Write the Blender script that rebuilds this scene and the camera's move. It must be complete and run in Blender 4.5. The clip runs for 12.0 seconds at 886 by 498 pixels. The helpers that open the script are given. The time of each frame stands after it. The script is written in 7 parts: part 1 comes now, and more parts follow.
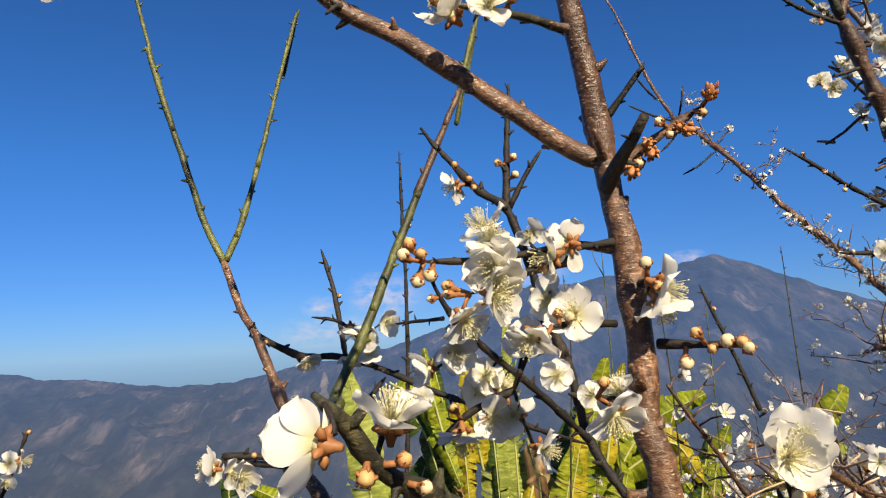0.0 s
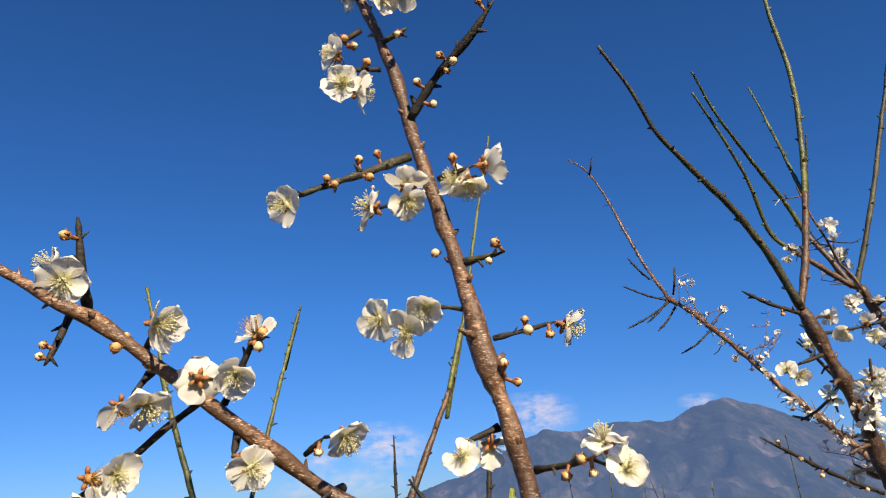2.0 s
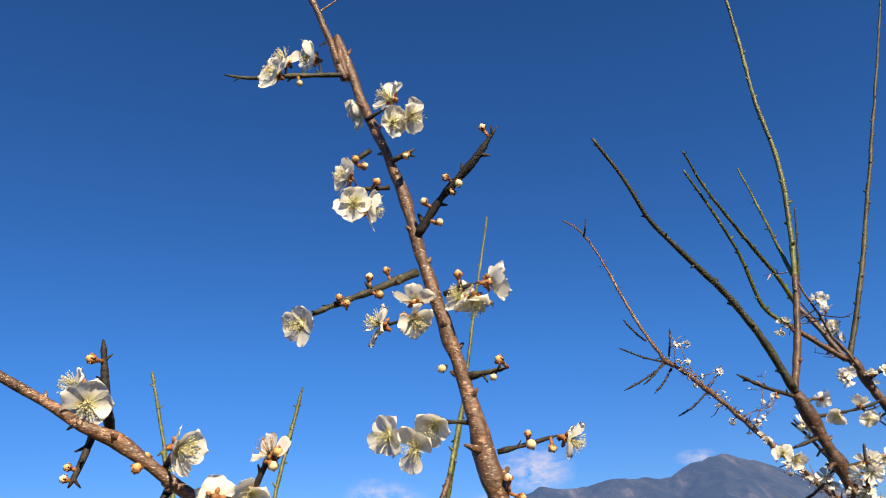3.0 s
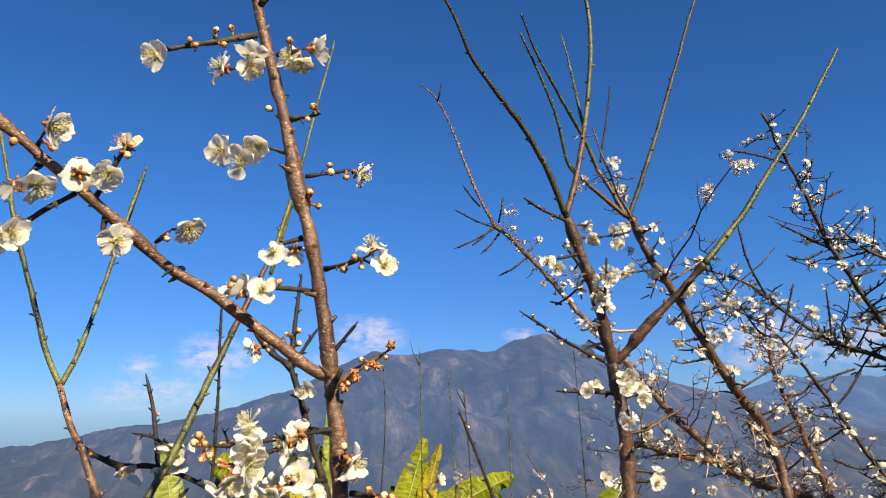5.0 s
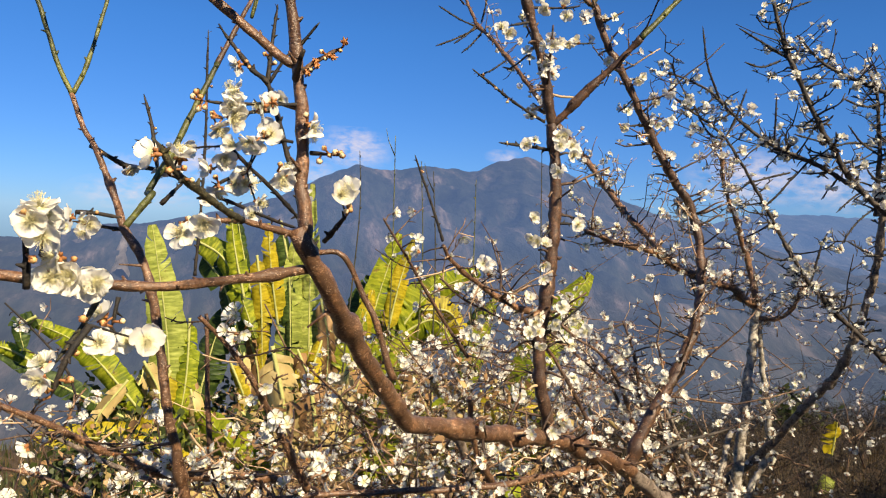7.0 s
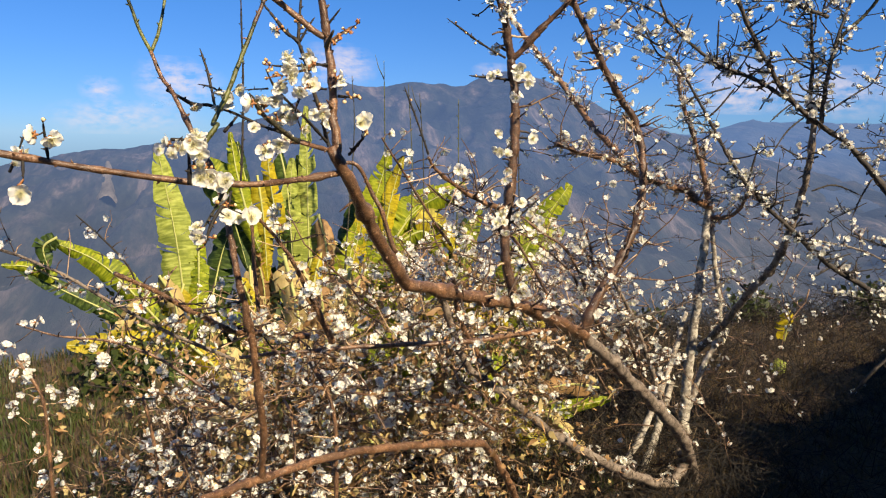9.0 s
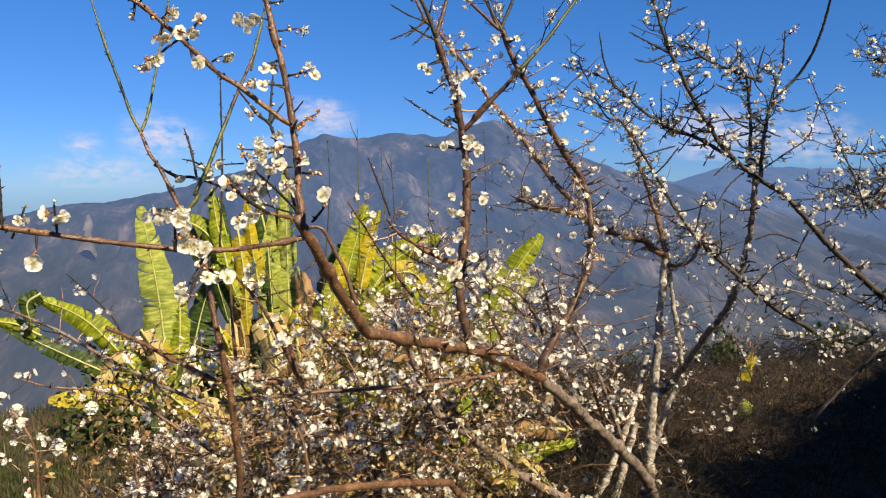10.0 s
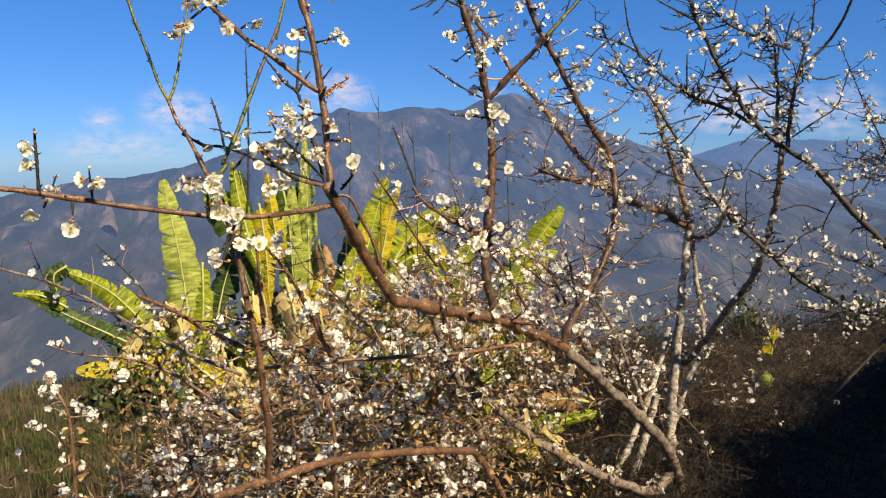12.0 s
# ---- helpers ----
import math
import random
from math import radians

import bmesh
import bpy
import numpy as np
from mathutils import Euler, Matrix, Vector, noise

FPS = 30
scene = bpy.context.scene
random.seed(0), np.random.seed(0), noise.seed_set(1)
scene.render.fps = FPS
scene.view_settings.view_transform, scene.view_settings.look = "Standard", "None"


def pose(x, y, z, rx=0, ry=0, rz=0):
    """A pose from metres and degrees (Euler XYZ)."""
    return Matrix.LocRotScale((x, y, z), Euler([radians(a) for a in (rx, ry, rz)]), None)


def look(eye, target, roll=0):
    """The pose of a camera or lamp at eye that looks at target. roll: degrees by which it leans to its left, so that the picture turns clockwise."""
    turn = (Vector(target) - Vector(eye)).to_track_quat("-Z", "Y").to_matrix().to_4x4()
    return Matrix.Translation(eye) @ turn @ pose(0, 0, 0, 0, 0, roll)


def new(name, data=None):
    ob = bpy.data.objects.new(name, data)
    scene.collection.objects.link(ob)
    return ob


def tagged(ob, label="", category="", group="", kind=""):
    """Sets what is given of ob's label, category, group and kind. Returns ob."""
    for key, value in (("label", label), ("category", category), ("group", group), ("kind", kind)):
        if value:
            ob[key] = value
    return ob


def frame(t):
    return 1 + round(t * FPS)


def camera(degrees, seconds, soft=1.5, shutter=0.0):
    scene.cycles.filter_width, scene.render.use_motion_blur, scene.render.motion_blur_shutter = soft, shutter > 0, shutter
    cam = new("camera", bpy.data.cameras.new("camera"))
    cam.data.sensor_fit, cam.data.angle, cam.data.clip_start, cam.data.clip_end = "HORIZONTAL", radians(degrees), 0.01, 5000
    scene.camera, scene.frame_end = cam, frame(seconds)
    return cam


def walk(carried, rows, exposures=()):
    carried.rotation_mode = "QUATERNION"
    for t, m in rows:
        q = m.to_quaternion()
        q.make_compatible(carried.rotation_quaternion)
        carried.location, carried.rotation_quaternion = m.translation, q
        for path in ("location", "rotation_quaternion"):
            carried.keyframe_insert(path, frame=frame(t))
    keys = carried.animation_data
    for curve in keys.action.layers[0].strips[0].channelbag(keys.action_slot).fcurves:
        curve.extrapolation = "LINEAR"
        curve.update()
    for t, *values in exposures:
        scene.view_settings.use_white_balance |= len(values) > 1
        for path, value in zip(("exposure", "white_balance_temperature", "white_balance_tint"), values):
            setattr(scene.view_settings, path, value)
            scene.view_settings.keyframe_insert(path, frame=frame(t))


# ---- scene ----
cam = camera(62.0, 12.0, 1.15)
PATH = [
    (0, (0.072, 0.061, 1.619), (0.072, 2.046, 1.863), -3.1),
    (0.5, (0.076, 0.054, 1.657), (0.092, 2.027, 1.981), -3.0),
    (0.9, (0.084, 0.042, 1.685), (0.107, 1.999, 2.092), -3.2),
    (1, (0.088, 0.04, 1.692), (0.114, 1.995, 2.114), -3.5),
    (1.5, (0.097, 0.008, 1.736), (0.126, 1.94, 2.25), -3.8),
    (2, (0.098, -0.03, 1.776), (0.112, 1.869, 2.404), -4.1),
    (2.5, (0.095, -0.048, 1.8), (0.108, 1.815, 2.526), -3.7),
    (2.7, (0.093, -0.054, 1.808), (0.116, 1.794, 2.572), -4.0),
    (4.3, (0.104, -0.135, 1.745), (0.327, 1.755, 2.362), -1.8),
    (4.5, (0.111, -0.147, 1.729), (0.414, 1.75, 2.288), -1.6),
    (5, (0.111, -0.187, 1.677), (0.535, 1.724, 2.088), -0.9),
    (5.5, (0.138, -0.191, 1.633), (0.607, 1.732, 1.921), 0.1),
    (6, (0.199, -0.233, 1.601), (0.68, 1.697, 1.814), 2.6),
    (6.5, (0.153, -0.271, 1.573), (0.517, 1.696, 1.59), 1.2),
    (7, (0.12, -0.358, 1.55), (0.601, 1.582, 1.473), 2.4),
    (7.5, (0.133, -0.431, 1.529), (0.637, 1.501, 1.402), 1.4),
    (7.7, (0.15, -0.469, 1.513), (0.608, 1.47, 1.333), 1.6),
    (9.3, (0.017, -0.834, 1.557), (0.531, 1.075, 1.257), 0.7),
    (9.5, (0.018, -0.885, 1.558), (0.532, 1.029, 1.289), 0.5),
    (10, (0.038, -0.956, 1.587), (0.593, 0.958, 1.42), 0.1),
    (10.5, (0.036, -0.992, 1.648), (0.659, 0.909, 1.64), 0.5),
    (11, (0.041, -1.031, 1.663), (0.607, 0.886, 1.723), 0.1),
    (11.5, (0.014, -0.992, 1.626), (0.556, 0.933, 1.569), -0.2),
    (12, (0.018, -0.953, 1.574), (0.525, 0.967, 1.338), -0.1),
]
walk(cam, [(t, look(eye, target, roll)) for t, eye, target, roll in PATH],
     exposures=[(0.0, 0.80, 6750, 10), (2.5, 0.96, 6800, 10), (4.5, 1.04, 6950, 10), (6.5, 1.00, 7100, 10), (9.5, 1.04, 7050, 10), (11.0, 0.80, 6850, 10), (11.5, 0.82, 6900, 10), (12.0, 0.97, 7100, 10)])

# ---- world and sun ----
SUN_FROM = Vector((0.30, -0.72, 0.62)).normalized()
world = bpy.data.worlds.new("sky")
scene.world = world
world.use_nodes = True
wn = world.node_tree
sky = wn.nodes.new("ShaderNodeTexSky")
sky.sky_type = "NISHITA"
sky.sun_disc = False
sky.sun_elevation = math.asin(SUN_FROM.z)
sky.sun_rotation = math.atan2(SUN_FROM.x, SUN_FROM.y)
sky.altitude, sky.air_density, sky.dust_density, sky.ozone_density = 2500, 1.0, 0.1, 1.5
tint = wn.nodes.new("ShaderNodeMix")
tint.data_type, tint.blend_type = "RGBA", "MULTIPLY"
tint.inputs[0].default_value = 1.0
rise = wn.nodes.new("ShaderNodeSeparateXYZ")
wn.links.new(wn.nodes.new("ShaderNodeTexCoord").outputs["Generated"], rise.inputs[0])
clear = wn.nodes.new("ShaderNodeValToRGB")     # milky air along the horizon, clear blue above
clear.color_ramp.elements[0].position, clear.color_ramp.elements[0].color = 0.0, (0.275, 0.475, 0.92, 1)
clear.color_ramp.elements[1].position, clear.color_ramp.elements[1].color = 0.24, (0.25, 0.70, 1.27, 1)
wn.links.new(rise.outputs[2], clear.inputs[0])
wn.links.new(clear.outputs[0], tint.inputs[7])
wn.links.new(sky.outputs[0], tint.inputs[6])
wn.links.new(tint.outputs[2], wn.nodes["Background"].inputs[0])
wn.nodes["Background"].inputs[1].default_value = 0.0545

sun = new("sun", bpy.data.lights.new("sun", "SUN"))
sun.data.energy, sun.data.angle, sun.data.color = 5.0, radians(0.6), (1.0, 0.875, 0.68)
sun.matrix_world = look((0, 0, 0), -SUN_FROM)


# ---- materials ----
def material(name, rough=0.7, metal=0.0):
    m = bpy.data.materials.new(name)
    m.use_nodes = True
    b = m.node_tree.nodes["Principled BSDF"]
    b.inputs["Roughness"].default_value, b.inputs["Metallic"].default_value = rough, metal
    return m, m.node_tree, b


def noise_fac(nt, scale, detail=4.0, rough=0.6, stretch=None):
    co = nt.nodes.new("ShaderNodeNewGeometry").outputs["Position"]
    if stretch:
        mp = nt.nodes.new("ShaderNodeMapping")
        mp.inputs["Scale"].default_value = stretch
        nt.links.new(co, mp.inputs["Vector"])
        co = mp.outputs[0]
    n = nt.nodes.new("ShaderNodeTexNoise")
    n.inputs["Scale"].default_value, n.inputs["Detail"].default_value, n.inputs["Roughness"].default_value = scale, detail, rough
    nt.links.new(co, n.inputs["Vector"])
    return n.outputs["Fac"]


def ramp(nt, fac, stops):
    r = nt.nodes.new("ShaderNodeValToRGB")
    while len(r.color_ramp.elements) < len(stops):
        r.color_ramp.elements.new(0.5)
    for e, (at, col) in zip(r.color_ramp.elements, stops):
        e.position, e.color = at, (*col, 1)
    nt.links.new(fac, r.inputs[0])
    return r.outputs[0]


def mixed(nt, fac, a, b):
    m = nt.nodes.new("ShaderNodeMix")
    m.data_type = "RGBA"
    for sock, val in ((m.inputs[0], fac), (m.inputs[6], a), (m.inputs[7], b)):
        if isinstance(val, bpy.types.NodeSocket):
            nt.links.new(val, sock)
        else:
            sock.default_value = val if isinstance(val, float) else (*val, 1)
    return m.outputs[2]


def bump(nt, b, height, strength, distance):
    n = nt.nodes.new("ShaderNodeBump")
    n.inputs["Strength"].default_value, n.inputs["Distance"].default_value = strength, distance
    nt.links.new(height, n.inputs["Height"])
    nt.links.new(n.outputs[0], b.inputs["Normal"])


def spots(nt, scale, size, stretch=(1, 1, 1)):
    """Scattered dots: 1 inside, 0 outside."""
    v = nt.nodes.new("ShaderNodeTexVoronoi")
    v.inputs["Scale"].default_value = scale
    mp = nt.nodes.new("ShaderNodeMapping")
    mp.inputs["Scale"].default_value = stretch
    nt.links.new(nt.nodes.new("ShaderNodeNewGeometry").outputs["Position"], mp.inputs["Vector"])
    nt.links.new(mp.outputs[0], v.inputs["Vector"])
    r = nt.nodes.new("ShaderNodeMapRange")
    r.inputs["From Min"].default_value, r.inputs["From Max"].default_value = size, size * 0.55
    nt.links.new(v.outputs["Distance"], r.inputs["Value"])
    return r.outputs[0]


def bark(name, dark, mid, light, dot=None, grain=420.0, rough=0.55, patch=None, vary=0.0):
    m, nt, b = material(name, rough)
    col = ramp(nt, noise_fac(nt, grain, 5.0, 0.65), ((0.3, dark), (0.5, mid), (0.72, light)))
    broad = noise_fac(nt, 46.0, 5.0, 0.7)
    col = mixed(nt, ramp(nt, broad, ((0.42, (0, 0, 0)), (0.62, (0.8, 0.8, 0.8)))), col, dark)
    worn = noise_fac(nt, 15.0, 6.0, 0.75)
    col = mixed(nt, ramp(nt, worn, ((0.40, (0.65, 0.65, 0.65)), (0.50, (0, 0, 0)))), col, tuple(v * 0.8 for v in dark))
    col = mixed(nt, ramp(nt, worn, ((0.52, (0, 0, 0)), (0.64, (0.35, 0.35, 0.35)))), col, light)
    if patch:
        lich = ramp(nt, noise_fac(nt, 38.0, 5.0, 0.7), ((0.47, (0, 0, 0)), (0.56, (1, 1, 1))))
        col = mixed(nt, lich, col, patch)
    if dot:
        fleck = nt.nodes.new("ShaderNodeMath")
        fleck.operation = "MULTIPLY"
        nt.links.new(spots(nt, 360.0, 0.34, (0.75, 0.75, 2.6)), fleck.inputs[0])
        nt.links.new(ramp(nt, noise_fac(nt, 130.0, 3.0), ((0.45, (0, 0, 0)), (0.6, (0.85, 0.85, 0.85)))), fleck.inputs[1])
        col = mixed(nt, fleck.outputs[0], col, dot)
    if vary:
        tone = nt.nodes.new("ShaderNodeNewGeometry").outputs["Random Per Island"]
        col = mixed(nt, ramp(nt, tone, ((0.25, (vary, vary, vary)), (0.7, (0, 0, 0)))), col, tuple(v * 0.5 for v in dark))
        col = mixed(nt, ramp(nt, tone, ((0.75, (0, 0, 0)), (1.0, (vary, vary, vary)))), col, tuple(v * 1.35 for v in light))
    nt.links.new(col, b.inputs["Base Color"])
    bump(nt, b, noise_fac(nt, grain * 0.6, 5.0, 0.65, (1, 1, 2.2)), 0.8, 0.0016)
    return m


BARK = bark("plum_bark", (0.030, 0.014, 0.007), (0.165, 0.078, 0.036), (0.42, 0.235, 0.125), (0.60, 0.43, 0.29), 300.0, 0.38, (0.095, 0.05, 0.027))
BARK_RED = bark("red_brown_bark", (0.026, 0.012, 0.007), (0.095, 0.043, 0.021), (0.23, 0.122, 0.062), (0.32, 0.21, 0.13), 190.0, 0.5, (0.05, 0.027, 0.016))
BARK_DARK = bark("dark_bark", (0.012, 0.009, 0.007), (0.044, 0.032, 0.023), (0.14, 0.105, 0.075), None, 140.0, 0.7, (0.024, 0.018, 0.013))
BARK_PALE = bark("lichened_bark", (0.09, 0.072, 0.052), (0.24, 0.205, 0.16), (0.45, 0.41, 0.34), None, 90.0, 0.85, (0.40, 0.365, 0.30))
BARK_GREY = bark("grey_brown_bark", (0.035, 0.024, 0.017), (0.12, 0.085, 0.06), (0.29, 0.225, 0.17), (0.42, 0.36, 0.29), 130.0, 0.7, (0.19, 0.15, 0.115))
GREEN_BARK = bark("olive_bark", (0.010, 0.009, 0.004), (0.034, 0.030, 0.011), (0.10, 0.085, 0.032), (0.16, 0.12, 0.06), 260.0, 0.65)
TWIG = bark("dark_twig", (0.006, 0.0045, 0.003), (0.016, 0.011, 0.006), (0.055, 0.036, 0.018), None, 260.0, 0.72)
SHOOT = bark("green_shoot", (0.025, 0.030, 0.007), (0.10, 0.11, 0.020), (0.21, 0.21, 0.05), (0.06, 0.03, 0.012), 220.0, 0.5)
SHOOT_DARK = bark("dark_green_shoot", (0.014, 0.014, 0.006), (0.045, 0.042, 0.016), (0.11, 0.095, 0.04), None, 220.0, 0.6)
TWIG_FINE = bark("fine_dark_twig", (0.012, 0.009, 0.007), (0.032, 0.022, 0.015), (0.08, 0.056, 0.034), None, 200.0, 0.65, None, 0.4)
TWIG_RED = bark("red_twig", (0.04, 0.02, 0.010), (0.21, 0.11, 0.058), (0.50, 0.34, 0.20), None, 200.0, 0.6, None, 0.85)


def petal_material(name, col, edge, heart=None, see=0.28):
    m, nt, b = material(name, 0.55)
    c = mixed(nt, noise_fac(nt, 160.0, 3.0), col, edge)
    if heart:
        out = nt.nodes.new("ShaderNodeVectorMath")
        out.operation = "LENGTH"
        nt.links.new(nt.nodes.new("ShaderNodeTexCoord").outputs["Object"], out.inputs[0])
        near = nt.nodes.new("ShaderNodeMapRange")
        near.inputs["From Min"].default_value, near.inputs["From Max"].default_value = 0.0065, 0.0015
        nt.links.new(out.outputs["Value"], near.inputs["Value"])
        c = mixed(nt, near.outputs[0], c, heart)
    nt.links.new(c, b.inputs["Base Color"])
    bump(nt, b, noise_fac(nt, 350.0, 3.0), 0.15, 0.0004)
    t = nt.nodes.new("ShaderNodeBsdfTranslucent")
    nt.links.new(c, t.inputs["Color"])
    s = nt.nodes.new("ShaderNodeMixShader")
    s.inputs[0].default_value = see
    nt.links.new(b.outputs[0], s.inputs[1])
    nt.links.new(t.outputs[0], s.inputs[2])
    nt.links.new(s.outputs[0], nt.nodes["Material Output"].inputs[0])
    return m


PETAL = petal_material("petal", (0.83, 0.805, 0.74), (0.80, 0.77, 0.66), (0.66, 0.64, 0.28), 0.42)
STAMEN = petal_material("stamen", (0.82, 0.79, 0.60), (0.76, 0.69, 0.34), None, 0.45)
BUD = petal_material("bud", (0.84, 0.76, 0.50), (0.80, 0.60, 0.30))
SPENT_STAMEN = petal_material("spent_stamen", (0.55, 0.33, 0.10), (0.42, 0.20, 0.05))
BUD_ORANGE = petal_material("orange_bud", (0.66, 0.36, 0.12), (0.78, 0.55, 0.24))
SCALE = petal_material("bud_scale", (0.46, 0.13, 0.035), (0.62, 0.34, 0.12))
CALYX = petal_material("calyx", (0.30, 0.085, 0.03), (0.46, 0.23, 0.075))


def leaf_material(name, a, b_, c, see=0.33, fine=60.0, dead=0.0, vary=False):
    m, nt, b = material(name, 0.55)
    b.inputs["Specular IOR Level"].default_value = 0.3
    col = ramp(nt, noise_fac(nt, 7.0, 5.0, 0.65), ((0.32, a), (0.52, b_), (0.70, c)))
    col = mixed(nt, noise_fac(nt, fine, 3.0, 0.6, (1, 1, 0.2)), col, tuple(v * 0.75 for v in b_))
    if dead:
        spot = ramp(nt, noise_fac(nt, 9.0, 7.0, 0.72), ((0.60, (0, 0, 0)), (0.66, (dead, dead, dead))))
        col = mixed(nt, spot, col, (0.16, 0.085, 0.03))
        # shade painted into the blade as broad dark patches
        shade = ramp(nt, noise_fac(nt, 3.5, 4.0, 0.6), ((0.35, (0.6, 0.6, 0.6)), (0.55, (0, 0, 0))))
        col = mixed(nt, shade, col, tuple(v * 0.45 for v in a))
    relief = noise_fac(nt, fine, 3.0, 0.6, (1, 1, 0.25))
    if dead:      # side veins and pleats from midrib to edge, painted dark in hollows, light on crests
        at = nt.nodes.new("ShaderNodeAttribute")
        at.attribute_name = "blade"
        vein = nt.nodes.new("ShaderNodeTexNoise")
        vein.inputs["Scale"].default_value, vein.inputs["Detail"].default_value = 1.0, 5.0
        nt.links.new(at.outputs["Vector"], vein.inputs["Vector"])
        relief = vein.outputs["Fac"]
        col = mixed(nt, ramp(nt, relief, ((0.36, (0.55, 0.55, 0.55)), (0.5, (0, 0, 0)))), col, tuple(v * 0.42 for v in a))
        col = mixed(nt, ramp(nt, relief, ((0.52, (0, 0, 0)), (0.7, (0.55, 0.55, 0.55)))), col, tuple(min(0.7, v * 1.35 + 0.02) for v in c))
    if vary:
        tone = nt.nodes.new("ShaderNodeNewGeometry").outputs["Random Per Island"]
        col = mixed(nt, ramp(nt, tone, ((0.0, (0.85, 0.85, 0.85)), (0.45, (0, 0, 0)))), col, tuple(v * 0.25 for v in a))
    nt.links.new(col, b.inputs["Base Color"])
    bump(nt, b, relief, 0.6 if dead else 0.4, 0.006)
    t = nt.nodes.new("ShaderNodeBsdfTranslucent")
    nt.links.new(col, t.inputs["Color"])
    s = nt.nodes.new("ShaderNodeMixShader")
    s.inputs[0].default_value = see
    nt.links.new(b.outputs[0], s.inputs[1])
    nt.links.new(t.outputs[0], s.inputs[2])
    nt.links.new(s.outputs[0], nt.nodes["Material Output"].inputs[0])
    return m


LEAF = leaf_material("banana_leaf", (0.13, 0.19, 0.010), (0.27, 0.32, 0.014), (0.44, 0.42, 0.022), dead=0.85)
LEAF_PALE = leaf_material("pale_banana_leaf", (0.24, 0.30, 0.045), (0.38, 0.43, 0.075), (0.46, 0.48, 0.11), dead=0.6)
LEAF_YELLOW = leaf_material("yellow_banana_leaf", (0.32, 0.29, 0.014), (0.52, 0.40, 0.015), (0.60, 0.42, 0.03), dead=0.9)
# dark green leaves; also stands in for shaded undersides and gaps
LEAF_DARK_SHADED = leaf_material("dark_shaded_banana_leaf", (0.022, 0.045, 0.008), (0.05, 0.09, 0.014), (0.11, 0.15, 0.022), dead=0.7)
LEAF_DRY = leaf_material("dry_leaf", (0.20, 0.10, 0.04), (0.40, 0.235, 0.10), (0.60, 0.43, 0.23), 0.3, vary=True)
# dead stalks, nearly black: part of the slope's shade is in their colour
SHADY_BRUSH = bark("shade_dark_stalk", (0.005, 0.0035, 0.002), (0.015, 0.010, 0.005), (0.07, 0.048, 0.023), None, 60.0, 0.85, None, 0.95)
LEAF_STRAW = leaf_material("straw_leaf", (0.36, 0.26, 0.10), (0.58, 0.44, 0.18), (0.70, 0.58, 0.30), 0.3, vary=True)
RIB = leaf_material("leaf_rib", (0.34, 0.36, 0.10), (0.46, 0.46, 0.16), (0.52, 0.5, 0.2), 0.1)
WEED = leaf_material("weed", (0.03, 0.045, 0.010), (0.06, 0.08, 0.02), (0.13, 0.125, 0.035), 0.3, 30.0)
DRY_GRASS = leaf_material("dry_grass", (0.05, 0.034, 0.014), (0.13, 0.09, 0.038), (0.27, 0.20, 0.09), 0.25, 30.0)


def ground_material():
    m, nt, b = material("soil", 0.95)
    near = ramp(nt, noise_fac(nt, 2.2, 8.0, 0.7), ((0.30, (0.02, 0.012, 0.006)), (0.44, (0.08, 0.045, 0.02)), (0.55, (0.13, 0.078, 0.034)), (0.70, (0.23, 0.145, 0.07))))
    nt.links.new(mixed(nt, noise_fac(nt, 60.0, 4.0), near, (0.045, 0.028, 0.014)), b.inputs["Base Color"])
    bump(nt, b, noise_fac(nt, 25.0, 8.0, 0.7), 1.0, 0.04)
    return m


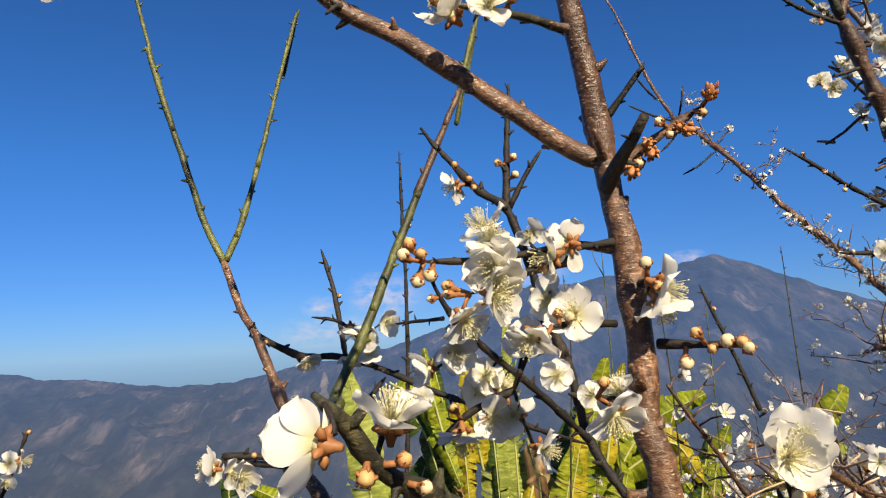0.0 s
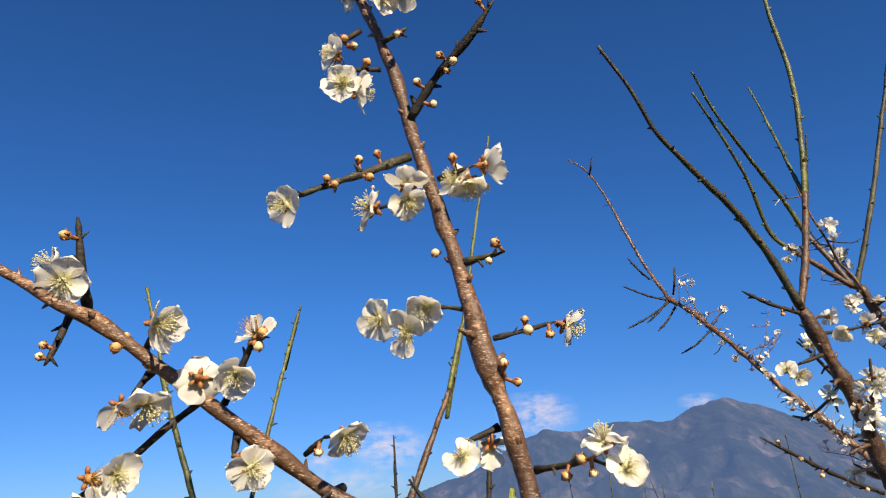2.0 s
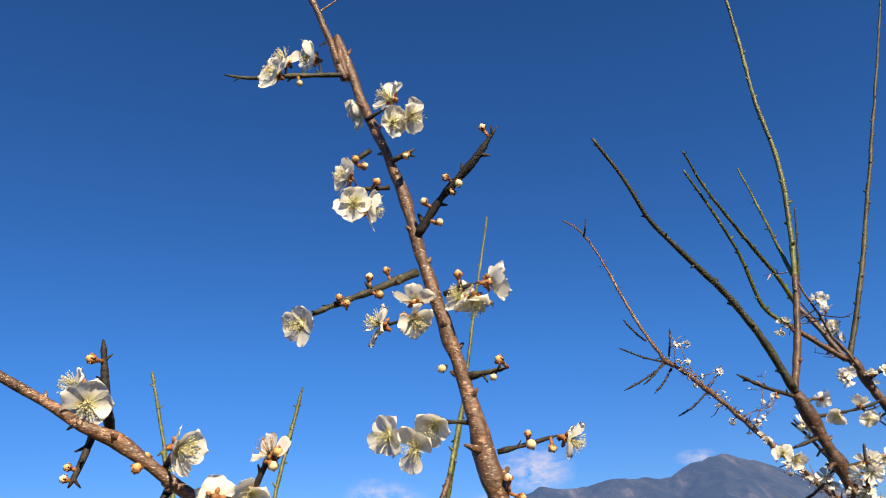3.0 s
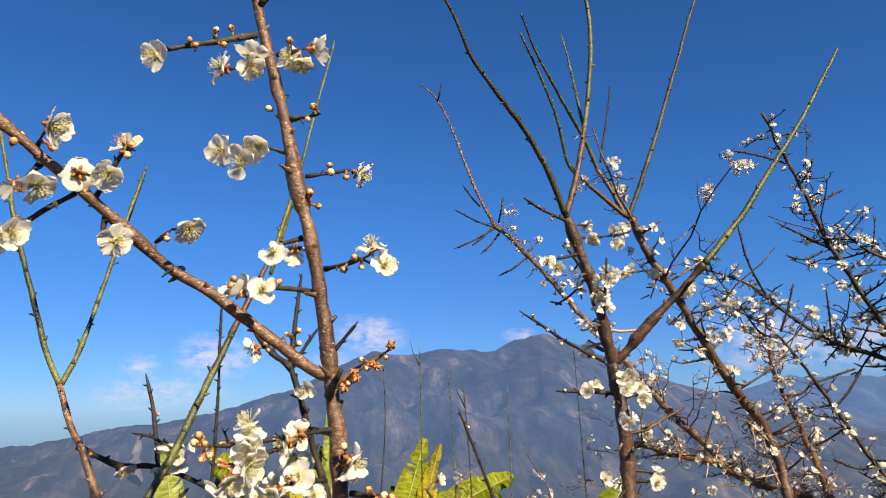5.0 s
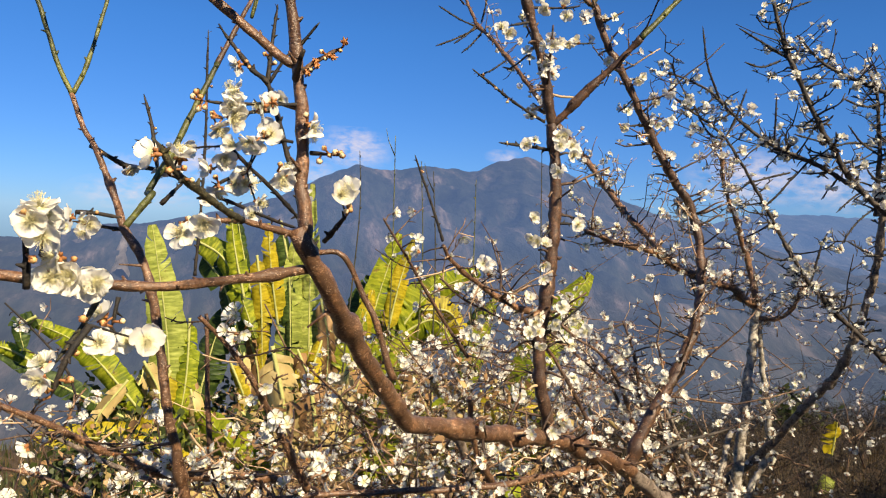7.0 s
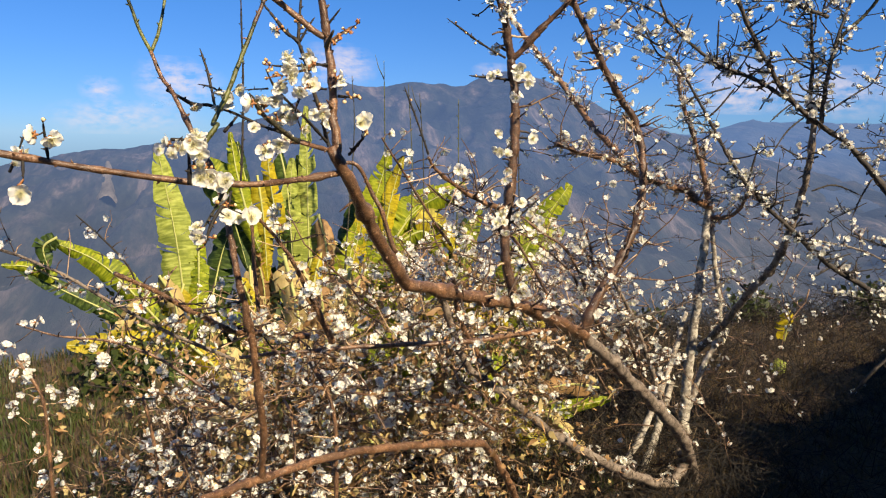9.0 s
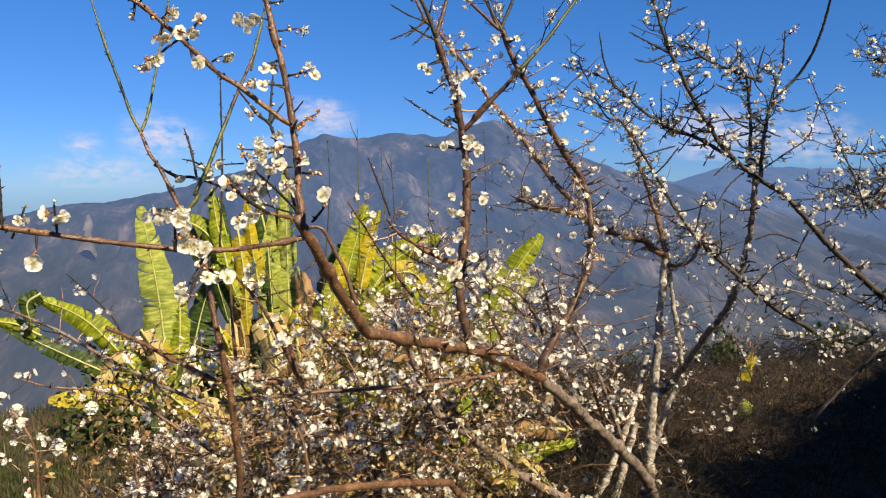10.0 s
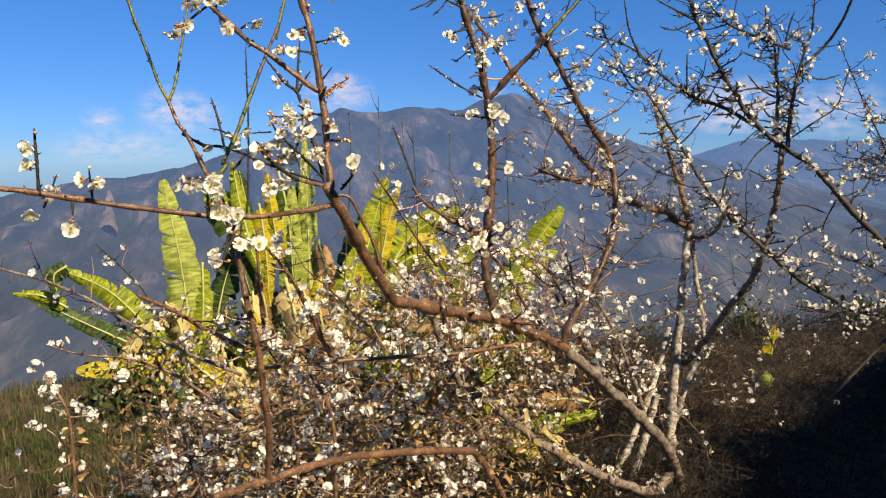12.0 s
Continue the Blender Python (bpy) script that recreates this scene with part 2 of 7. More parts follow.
def far_material(name, air, haze_share, forest, rock, field):
    """Distant hillside: forest, bare scars and fields; haze is painted as a glow of colour air."""
    m, nt, b = material(name, 0.95)
    base = ramp(nt, noise_fac(nt, 0.010, 9.0, 0.66, (1, 0.22, 0.5)), ((0.34, tuple(v * 0.4 for v in forest)), (0.48, forest), (0.58, field), (0.70, rock)))
    fine = noise_fac(nt, 0.06, 6.0, 0.7, (1, 0.22, 0.6))
    col = mixed(nt, ramp(nt, fine, ((0.42, (0, 0, 0)), (0.66, (0.7, 0.7, 0.7)))), base, tuple(v * 0.35 for v in forest))
    scar = ramp(nt, noise_fac(nt, 0.020, 5.0, 0.6, (1, 0.16, 0.22)), ((0.60, (0, 0, 0)), (0.72, (0.35, 0.35, 0.35))))
    col = mixed(nt, scar, col, rock)
    speck = nt.nodes.new("ShaderNodeMath")
    speck.operation = "MULTIPLY"
    nt.links.new(spots(nt, 0.03, 0.22), speck.inputs[0])
    nt.links.new(ramp(nt, noise_fac(nt, 0.004, 3.0), ((0.60, (0, 0, 0)), (0.72, (0.7, 0.7, 0.7)))), speck.inputs[1])
    col = mixed(nt, speck.outputs[0], col, (0.42, 0.37, 0.32))
    nt.links.new(col, b.inputs["Base Color"])
    bump(nt, b, noise_fac(nt, 0.02, 9.0, 0.7, (1, 0.3, 0.6)), 0.8, 16.0)
    # haze put into the surface as emission, greyer low in the valley
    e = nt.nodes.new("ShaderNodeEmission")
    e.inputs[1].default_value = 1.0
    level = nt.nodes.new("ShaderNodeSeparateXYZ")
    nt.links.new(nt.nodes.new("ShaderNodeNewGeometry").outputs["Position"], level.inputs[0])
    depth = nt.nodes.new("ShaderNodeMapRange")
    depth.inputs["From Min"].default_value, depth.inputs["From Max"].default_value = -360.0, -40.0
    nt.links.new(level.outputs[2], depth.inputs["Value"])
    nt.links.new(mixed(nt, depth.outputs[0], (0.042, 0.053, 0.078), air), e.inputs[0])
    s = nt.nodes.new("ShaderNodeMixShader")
    s.inputs[0].default_value = haze_share
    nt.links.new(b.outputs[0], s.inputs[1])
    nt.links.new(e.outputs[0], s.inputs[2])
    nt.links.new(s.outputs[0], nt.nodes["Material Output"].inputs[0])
    return m


SOIL = ground_material()
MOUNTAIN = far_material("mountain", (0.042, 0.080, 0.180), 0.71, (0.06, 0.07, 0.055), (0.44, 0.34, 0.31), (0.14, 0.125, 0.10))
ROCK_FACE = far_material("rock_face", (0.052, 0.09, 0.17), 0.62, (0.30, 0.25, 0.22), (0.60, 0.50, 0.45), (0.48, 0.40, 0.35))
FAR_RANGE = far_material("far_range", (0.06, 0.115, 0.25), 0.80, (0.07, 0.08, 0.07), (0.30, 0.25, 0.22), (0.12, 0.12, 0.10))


# ---- building helpers ----
def mesh_of(name, verts, faces, mats, slots=None, smooth=True):
    me = bpy.data.meshes.new(name)
    me.from_pydata(verts, [], faces)
    for m in mats:
        me.materials.append(m)
    if slots is not None:
        me.polygons.foreach_set("material_index", slots)
    if smooth:
        me.polygons.foreach_set("use_smooth", [True] * len(faces))
    me.update()
    return me


def piece(name, data, parent, label="", m=None):
    """A part of a thing; its mesh is written in the world's coordinates unless a pose m is given."""
    ob = new(name, data)
    ob.parent = parent
    up = parent
    base = Matrix.Identity(4)
    while up is not None:
        base = up.matrix_basis @ base
        up = up.parent
    ob.matrix_basis = base.inverted() @ (m if m is not None else Matrix.Identity(4))
    return tagged(ob, label)


def smooth_path(pts, step):
    """Points about step apart on a smooth curve through pts."""
    p = [Vector(q) for q in pts]
    p = [p[0] * 2 - p[1]] + p + [p[-1] * 2 - p[-2]]
    out = []
    for a, b, c, d in zip(p, p[1:], p[2:], p[3:]):
        n = max(1, int((c - b).length / step))
        for k in range(n):
            s = k / n
            out.append(0.5 * (2 * b + (c - a) * s + (2 * a - 5 * b + 4 * c - d) * s * s + (3 * b - a - 3 * c + d) * s ** 3))
    return out + [p[-2]]


def frame_of(d):
    side = d.cross(Vector((0.13, 0.21, 1.0)))
    if side.length < 1e-4:
        side = d.cross(Vector((1, 0, 0)))
    side.normalize()
    return side, side.cross(d).normalized()


def sweep(V, F, path, radii, sides):
    """Adds a round tapering rod along path, closed at both ends."""
    o = len(V)
    for i, p in enumerate(path):
        d = (path[min(i + 1, len(path) - 1)] - path[max(i - 1, 0)])
        a, b = frame_of(d.normalized() if d.length > 1e-9 else Vector((0, 0, 1)))
        for k in range(sides):
            w = 2 * math.pi * k / sides
            q = p + radii[i] * (math.cos(w) * a + math.sin(w) * b)
            V.append((q.x, q.y, q.z))
    for i in range(len(path) - 1):
        for k in range(sides):
            k2 = (k + 1) % sides
            F.append((o + i * sides + k, o + i * sides + k2, o + (i + 1) * sides + k2, o + (i + 1) * sides + k))
    F.append(tuple(o + k for k in reversed(range(sides))))
    F.append(tuple(o + (len(path) - 1) * sides + k for k in range(sides)))


def rand_dir(rng):
    while True:
        v = Vector((rng.uniform(-1, 1), rng.uniform(-1, 1), rng.uniform(-1, 1)))
        if 0.1 < v.length < 1:
            return v.normalized()


# ---- the ground, from the terrace down to the valley ----
def terrace_edge(az):
    """How far the level terrace reaches in a direction (degrees, right of ahead)."""
    return 5.2 + 0.9 * math.sin(az * 0.05 + 1.0) + max(0.0, min(1.0, (az - 30) / 30)) * 3.5


def ground_z(x, y):
    d = math.hypot(x, y)
    az = math.degrees(math.atan2(x, y))
    z = 0.07 * noise.noise((x * 0.9, y * 0.9, 0)) + 0.03 * noise.noise((x * 3, y * 3, 4)) - 0.05
    z += 0.10 * max(0.0, x - 3.6) * (1 if d < 40 else 40 / d) * max(0.0, math.cos(math.radians(az - 90))) - 0.035 * max(0.0, min(y, 7.0) - 1.0)
    xr, yr = x + 0.1, y + 1.0
    side = math.degrees(math.atan2(xr, yr))
    # unseen bank beside the view, added to cast shade on the slope
    if 53 < side < 175:
        up = min(1.0, (side - 53) / 16) * min(1.0, (175 - side) / 30) * max(0.0, min(1.0, (math.hypot(xr, yr) - 2.2) / 2.2))
        z += 1.84 * up * up * (3 - 2 * up) * (1 + 0.30 * noise.noise((x * 0.8, y * 0.8, 7)) + 0.2 * noise.noise((x * 2.3, y * 2.3, 9)))
    if 90 < side < 175:      # unseen hillside added above the bank to lengthen its shadow
        up = min(1.0, (side - 90) / 20) * min(1.0, (175 - side) / 30) * max(0.0, min(1.0, (math.hypot(xr, yr) - 3.5) / 2.5))
        z += 3.0 * up * up * (3 - 2 * up) * (1 + 0.3 * noise.noise((x * 0.9, y * 0.9, 2)) + 0.25 * noise.noise((x * 2.6, y * 2.6, 5)))
    e = terrace_edge(az) if abs(az) < 110 else 60.0
    fall = max(0.0, d - e)
    z -= min(0.62 * fall, 0.62 * 30 + 0.30 * max(0.0, fall - 30), 470.0) * (1 - math.exp(-fall / 1.5) if fall > 0 else 0)
    return z


def build_ground():
    V, F = [(0, 0, ground_z(0, 0))], []
    rings, n = [], 144
    r = 0.25
    while r < 4900:
        rings.append(r)
        r *= 1.07 if r > 9 else 1.055
        if r < 9 and r - rings[-1] > 0.3:
            r = rings[-1] + 0.3
    for r in rings:
        for k in range(n):
            a = 2 * math.pi * k / n
            x, y = r * math.sin(a), r * math.cos(a)
            V.append((x, y, ground_z(x, y)))
    for k in range(n):
        F.append((0, 1 + (k + 1) % n, 1 + k))
    for i in range(len(rings) - 1):
        for k in range(n):
            a, b = 1 + i * n + k, 1 + i * n + (k + 1) % n
            F.append((a, b, b + n, a + n))
    ob = new("ground", mesh_of("ground", V, F, [SOIL]))
    tagged(ob, "dark orchard soil with dry grass falling away to a valley", "ground", kind="structure")


build_ground()


def range_of(name, label, mat, profile, far, foot, foot_z, rough, seed, nr=90, step=0.16):
    """A mountain range round the valley. profile: bearing and height of the ridge, in degrees as seen from the terrace."""
    az0, az1 = profile[0][0], profile[-1][0]
    na = int((az1 - az0) / step)
    px, pe = [p[0] for p in profile], [p[1] for p in profile]
    V, F = [], []
    for i in range(na + 1):
        az = az0 + (az1 - az0) * i / na
        el = float(np.interp(az, px, pe))
        s_, c_ = math.sin(math.radians(az)), math.cos(math.radians(az))
        for j in range(nr + 1):
            s = j / nr * 1.25
            t = min(s, 1.0)
            d = foot + (far - foot) * s
            x, y = d * s_, d * c_
            top = 1.6 + far * math.tan(math.radians(el))
            warp = noise.noise((x * 0.0011 + seed, y * 0.0011, 3.1)) * 0.9
            rib = 1 - abs(noise.noise((x * 0.0026 + warp, y * 0.0017, seed))) * 2.2
            rib += 0.45 * (1 - abs(noise.noise((x * 0.0075 + warp, y * 0.005, seed + 5))) * 2.2)
            rib += 0.2 * noise.noise((x * 0.025, y * 0.02, seed + 9))
            env = math.sin(math.pi * min(1.0, t * 0.96)) ** 0.8
            z = foot_z + (top - foot_z) * (t ** 1.15) + rough * env * (rib - 0.6)
            z += 5.5 * noise.noise((x * 0.018, y * 0.018, seed)) * t + 3.0 * noise.noise((x * 0.06, y * 0.06, seed)) * t
            if s > 1:
                z -= (s - 1) * (far - foot) * 0.5
            V.append((x, y, z))
    w = nr + 1
    for i in range(na):
        for j in range(nr):
            F.append((i * w + j, i * w + j + 1, (i + 1) * w + j + 1, (i + 1) * w + j))
    tagged(new(name, mesh_of(name, V, F, [mat])), label, "mountain", kind="structure")


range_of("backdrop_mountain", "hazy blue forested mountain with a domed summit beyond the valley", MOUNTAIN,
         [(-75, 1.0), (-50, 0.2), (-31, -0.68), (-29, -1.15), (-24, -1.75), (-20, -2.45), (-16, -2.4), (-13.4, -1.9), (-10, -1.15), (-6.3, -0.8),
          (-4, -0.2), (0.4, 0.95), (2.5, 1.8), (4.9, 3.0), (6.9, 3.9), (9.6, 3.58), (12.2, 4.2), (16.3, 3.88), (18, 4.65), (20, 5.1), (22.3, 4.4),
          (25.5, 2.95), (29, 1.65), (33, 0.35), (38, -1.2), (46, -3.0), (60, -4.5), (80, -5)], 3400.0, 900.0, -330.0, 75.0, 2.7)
range_of("backdrop_far_range", "far ridge behind the mountain, pale blue with a glow for haze", FAR_RANGE,
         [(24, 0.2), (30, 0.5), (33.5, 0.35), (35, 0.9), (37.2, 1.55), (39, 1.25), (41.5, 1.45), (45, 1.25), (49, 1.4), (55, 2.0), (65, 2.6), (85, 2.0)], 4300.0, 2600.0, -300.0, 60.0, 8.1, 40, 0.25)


def cloud_material():
    m = bpy.data.materials.new("cloud")
    m.use_nodes = True
    nt = m.node_tree
    nt.nodes.remove(nt.nodes["Principled BSDF"])
    co = nt.nodes.new("ShaderNodeTexCoord").outputs["Generated"]
    dist = nt.nodes.new("ShaderNodeVectorMath")
    dist.operation = "DISTANCE"
    dist.inputs[1].default_value = (0.5, 0.5, 0.5)
    nt.links.new(co, dist.inputs[0])
    fall = nt.nodes.new("ShaderNodeMapRange")
    fall.inputs["From Min"].default_value, fall.inputs["From Max"].default_value = 0.62, 0.12
    nt.links.new(dist.outputs["Value"], fall.inputs["Value"])
    puff = ramp(nt, noise_fac(nt, 0.011, 6.0, 0.6, (1, 1, 2.2)), ((0.36, (0, 0, 0)), (0.66, (0.62, 0.62, 0.62))))
    mul = nt.nodes.new("ShaderNodeMath")
    mul.operation = "MULTIPLY"
    nt.links.new(fall.outputs[0], mul.inputs[0])
    nt.links.new(puff, mul.inputs[1])
    e, t, s = nt.nodes.new("ShaderNodeEmission"), nt.nodes.new("ShaderNodeBsdfTransparent"), nt.nodes.new("ShaderNodeMixShader")
    # the cloud's sunlit white is put in as emission
    e.inputs[0].default_value, e.inputs[1].default_value = (0.43, 0.395, 0.44, 1), 1.0
    nt.links.new(mul.outputs[0], s.inputs[0])
    nt.links.new(t.outputs[0], s.inputs[1])
    nt.links.new(e.outputs[0], s.inputs[2])
    nt.links.new(s.outputs[0], nt.nodes["Material Output"].inputs[0])
    return m


CLOUD = cloud_material()


def cloud(az, el, wide, high, far=4750.0):
    """A small fair-weather cloud low over the ridge (degrees)."""
    V, F, nx, nz = [], [], 16, 8
    for j in range(nz + 1):
        for i in range(nx + 1):
            a, e = radians(az + wide * (i / nx - 0.5)), radians(el + high * (j / nz - 0.5))
            V.append((far * math.sin(a), far * math.cos(a), 1.6 + far * math.tan(e)))
    for j in range(nz):
        for i in range(nx):
            k = j * (nx + 1) + i
            F.append((k, k + 1, k + nx + 2, k + nx + 1))
    ob = new("backdrop_cloud", mesh_of("cloud", V, F, [CLOUD]))
    ob.visible_shadow = False
    tagged(ob, "small thin white cloud low over the ridge", "cloud", group="clouds over the ridge", kind="structure")


# ---- plum blossom ----
def petal_mesh(name, cup, wave, seed):
    rng = random.Random(seed)
    V, F, nu, nv = [], [], 11, 6
    L, W = 0.0113, 0.0064
    ph = rng.uniform(0, 6)
    for i in range(nu + 1):
        u = i / nu
        half = W * (math.sqrt(max(0.0, 1 - ((u - 0.52) / 0.48) ** 2.2)) if u > 0.52 else 0.16 + 0.84 * math.sin(math.pi / 2 * u / 0.52))
        for j in range(nv + 1):
            v = j / nv * 2 - 1
            r = 0.0012 + L * (u ** 0.85) * (1 - 0.07 * v * v * u)
            z = cup * L * (u ** 1.7) * 0.8 + 0.26 * half * v * v + wave * L * 0.09 * math.sin(3.2 * v + ph) * u
            V.append((r, half * v, z))
    w = nv + 1
    for i in range(nu):
        for j in range(nv):
            F.append((i * w + j, (i + 1) * w + j, (i + 1) * w + j + 1, i * w + j + 1))
    return mesh_of(name, V, F, [PETAL])


def stamen_mesh(seed, mat, n=62):
    rng = random.Random(seed)
    V, F = [], []
    z = Vector((0, 0, 1))
    sweep(V, F, [z * -0.001, z * 0.0006, z * 0.0012], [0.0022, 0.0020, 0.0008], 8)
    for k in range(n):
        tilt, az, ln = rng.uniform(0.08, 0.85), rng.uniform(0, 6.283), rng.uniform(0.0045, 0.0088)
        d = Vector((math.sin(tilt) * math.cos(az), math.sin(tilt) * math.sin(az), math.cos(tilt)))
        a = d * 0.001
        sweep(V, F, [a, a + d * ln * 0.6, a + d * ln + Vector((0, 0, 0.0006))], [0.00013, 0.00011, 0.00009], 3)
        t = a + d * ln + Vector((0, 0, 0.0006))
        sweep(V, F, [t - d * 0.0004, t, t + d * 0.0005], [0.00015, 0.00034, 0.00015], 4)
    return mesh_of("stamen_tuft", V, F, [mat])


def calyx_mesh():
    V, F = [], []
    z = Vector((0, 0, 1))
    sweep(V, F, [z * -0.006, z * -0.0045, z * -0.0024, z * -0.0010], [0.0009, 0.0013, 0.0022, 0.0027], 8)
    for k in range(5):
        a = 2 * math.pi * (k + 0.5) / 5
        d = Vector((math.cos(a), math.sin(a), 0))
        sweep(V, F, [d * 0.0018 - z * 0.002, d * 0.0038 - z * 0.0014, d * 0.0054 - z * 0.0018], [0.0009, 0.0014, 0.0004], 5)
    return mesh_of("calyx", V, F, [CALYX])


def bud_mesh(seed):
    rng = random.Random(seed)
    z = Vector((0, 0, 1))
    V, F = [], []
    s = rng.uniform(0.85, 1.1)
    sweep(V, F, [z * 0.0, z * 0.0012, z * 0.0030, z * 0.0050, z * 0.0066, z * 0.0073], [s * r for r in (0.0018, 0.0030, 0.0038, 0.0034, 0.0019, 0.0005)], 10)
    n1 = len(F)
    sweep(V, F, [z * -0.0035, z * -0.001, z * 0.0012, z * 0.0036], [0.001, 0.0022, 0.0036, 0.0040], 8)
    for k in range(5):
        a = 2 * math.pi * k / 5
        d = Vector((math.cos(a), math.sin(a), 0))
        sweep(V, F, [d * 0.0034 + z * 0.0018, d * 0.0039 + z * 0.0034, d * 0.0030 + z * 0.0052], [0.0011, 0.0010, 0.0003], 4)
    return mesh_of("bud", V, F, [BUD if seed < 3 else BUD_ORANGE, CALYX], [0] * n1 + [1] * (len(F) - n1))


PETALS = [petal_mesh("petal", c, w, i) for i, (c, w) in enumerate(((-0.05, 1.2), (0.16, 1.5), (0.38, 1.2), (0.8, 0.9)))]
STAMENS = [stamen_mesh(s, STAMEN) for s in (3, 4, 5)]
SPENT = [stamen_mesh(s, SPENT_STAMEN, 30) for s in (6, 7)]
CALYX_ME = calyx_mesh()
BUDS = [bud_mesh(s) for s in (1, 2, 3, 4)]
FLOWER_RNG = random.Random(11)


def scaly_mesh():
    """A bud still closed in red-brown scales."""
    V, F = [], []
    z = Vector((0, 0, 1))
    sweep(V, F, [z * -0.002, z * 0.001, z * 0.004, z * 0.008, z * 0.011], [0.002, 0.0034, 0.0038, 0.0026, 0.0006], 8)
    for k in range(9):
        a, h = 2.4 * k, 0.001 * k
        d = Vector((math.cos(a), math.sin(a), 0))
        sweep(V, F, [d * 0.0028 + z * (h - 0.002), d * 0.0044 + z * h, d * 0.0050 + z * (h + 0.003)], [0.0012, 0.0016, 0.0004], 5)
    return mesh_of("bud", V, F, [SCALE])


SCALY = scaly_mesh()


def turned_to(pos, d, spin, size=1.0):
    q = Vector(d).normalized().to_track_quat("Z", "Y")
    return Matrix.Translation(pos) @ q.to_matrix().to_4x4() @ Matrix.Rotation(spin, 4, "Z") @ Matrix.Scale(size, 4)


def blossom(tree, pos, d, size=1.0, spent=False):
    rng = FLOWER_RNG
    m = turned_to(pos, Vector(d) + 0.7 * rand_dir(rng), rng.uniform(0, 6.28), size * rng.uniform(1.0, 1.2))
    ob = piece("blossom", CALYX_ME, tree, "white five-petalled plum blossom with long stamens", m)
    kind = rng.choice((0, 1, 1, 1, 2, 2, 3))
    for k in range(5):
        if rng.random() < (0.45 if spent else 0.03):
            continue
        p = new("petal", PETALS[max(0, min(3, kind + rng.choice((-1, 0, 0, 0, 1))))])
        p.parent = ob
        p.matrix_basis = Matrix.Rotation(2 * math.pi * k / 5 + rng.uniform(-0.12, 0.12), 4, "Z") @ Matrix.Rotation(rng.uniform(-0.4, 0.3), 4, "Y") @ Matrix.Rotation(rng.uniform(-0.35, 0.35), 4, "X") @ Matrix.Scale(rng.uniform(0.9, 1.06), 4)
    s = new("stamen_tuft", rng.choice(SPENT if spent else STAMENS))
    s.parent = ob
    s.matrix_basis = Matrix.Rotation(rng.uniform(0, 6), 4, "Z")
    return ob


def flower_bud(tree, pos, d, size=1.0, scaly=False):
    rng = FLOWER_RNG
    piece("bud", SCALY if scaly and rng.random() < 0.75 else rng.choice(BUDS), tree, "", turned_to(Vector(pos), Vector(d) + 0.4 * rand_dir(rng), 0, size * rng.uniform(0.8, 1.15)))


# ---- plum trees ----
def plum_tree(base, label):
    ob = new("plum_tree")
    ob.location = base
    return tagged(ob, label, "tree", group="plum trees")


RODS = {}      # per tree: the fine twigs
DABS = {}      # per tree: small blossoms too many to count
TWIG_RNG = random.Random(5)


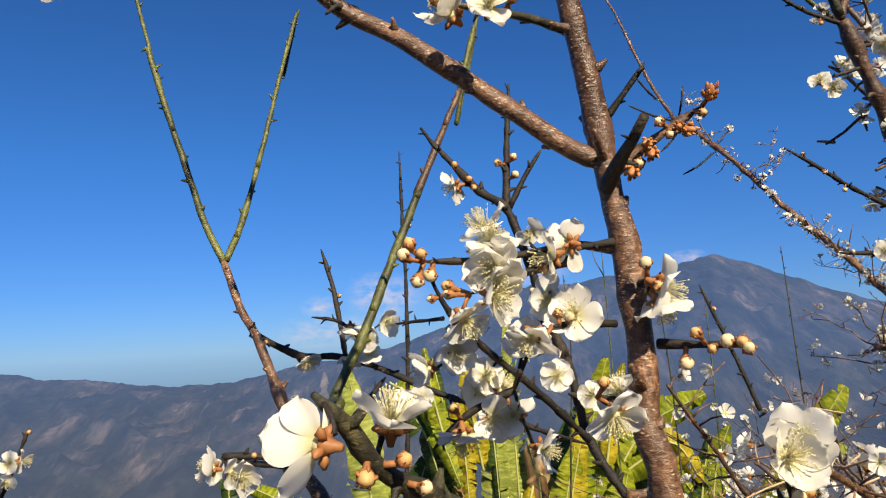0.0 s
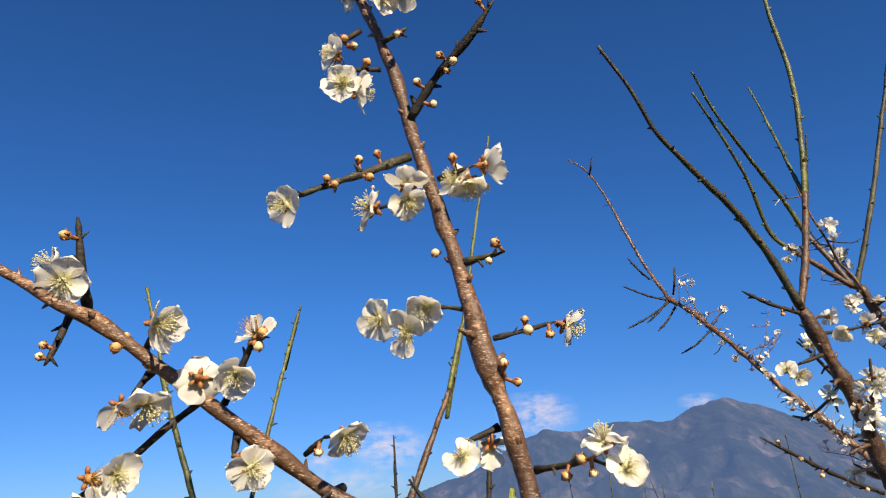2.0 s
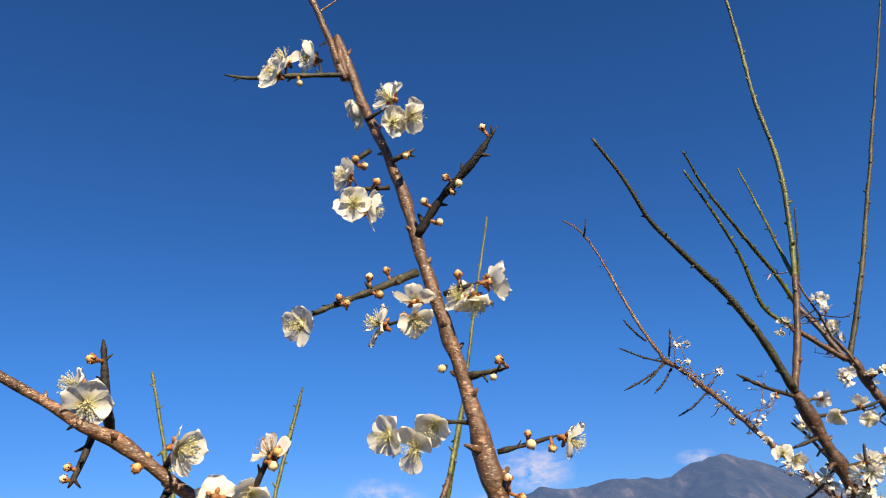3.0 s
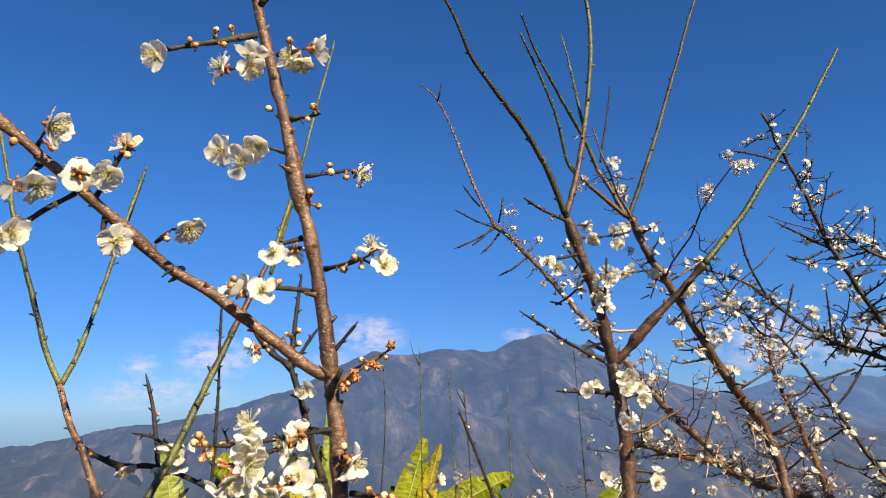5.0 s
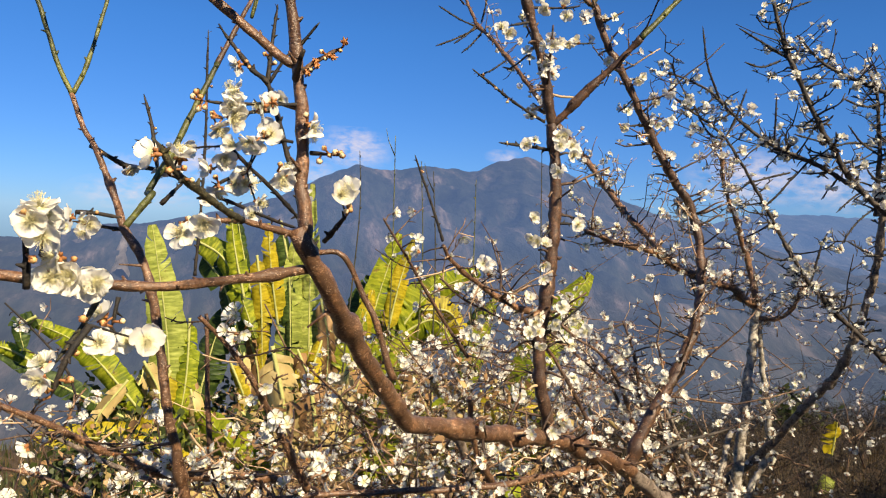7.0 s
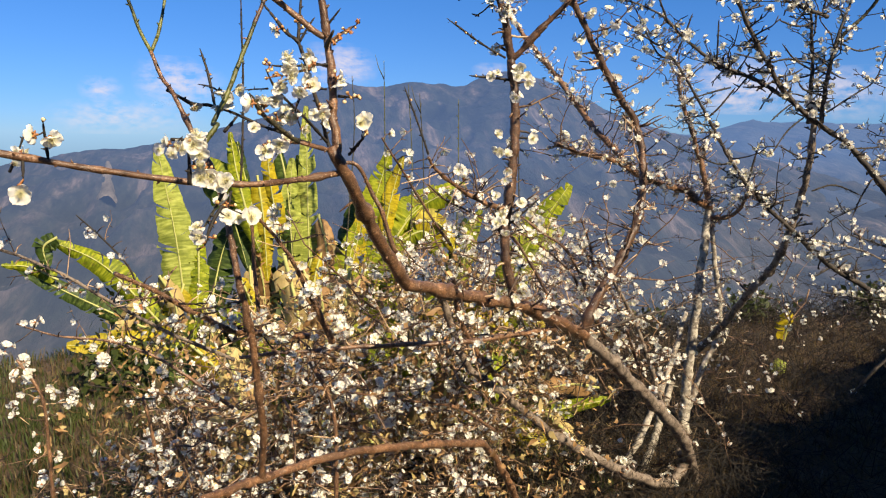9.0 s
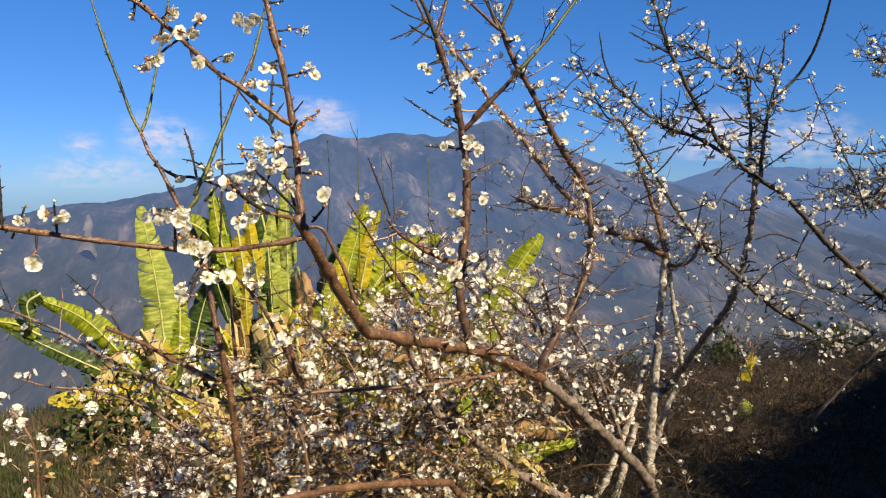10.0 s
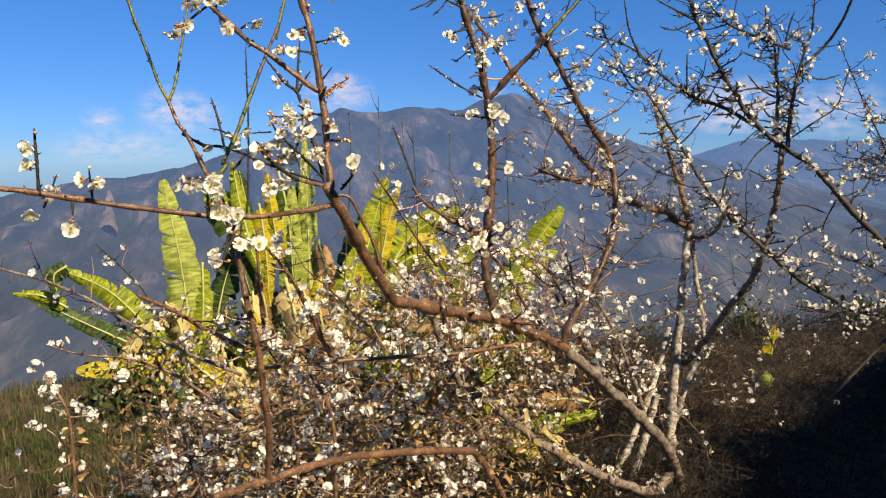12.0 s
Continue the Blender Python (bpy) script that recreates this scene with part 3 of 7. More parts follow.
def limb(tree, name, mat, r0, r1, pts, node=0.0, spurs=0, lets=0, upto=1.0):
    """A limb, stem or shoot through pts, tapering from r0 to r1, with knots or alternating buds."""
    rng = TWIG_RNG
    step = max(0.005, min(0.03, r0 * (0.7 if r0 > 0.006 else 1.6)))
    path = smooth_path(pts, step)
    n = len(path)
    radii = []
    for i, p in enumerate(path):
        s = i / (n - 1)
        knot = max(0.0, noise.noise(p * 24.0 + Vector((7, 3, 1))) - 0.22)
        loose = 0.2 if node or r0 < 0.004 else 0.34
        path[i] = p + r0 * (0.16 * noise.noise_vector(p * 45.0) + (loose if 0 < i < n - 1 else 0.0) * noise.noise_vector(p * 15.0))
        radii.append((r0 + (r1 - r0) * s) * (1 + 0.2 * noise.noise(p * 55.0) + (0 if node else 1.1 * knot)))
        if name == "twig":      # knobbly, with a pointed end
            radii[-1] *= (1 + 0.4 * noise.noise(p * 170.0)) * (1 - 0.7 * max(0.0, (s - 0.82) / 0.18) ** 2)
    V, F = [], []
    sides = 16 if r0 > 0.008 else 12 if r0 > 0.004 else 8
    sweep(V, F, path, radii, sides)
    if r0 > 0.006:      # flaking, uneven bark
        for k, v in enumerate(V):
            p, c = Vector(v), path[k // sides]
            q = Vector((p.x, p.y, p.z * 0.5))
            V[k] = tuple(c + (p - c) * (1 + 0.16 * noise.noise(q * 95.0) + 0.10 * noise.noise(p * 230.0)))
    every = node or (0.02 if r0 < 0.012 else 0.05)
    gone, turn = 0.0, rng.uniform(0, 6)
    for i in range(1, n - 1):
        gone += (path[i] - path[i - 1]).length
        if gone > every * rng.uniform(0.7, 1.3):
            gone = 0.0
            turn += 2.4
            d = (path[i + 1] - path[i - 1]).normalized()
            a, b = frame_of(d)
            out = math.cos(turn) * a + math.sin(turn) * b
            stub = not node and r0 > 0.006 and rng.random() < 0.3
            h = radii[i] + (rng.uniform(0.003, 0.0055) if node else rng.uniform(0.008, 0.03) if stub else rng.uniform(0.0015, 0.005))
            k = path[i]
            base_r = min(radii[i] * (0.8 if node else 0.55), 0.0035)
            sweep(V, F, [k + out * radii[i] * 0.5, k + out * radii[i] + d * 0.0008, k + out * h + d * (0.35 * (h - radii[i]) if stub else 0.003)], [base_r, base_r * 0.8, base_r * 0.3], 5)
    piece(name, mesh_of(name, V, F, [mat]), tree)
    if spurs:
        gone = 0.0
        for i in range(1, int((n - 1) * upto)):
            gone += (path[i] - path[i - 1]).length
            if gone > 0.022 * rng.uniform(0.4, 1.6):
                gone = 0.0
                d = (path[i + 1] - path[i - 1]).normalized()
                out = rand_dir(rng)
                out = (out - d * out.dot(d) * 0.8).normalized()
                ln = radii[i] + rng.uniform(0.008, 0.036)
                t = max(0.0016, min(0.0032, radii[i] * 0.3))
                rod(tree, [path[i], path[i] + out * ln * 0.6 + d * 0.003, path[i] + out * ln], t, t * 0.6, 5)
                if rng.random() < 0.42 * BLOOM.get(tree.name, 1.0):
                    for _ in range(rng.choice((1, 1, 2, 3))):
                        v = (rand_dir(rng) + out * 0.7).normalized()
                        DABS.setdefault(tree.name, (tree, []))[1].append((path[i] + out * ln + v * rng.uniform(0.004, 0.010), v, rng.uniform(0.75, 1.1), rng.random()))
    for _ in range(spurs):
        i = min(n - 2, int(n * rng.uniform(0.05, upto)))
        d = (path[i + 1] - path[max(0, i - 1)]).normalized()
        fine_spur(tree, path[i], d, rng, rng.uniform(0.02, 0.12), radii[i])
    for _ in range(lets):
        i = min(n - 2, int(n * rng.uniform(0.1, 1.0)))
        branchlet(tree, path[i], (path[i + 1] - path[max(0, i - 1)]).normalized(), rng, rng.uniform(0.09, 0.28))


def rod(tree, path, r0, r1, sides=4):
    RODS.setdefault(tree.name, []).append((path, r0, r1, sides))


BLOOM = {}     # how much of a tree is in flower


def fine_spur(tree, at, d, rng, length, r, flowers=0.62):
    """A short flowering twig that leaves a branch at an angle and bends upwards."""
    out = rand_dir(rng)
    out = Vector((out.x * 1.2, out.y * 0.8, out.z * 0.7 + 0.15))
    out = (out - d * out.dot(d) * 0.5).normalized()
    path = [at + out * s * length + Vector((0, 0, 0.12)) * (s * s * length) + 0.006 * rand_dir(rng) * s for s in (0, 0.35, 0.7, 1.0)]
    t = min(0.0030, max(0.0013, 0.4 * r)) * (1.5 if tree in (tree_dark, tree_edge) else 1.0)
    rod(tree, path, t, t * 0.55)
    if rng.random() < flowers * BLOOM.get(tree.name, 1.0):
        s = rng.uniform(0.35, 1.0)
        for _ in range(rng.choice((1, 1, 2, 2, 3, 5, 7))):
            s = min(1.0, s + rng.uniform(-0.12, 0.12))
            p = at + out * s * length + Vector((0, 0, 0.12)) * (s * s * length)
            v = (rand_dir(rng) + Vector((0, -0.25, 0.2))).normalized()
            DABS.setdefault(tree.name, (tree, []))[1].append((p + v * rng.uniform(0.005, 0.012), v, rng.uniform(0.75, 1.1), rng.random()))
    for s in (0.3, 0.55, 0.85):
        if rng.random() < 0.55:
            p = at + out * s * length + Vector((0, 0, 0.12)) * (s * s * length)
            q = (rand_dir(rng) + out * 0.6).normalized()
            rod(tree, [p, p + q * 0.008, p + q * rng.uniform(0.01, 0.03)], t * 0.9, t * 0.45)


def branchlet(tree, at, d, rng, length):
    """A fine side branch that carries its own flowering spurs."""
    out = (rand_dir(rng) + d * 0.7 + Vector((0, 0, 0.25))).normalized()
    bend = Vector((rng.uniform(-0.3, 0.3), rng.uniform(-0.3, 0.3), rng.uniform(0, 0.35)))
    path = [at + out * (s * length) + bend * (s * s * length) + 0.012 * rand_dir(rng) * (s > 0) for s in (0, 0.2, 0.4, 0.6, 0.8, 1.0)]
    r = rng.uniform(0.0022, 0.0036)
    rod(tree, path, r, r * 0.45, 5)
    for _ in range(int(4 + length * 16)):
        s = rng.uniform(0.1, 1.0) * 5
        k = min(4, int(s))
        fine_spur(tree, path[k].lerp(path[k + 1], s - k), (path[k + 1] - path[k]).normalized(), rng, rng.uniform(0.02, 0.08), r, 0.38)


def spur(tree, mat, r, pts, blooms, buds, scaly=False):
    """A side twig with its open blossoms (place and facing) and its closed buds."""
    r *= 1.25 if r < 0.003 else 1.0
    limb(tree, "twig", mat, r, r * (0.65 if r < 0.0036 else 0.9), pts, node=0.012)
    last = smooth_path(pts, 0.004)
    def stalk(p):
        q = min(last, key=lambda c: (c - p).length)
        return q

    for x, y, z, nx, ny, nz, *old in blooms:
        p, d = Vector((x, y, z)), Vector((nx, ny, nz)).normalized()
        blossom(tree, p, d, 1.0, bool(old))
        q = stalk(p)
        if 0.004 < (q - p).length < 0.05:
            b = p - d * 0.005
            V, F = [], []
            sweep(V, F, [q, q.lerp(b, 0.55) - d * 0.001, b], [0.0011, 0.0009, 0.0011], 6)
            piece("flower_stalk", mesh_of("flower_stalk", V, F, [CALYX if (q - p).length < 0.012 else TWIG]), tree)
    for b in buds:
        p = Vector(b)
        q = stalk(p)
        d = (p - q) if (p - q).length > 1e-3 else rand_dir(FLOWER_RNG)
        p = q + d.normalized() * min(d.length, 0.0075)
        flower_bud(tree, p, d.normalized() + Vector((0, 0, 0.3)), 0.62 if scaly else 0.68, scaly)
        if 0.003 < (p - q).length < 0.05:
            V, F = [], []
            sweep(V, F, [q, q.lerp(p, 0.9)], [0.0012, 0.0011], 6)
            piece("flower_stalk", mesh_of("flower_stalk", V, F, [CALYX if (q - p).length < 0.012 else TWIG]), tree)


def dab_template():
    """A small blossom for the many: five cupped petals round a yellow middle."""
    V, F, S = [(0, 0, 0.0)], [], []
    for k in range(5):
        a = 2 * math.pi * k / 5
        o = len(V)
        for r, w, z in ((0.0064, -0.54, 0.0026), (0.0064, 0.54, 0.0026), (0.0106, -0.5, 0.0056), (0.0106, 0.5, 0.0056), (0.0119, 0.0, 0.0052), (0.0065, 0.0, 0.0014)):
            V.append((r * math.cos(a + w), r * math.sin(a + w), z))
        F += [(0, o, o + 5), (0, o + 5, o + 1), (o, o + 2, o + 4, o + 5), (o + 5, o + 4, o + 3, o + 1)]
        S += [0, 0, 0, 0]
    for k in range(7):
        a = 2 * math.pi * k / 7
        o = len(V)
        c, s = math.cos(a), math.sin(a)
        V += [(0.0008 * c, 0.0008 * s, 0.001), (0.0036 * c - 0.0004 * s, 0.0036 * s + 0.0004 * c, 0.0072), (0.0036 * c + 0.0004 * s, 0.0036 * s - 0.0004 * c, 0.0072)]
        F.append((o, o + 1, o + 2))
        S.append(1)
    o = len(V)
    V += [(0, 0, -0.005)] + [(0.0034 * math.cos(a), 0.0034 * math.sin(a), -0.0003) for a in (0, 1.57, 3.14, 4.71)]
    F += [(o, o + 2, o + 1), (o, o + 3, o + 2), (o, o + 4, o + 3), (o, o + 1, o + 4)]
    S += [2] * 4
    return np.array(V), F, S


DAB_V, DAB_F, DAB_S = dab_template()


DAB_MESHES = []
for stretch in (0.75, 1.0, 1.3, 1.6):
    DAB_MESHES.append(mesh_of("blossom", [tuple(v) for v in DAB_V * np.array((1, 1, stretch))], DAB_F, [PETAL, STAMEN, CALYX], DAB_S))
DAB_MESHES.append(mesh_of("bud", [tuple(v) for v in DAB_V * np.array((0.45, 0.45, 1.2))], DAB_F, [PETAL, STAMEN, CALYX], DAB_S))


def finish_tree(tree):
    """The nearest twigs and blossoms of a tree as parts of their own; the countless rest joined."""
    mat = TWIG_FINE if tree in (tree_dark, tree_edge) else TWIG_RED
    rods = sorted(RODS.get(tree.name, []), key=lambda r: -(r[0][-1] - r[0][0]).length * r[1] / (1.0 + (r[0][0] - Vector((0, -1, 1.6))).length))
    V, F = [], []
    for k, (path, r0, r1, sides) in enumerate(rods):
        if k < 260:
            V, F = [], []
        n = len(path)
        sweep(V, F, path, [r0 + (r1 - r0) * i / (n - 1) for i in range(n)], sides)
        if k < 260:
            piece("twig", mesh_of("twig", V, F, [mat]), tree)
            V, F = [], []
    if V:
        tagged(piece("twigs", mesh_of("twigs", V, F, [mat]), tree, "fine red-brown flowering twigs"), kind="stuff")
    dabs = sorted(DABS.get(tree.name, (0, []))[1], key=lambda d: (d[0] - Vector((0, -1, 1.6))).length)
    V, F, S = [], [], []
    for k, (p, d, size, kind) in enumerate(dabs):
        q = d.to_track_quat("Z", "Y") @ Euler((0, 0, kind * 60)).to_quaternion()
        if k < 300:
            me = DAB_MESHES[4 if kind < 0.22 else int((kind - 0.22) / 0.7801 * 4)]
            piece("bud" if kind < 0.22 else "blossom", me, tree, "", Matrix.Translation(p) @ q.to_matrix().to_4x4() @ Matrix.Scale(size, 4))
            continue
        m = np.array(q.to_matrix())
        sc = np.array((size, size, size * (0.7 + 0.9 * kind)))
        if kind < 0.22:
            sc = np.array((size * 0.45, size * 0.45, size * 1.2))
        o = len(V)
        V.extend(map(tuple, (DAB_V * sc) @ m.T + np.array(p)))
        F.extend(tuple(i + o for i in f) for f in DAB_F)
        S.extend(DAB_S)
    if V:
        tagged(piece("blossoms", mesh_of("blossoms", V, F, [PETAL, STAMEN, CALYX], S), tree, "white plum blossom in loose clusters"), kind="stuff")


tree_main = plum_tree((2.0, 2.2, -0.03), "low-branched plum tree in white blossom with smooth brown bark")
tree_pale = plum_tree((2.2, 2.5, -0.05), "plum tree with pale lichened trunks and fine flowering twigs")
tree_dark = plum_tree((3.2, 3.0, 0.1), "dark-barked plum tree with long diagonal flowering branches")
tree_edge = plum_tree((4.6, 2.2, 0.25), "plum tree whose flowering branches reach in over the slope")
BLOOM.update({tree_dark.name: 1.05, tree_edge.name: 0.95, tree_pale.name: 0.95})

# upright stem that leans over the camera, and its left arm
limb(tree_main, "stem", BARK, 0.0071, 0.0019, [(0.163, 0.388, 1.523), (0.162, 0.39, 1.562), (0.158, 0.393, 1.575), (0.159, 0.396, 1.605), (0.157, 0.397, 1.635), (0.155, 0.398, 1.662), (0.152, 0.4, 1.683), (0.15, 0.402, 1.706), (0.146, 0.401, 1.736), (0.14, 0.399, 1.767), (0.136, 0.398, 1.791), (0.128, 0.399, 1.829), (0.119, 0.4, 1.862), (0.111, 0.4, 1.9), (0.099, 0.4, 1.948), (0.089, 0.4, 1.992), (0.077, 0.4, 2.039), (0.065, 0.4, 2.08), (0.05, 0.4, 2.124), (0.032, 0.4, 2.181), (0.039, 0.398, 2.139), (0.016, 0.39, 2.209), (-0.012, 0.385, 2.277)])
limb(tree_main, "branch", BARK, 0.0048, 0.0024, [(0.15, 0.402, 1.699), (0.135, 0.402, 1.706), (0.112, 0.402, 1.723), (0.086, 0.402, 1.743), (0.06, 0.402, 1.762), (0.027, 0.401, 1.782), (-0.003, 0.385, 1.807), (-0.028, 0.37, 1.829), (-0.048, 0.362, 1.845), (-0.068, 0.355, 1.861), (-0.087, 0.348, 1.876), (-0.101, 0.34, 1.883), (-0.173, 0.335, 1.927), (-0.216, 0.33, 1.947), (-0.255, 0.32, 1.964)])
limb(tree_main, "stub", TWIG, 0.0042, 0.0018, [(0.149, 0.395, 1.685), (0.15, 0.37, 1.692), (0.151, 0.35, 1.696), (0.153, 0.34, 1.701)])

# side twigs of the stem, from the top down
spur(tree_main, GREEN_BARK, 0.0016, [(0.038, 0.392, 2.139), (0.006, 0.385, 2.136), (-0.029, 0.38, 2.133), (-0.047, 0.38, 2.137)], [(-0.007, 0.37, 2.127, -0.53, -0.67, -0.52), (-0.003, 0.385, 2.15, 0.22, -0.95, 0.22), (0.013, 0.41, 2.169, -0.76, -0.27, 0.59)], [(0.008, 0.38, 2.117)])
spur(tree_main, TWIG, 0.0015, [(0.054, 0.394, 2.1), (0.069, 0.385, 2.103)], [(0.073, 0.375, 2.105, 0.05, -0.97, 0.26), (0.087, 0.382, 2.094, 0.92, -0.33, -0.22), (0.073, 0.38, 2.088, 0.03, -0.52, -0.85), (0.05, 0.41, 2.116, -0.91, -0.34, -0.23)], [])
spur(tree_main, TWIG, 0.0016, [(0.056, 0.395, 2.075), (0.044, 0.39, 2.064)], [], [(0.052, 0.388, 2.057), (0.045, 0.388, 2.064)])
spur(tree_main, GREEN_BARK, 0.0017, [(0.071, 0.395, 2.065), (0.088, 0.385, 2.068)], [], [(0.082, 0.382, 2.061)])
spur(tree_main, TWIG, 0.0014, [(0.068, 0.396, 2.045), (0.053, 0.39, 2.042), (0.041, 0.385, 2.041)], [(0.041, 0.375, 2.044, -0.57, -0.71, -0.41), (0.045, 0.378, 2.025, 0.07, -0.57, -0.82), (0.053, 0.39, 2.026, 0.64, -0.24, -0.73)], [(0.059, 0.388, 2.044)])
spur(tree_main, TWIG, 0.0024, [(0.086, 0.397, 2.007), (0.104, 0.385, 2.029), (0.127, 0.37, 2.048), (0.144, 0.36, 2.067)], [], [(0.093, 0.385, 2.025), (0.115, 0.372, 2.032), (0.114, 0.372, 2.022), (0.101, 0.39, 2.012), (0.135, 0.362, 2.066), (0.109, 0.375, 2.038)])
spur(tree_main, GREEN_BARK, 0.0022, [(0.084, 0.398, 1.981), (0.054, 0.385, 1.965), (0.034, 0.375, 1.955), (0.016, 0.37, 1.946)], [(0.012, 0.365, 1.94, -0.53, -0.8, -0.27)], [(0.053, 0.382, 1.973), (0.065, 0.388, 1.978), (0.06, 0.38, 1.959), (0.035, 0.37, 1.956), (0.039, 0.37, 1.952)])
spur(tree_main, TWIG, 0.0015, [(0.101, 0.398, 1.964), (0.124, 0.39, 1.968)], [(0.131, 0.385, 1.966, 0.91, -0.38, -0.15), (0.12, 0.39, 1.957, -0.04, -0.64, -0.77), (0.112, 0.395, 1.96, -0.92, -0.37, -0.13)], [(0.111, 0.392, 1.974)])
spur(tree_main, TWIG, 0.0013, [(0.091, 0.398, 1.951), (0.08, 0.385, 1.946)], [(0.081, 0.372, 1.94, 0.03, -0.95, -0.32), (0.06, 0.382, 1.941, -0.91, -0.39, -0.13), (0.082, 0.388, 1.957, 0.01, -0.43, 0.9)], [(0.067, 0.368, 1.94)])
spur(tree_main, GREEN_BARK, 0.002, [(0.112, 0.4, 1.908), (0.137, 0.385, 1.909)], [], [(0.133, 0.38, 1.912), (0.126, 0.38, 1.899)])
spur(tree_main, TWIG, 0.0012, [(0.099, 0.4, 1.916), (0.096, 0.39, 1.911)], [], [(0.096, 0.388, 1.911)])
spur(tree_main, GREEN_BARK, 0.0013, [(0.11, 0.402, 1.88), (0.098, 0.39, 1.879), (0.088, 0.385, 1.877)], [(0.09, 0.378, 1.877, 0.01, -0.98, -0.18), (0.062, 0.382, 1.873, -0.91, -0.41, -0.07), (0.077, 0.382, 1.864, 0.03, -0.72, -0.69)], [(0.07, 0.378, 1.879)])
spur(tree_main, TWIG, 0.0015, [(0.127, 0.402, 1.861), (0.146, 0.4, 1.864), (0.165, 0.4, 1.868)], [(0.171, 0.4, 1.865, 0.91, -0.42, -0.06)], [(0.146, 0.396, 1.868), (0.16, 0.396, 1.861), (0.147, 0.395, 1.863)])
spur(tree_main, GREEN_BARK, 0.0016, [(0.124, 0.403, 1.83), (0.131, 0.395, 1.836)], [], [(0.131, 0.39, 1.843), (0.138, 0.388, 1.832)])
spur(tree_main, GREEN_BARK, 0.0018, [(0.145, 0.405, 1.785), (0.158, 0.39, 1.786), (0.171, 0.375, 1.788)], [(0.178, 0.37, 1.796, -0.18, -0.82, 0.54), (0.187, 0.368, 1.781, 0.5, -0.86, -0.11)], [(0.166, 0.37, 1.788), (0.17, 0.37, 1.781), (0.158, 0.382, 1.781)])
spur(tree_main, TWIG, 0.0016, [(0.126, 0.406, 1.81), (0.105, 0.4, 1.802)], [(0.121, 0.41, 1.8, -0.01, 1, -0.04), (0.103, 0.395, 1.795, -0.63, -0.77, -0.12)], [])
spur(tree_main, GREEN_BARK, 0.0018, [(0.138, 0.407, 1.766), (0.117, 0.39, 1.766), (0.094, 0.375, 1.765), (0.074, 0.37, 1.767)], [(0.097, 0.362, 1.759, -0, -1, -0.07), (0.081, 0.37, 1.76, -0.91, -0.41, -0.03)], [(0.077, 0.362, 1.768), (0.108, 0.376, 1.768), (0.074, 0.362, 1.763)])
spur(tree_main, TWIG, 0.0017, [(0.153, 0.398, 1.66), (0.126, 0.385, 1.656), (0.087, 0.368, 1.651), (0.064, 0.36, 1.651)], [(0.092, 0.362, 1.657, -0.06, -0.82, 0.56), (0.093, 0.36, 1.646, -0.05, -0.74, -0.67), (0.118, 0.375, 1.652, -0.93, -0.37, -0.04), (0.127, 0.378, 1.657, -0.04, 1, -0.03), (0.091, 0.375, 1.665, -0.03, -0.42, 0.91)], [(0.053, 0.355, 1.653), (0.058, 0.358, 1.658), (0.061, 0.355, 1.643), (0.067, 0.36, 1.647), (0.063, 0.352, 1.653), (0.116, 0.372, 1.644)])
spur(tree_main, TWIG, 0.0014, [(0.158, 0.397, 1.638), (0.161, 0.385, 1.641)], [(0.165, 0.38, 1.637, 0.9, -0.43, -0.02), (0.164, 0.38, 1.63, 0.62, -0.3, -0.72)], [(0.16, 0.38, 1.646), (0.163, 0.376, 1.637)])
spur(tree_main, TWIG, 0.0017, [(0.148, 0.396, 1.622), (0.131, 0.385, 1.623), (0.116, 0.375, 1.622)], [(0.107, 0.37, 1.618, -0.92, -0.38, 0), (0.127, 0.38, 1.626, -0.07, -0.4, 0.91)], [(0.12, 0.378, 1.626), (0.124, 0.376, 1.625)])
spur(tree_main, TWIG, 0.0018, [(0.166, 0.395, 1.612), (0.18, 0.385, 1.611), (0.198, 0.375, 1.61)], [], [(0.179, 0.378, 1.615), (0.184, 0.376, 1.609), (0.194, 0.37, 1.611), (0.195, 0.368, 1.608), (0.174, 0.384, 1.605), (0.19, 0.372, 1.611)])
spur(tree_main, TWIG, 0.0028, [(0.151, 0.394, 1.587), (0.134, 0.38, 1.591)], [(0.139, 0.372, 1.584, -0.17, -0.8, -0.57), (0.145, 0.385, 1.591, -0.09, -0.38, 0.92)], [(0.136, 0.375, 1.596)])
spur(tree_main, TWIG, 0.0013, [(0.151, 0.4, 1.717), (0.17, 0.39, 1.741)], [], [])
spur(tree_main, TWIG_RED, 0.0022, [(0.154, 0.4, 1.692), (0.171, 0.392, 1.705), (0.193, 0.386, 1.718)], [], [(0.168, 0.386, 1.702), (0.177, 0.383, 1.704), (0.164, 0.388, 1.693), (0.18, 0.382, 1.707), (0.183, 0.38, 1.704), (0.19, 0.38, 1.713), (0.161, 0.39, 1.689), (0.174, 0.386, 1.711), (0.169, 0.384, 1.696), (0.194, 0.38, 1.72)], True)

# twigs of the left arm
spur(tree_main, TWIG, 0.0022, [(-0.093, 0.357, 1.882), (-0.093, 0.345, 1.903), (-0.095, 0.34, 1.931)], [(-0.1, 0.34, 1.895, -0.35, -0.85, -0.4), (-0.111, 0.35, 1.907, -0.66, -0.29, 0.69)], [(-0.096, 0.335, 1.918)])
spur(tree_main, TWIG, 0.0018, [(-0.101, 0.355, 1.883), (-0.102, 0.345, 1.865), (-0.105, 0.34, 1.851)], [], [(-0.105, 0.34, 1.861), (-0.106, 0.34, 1.855)])
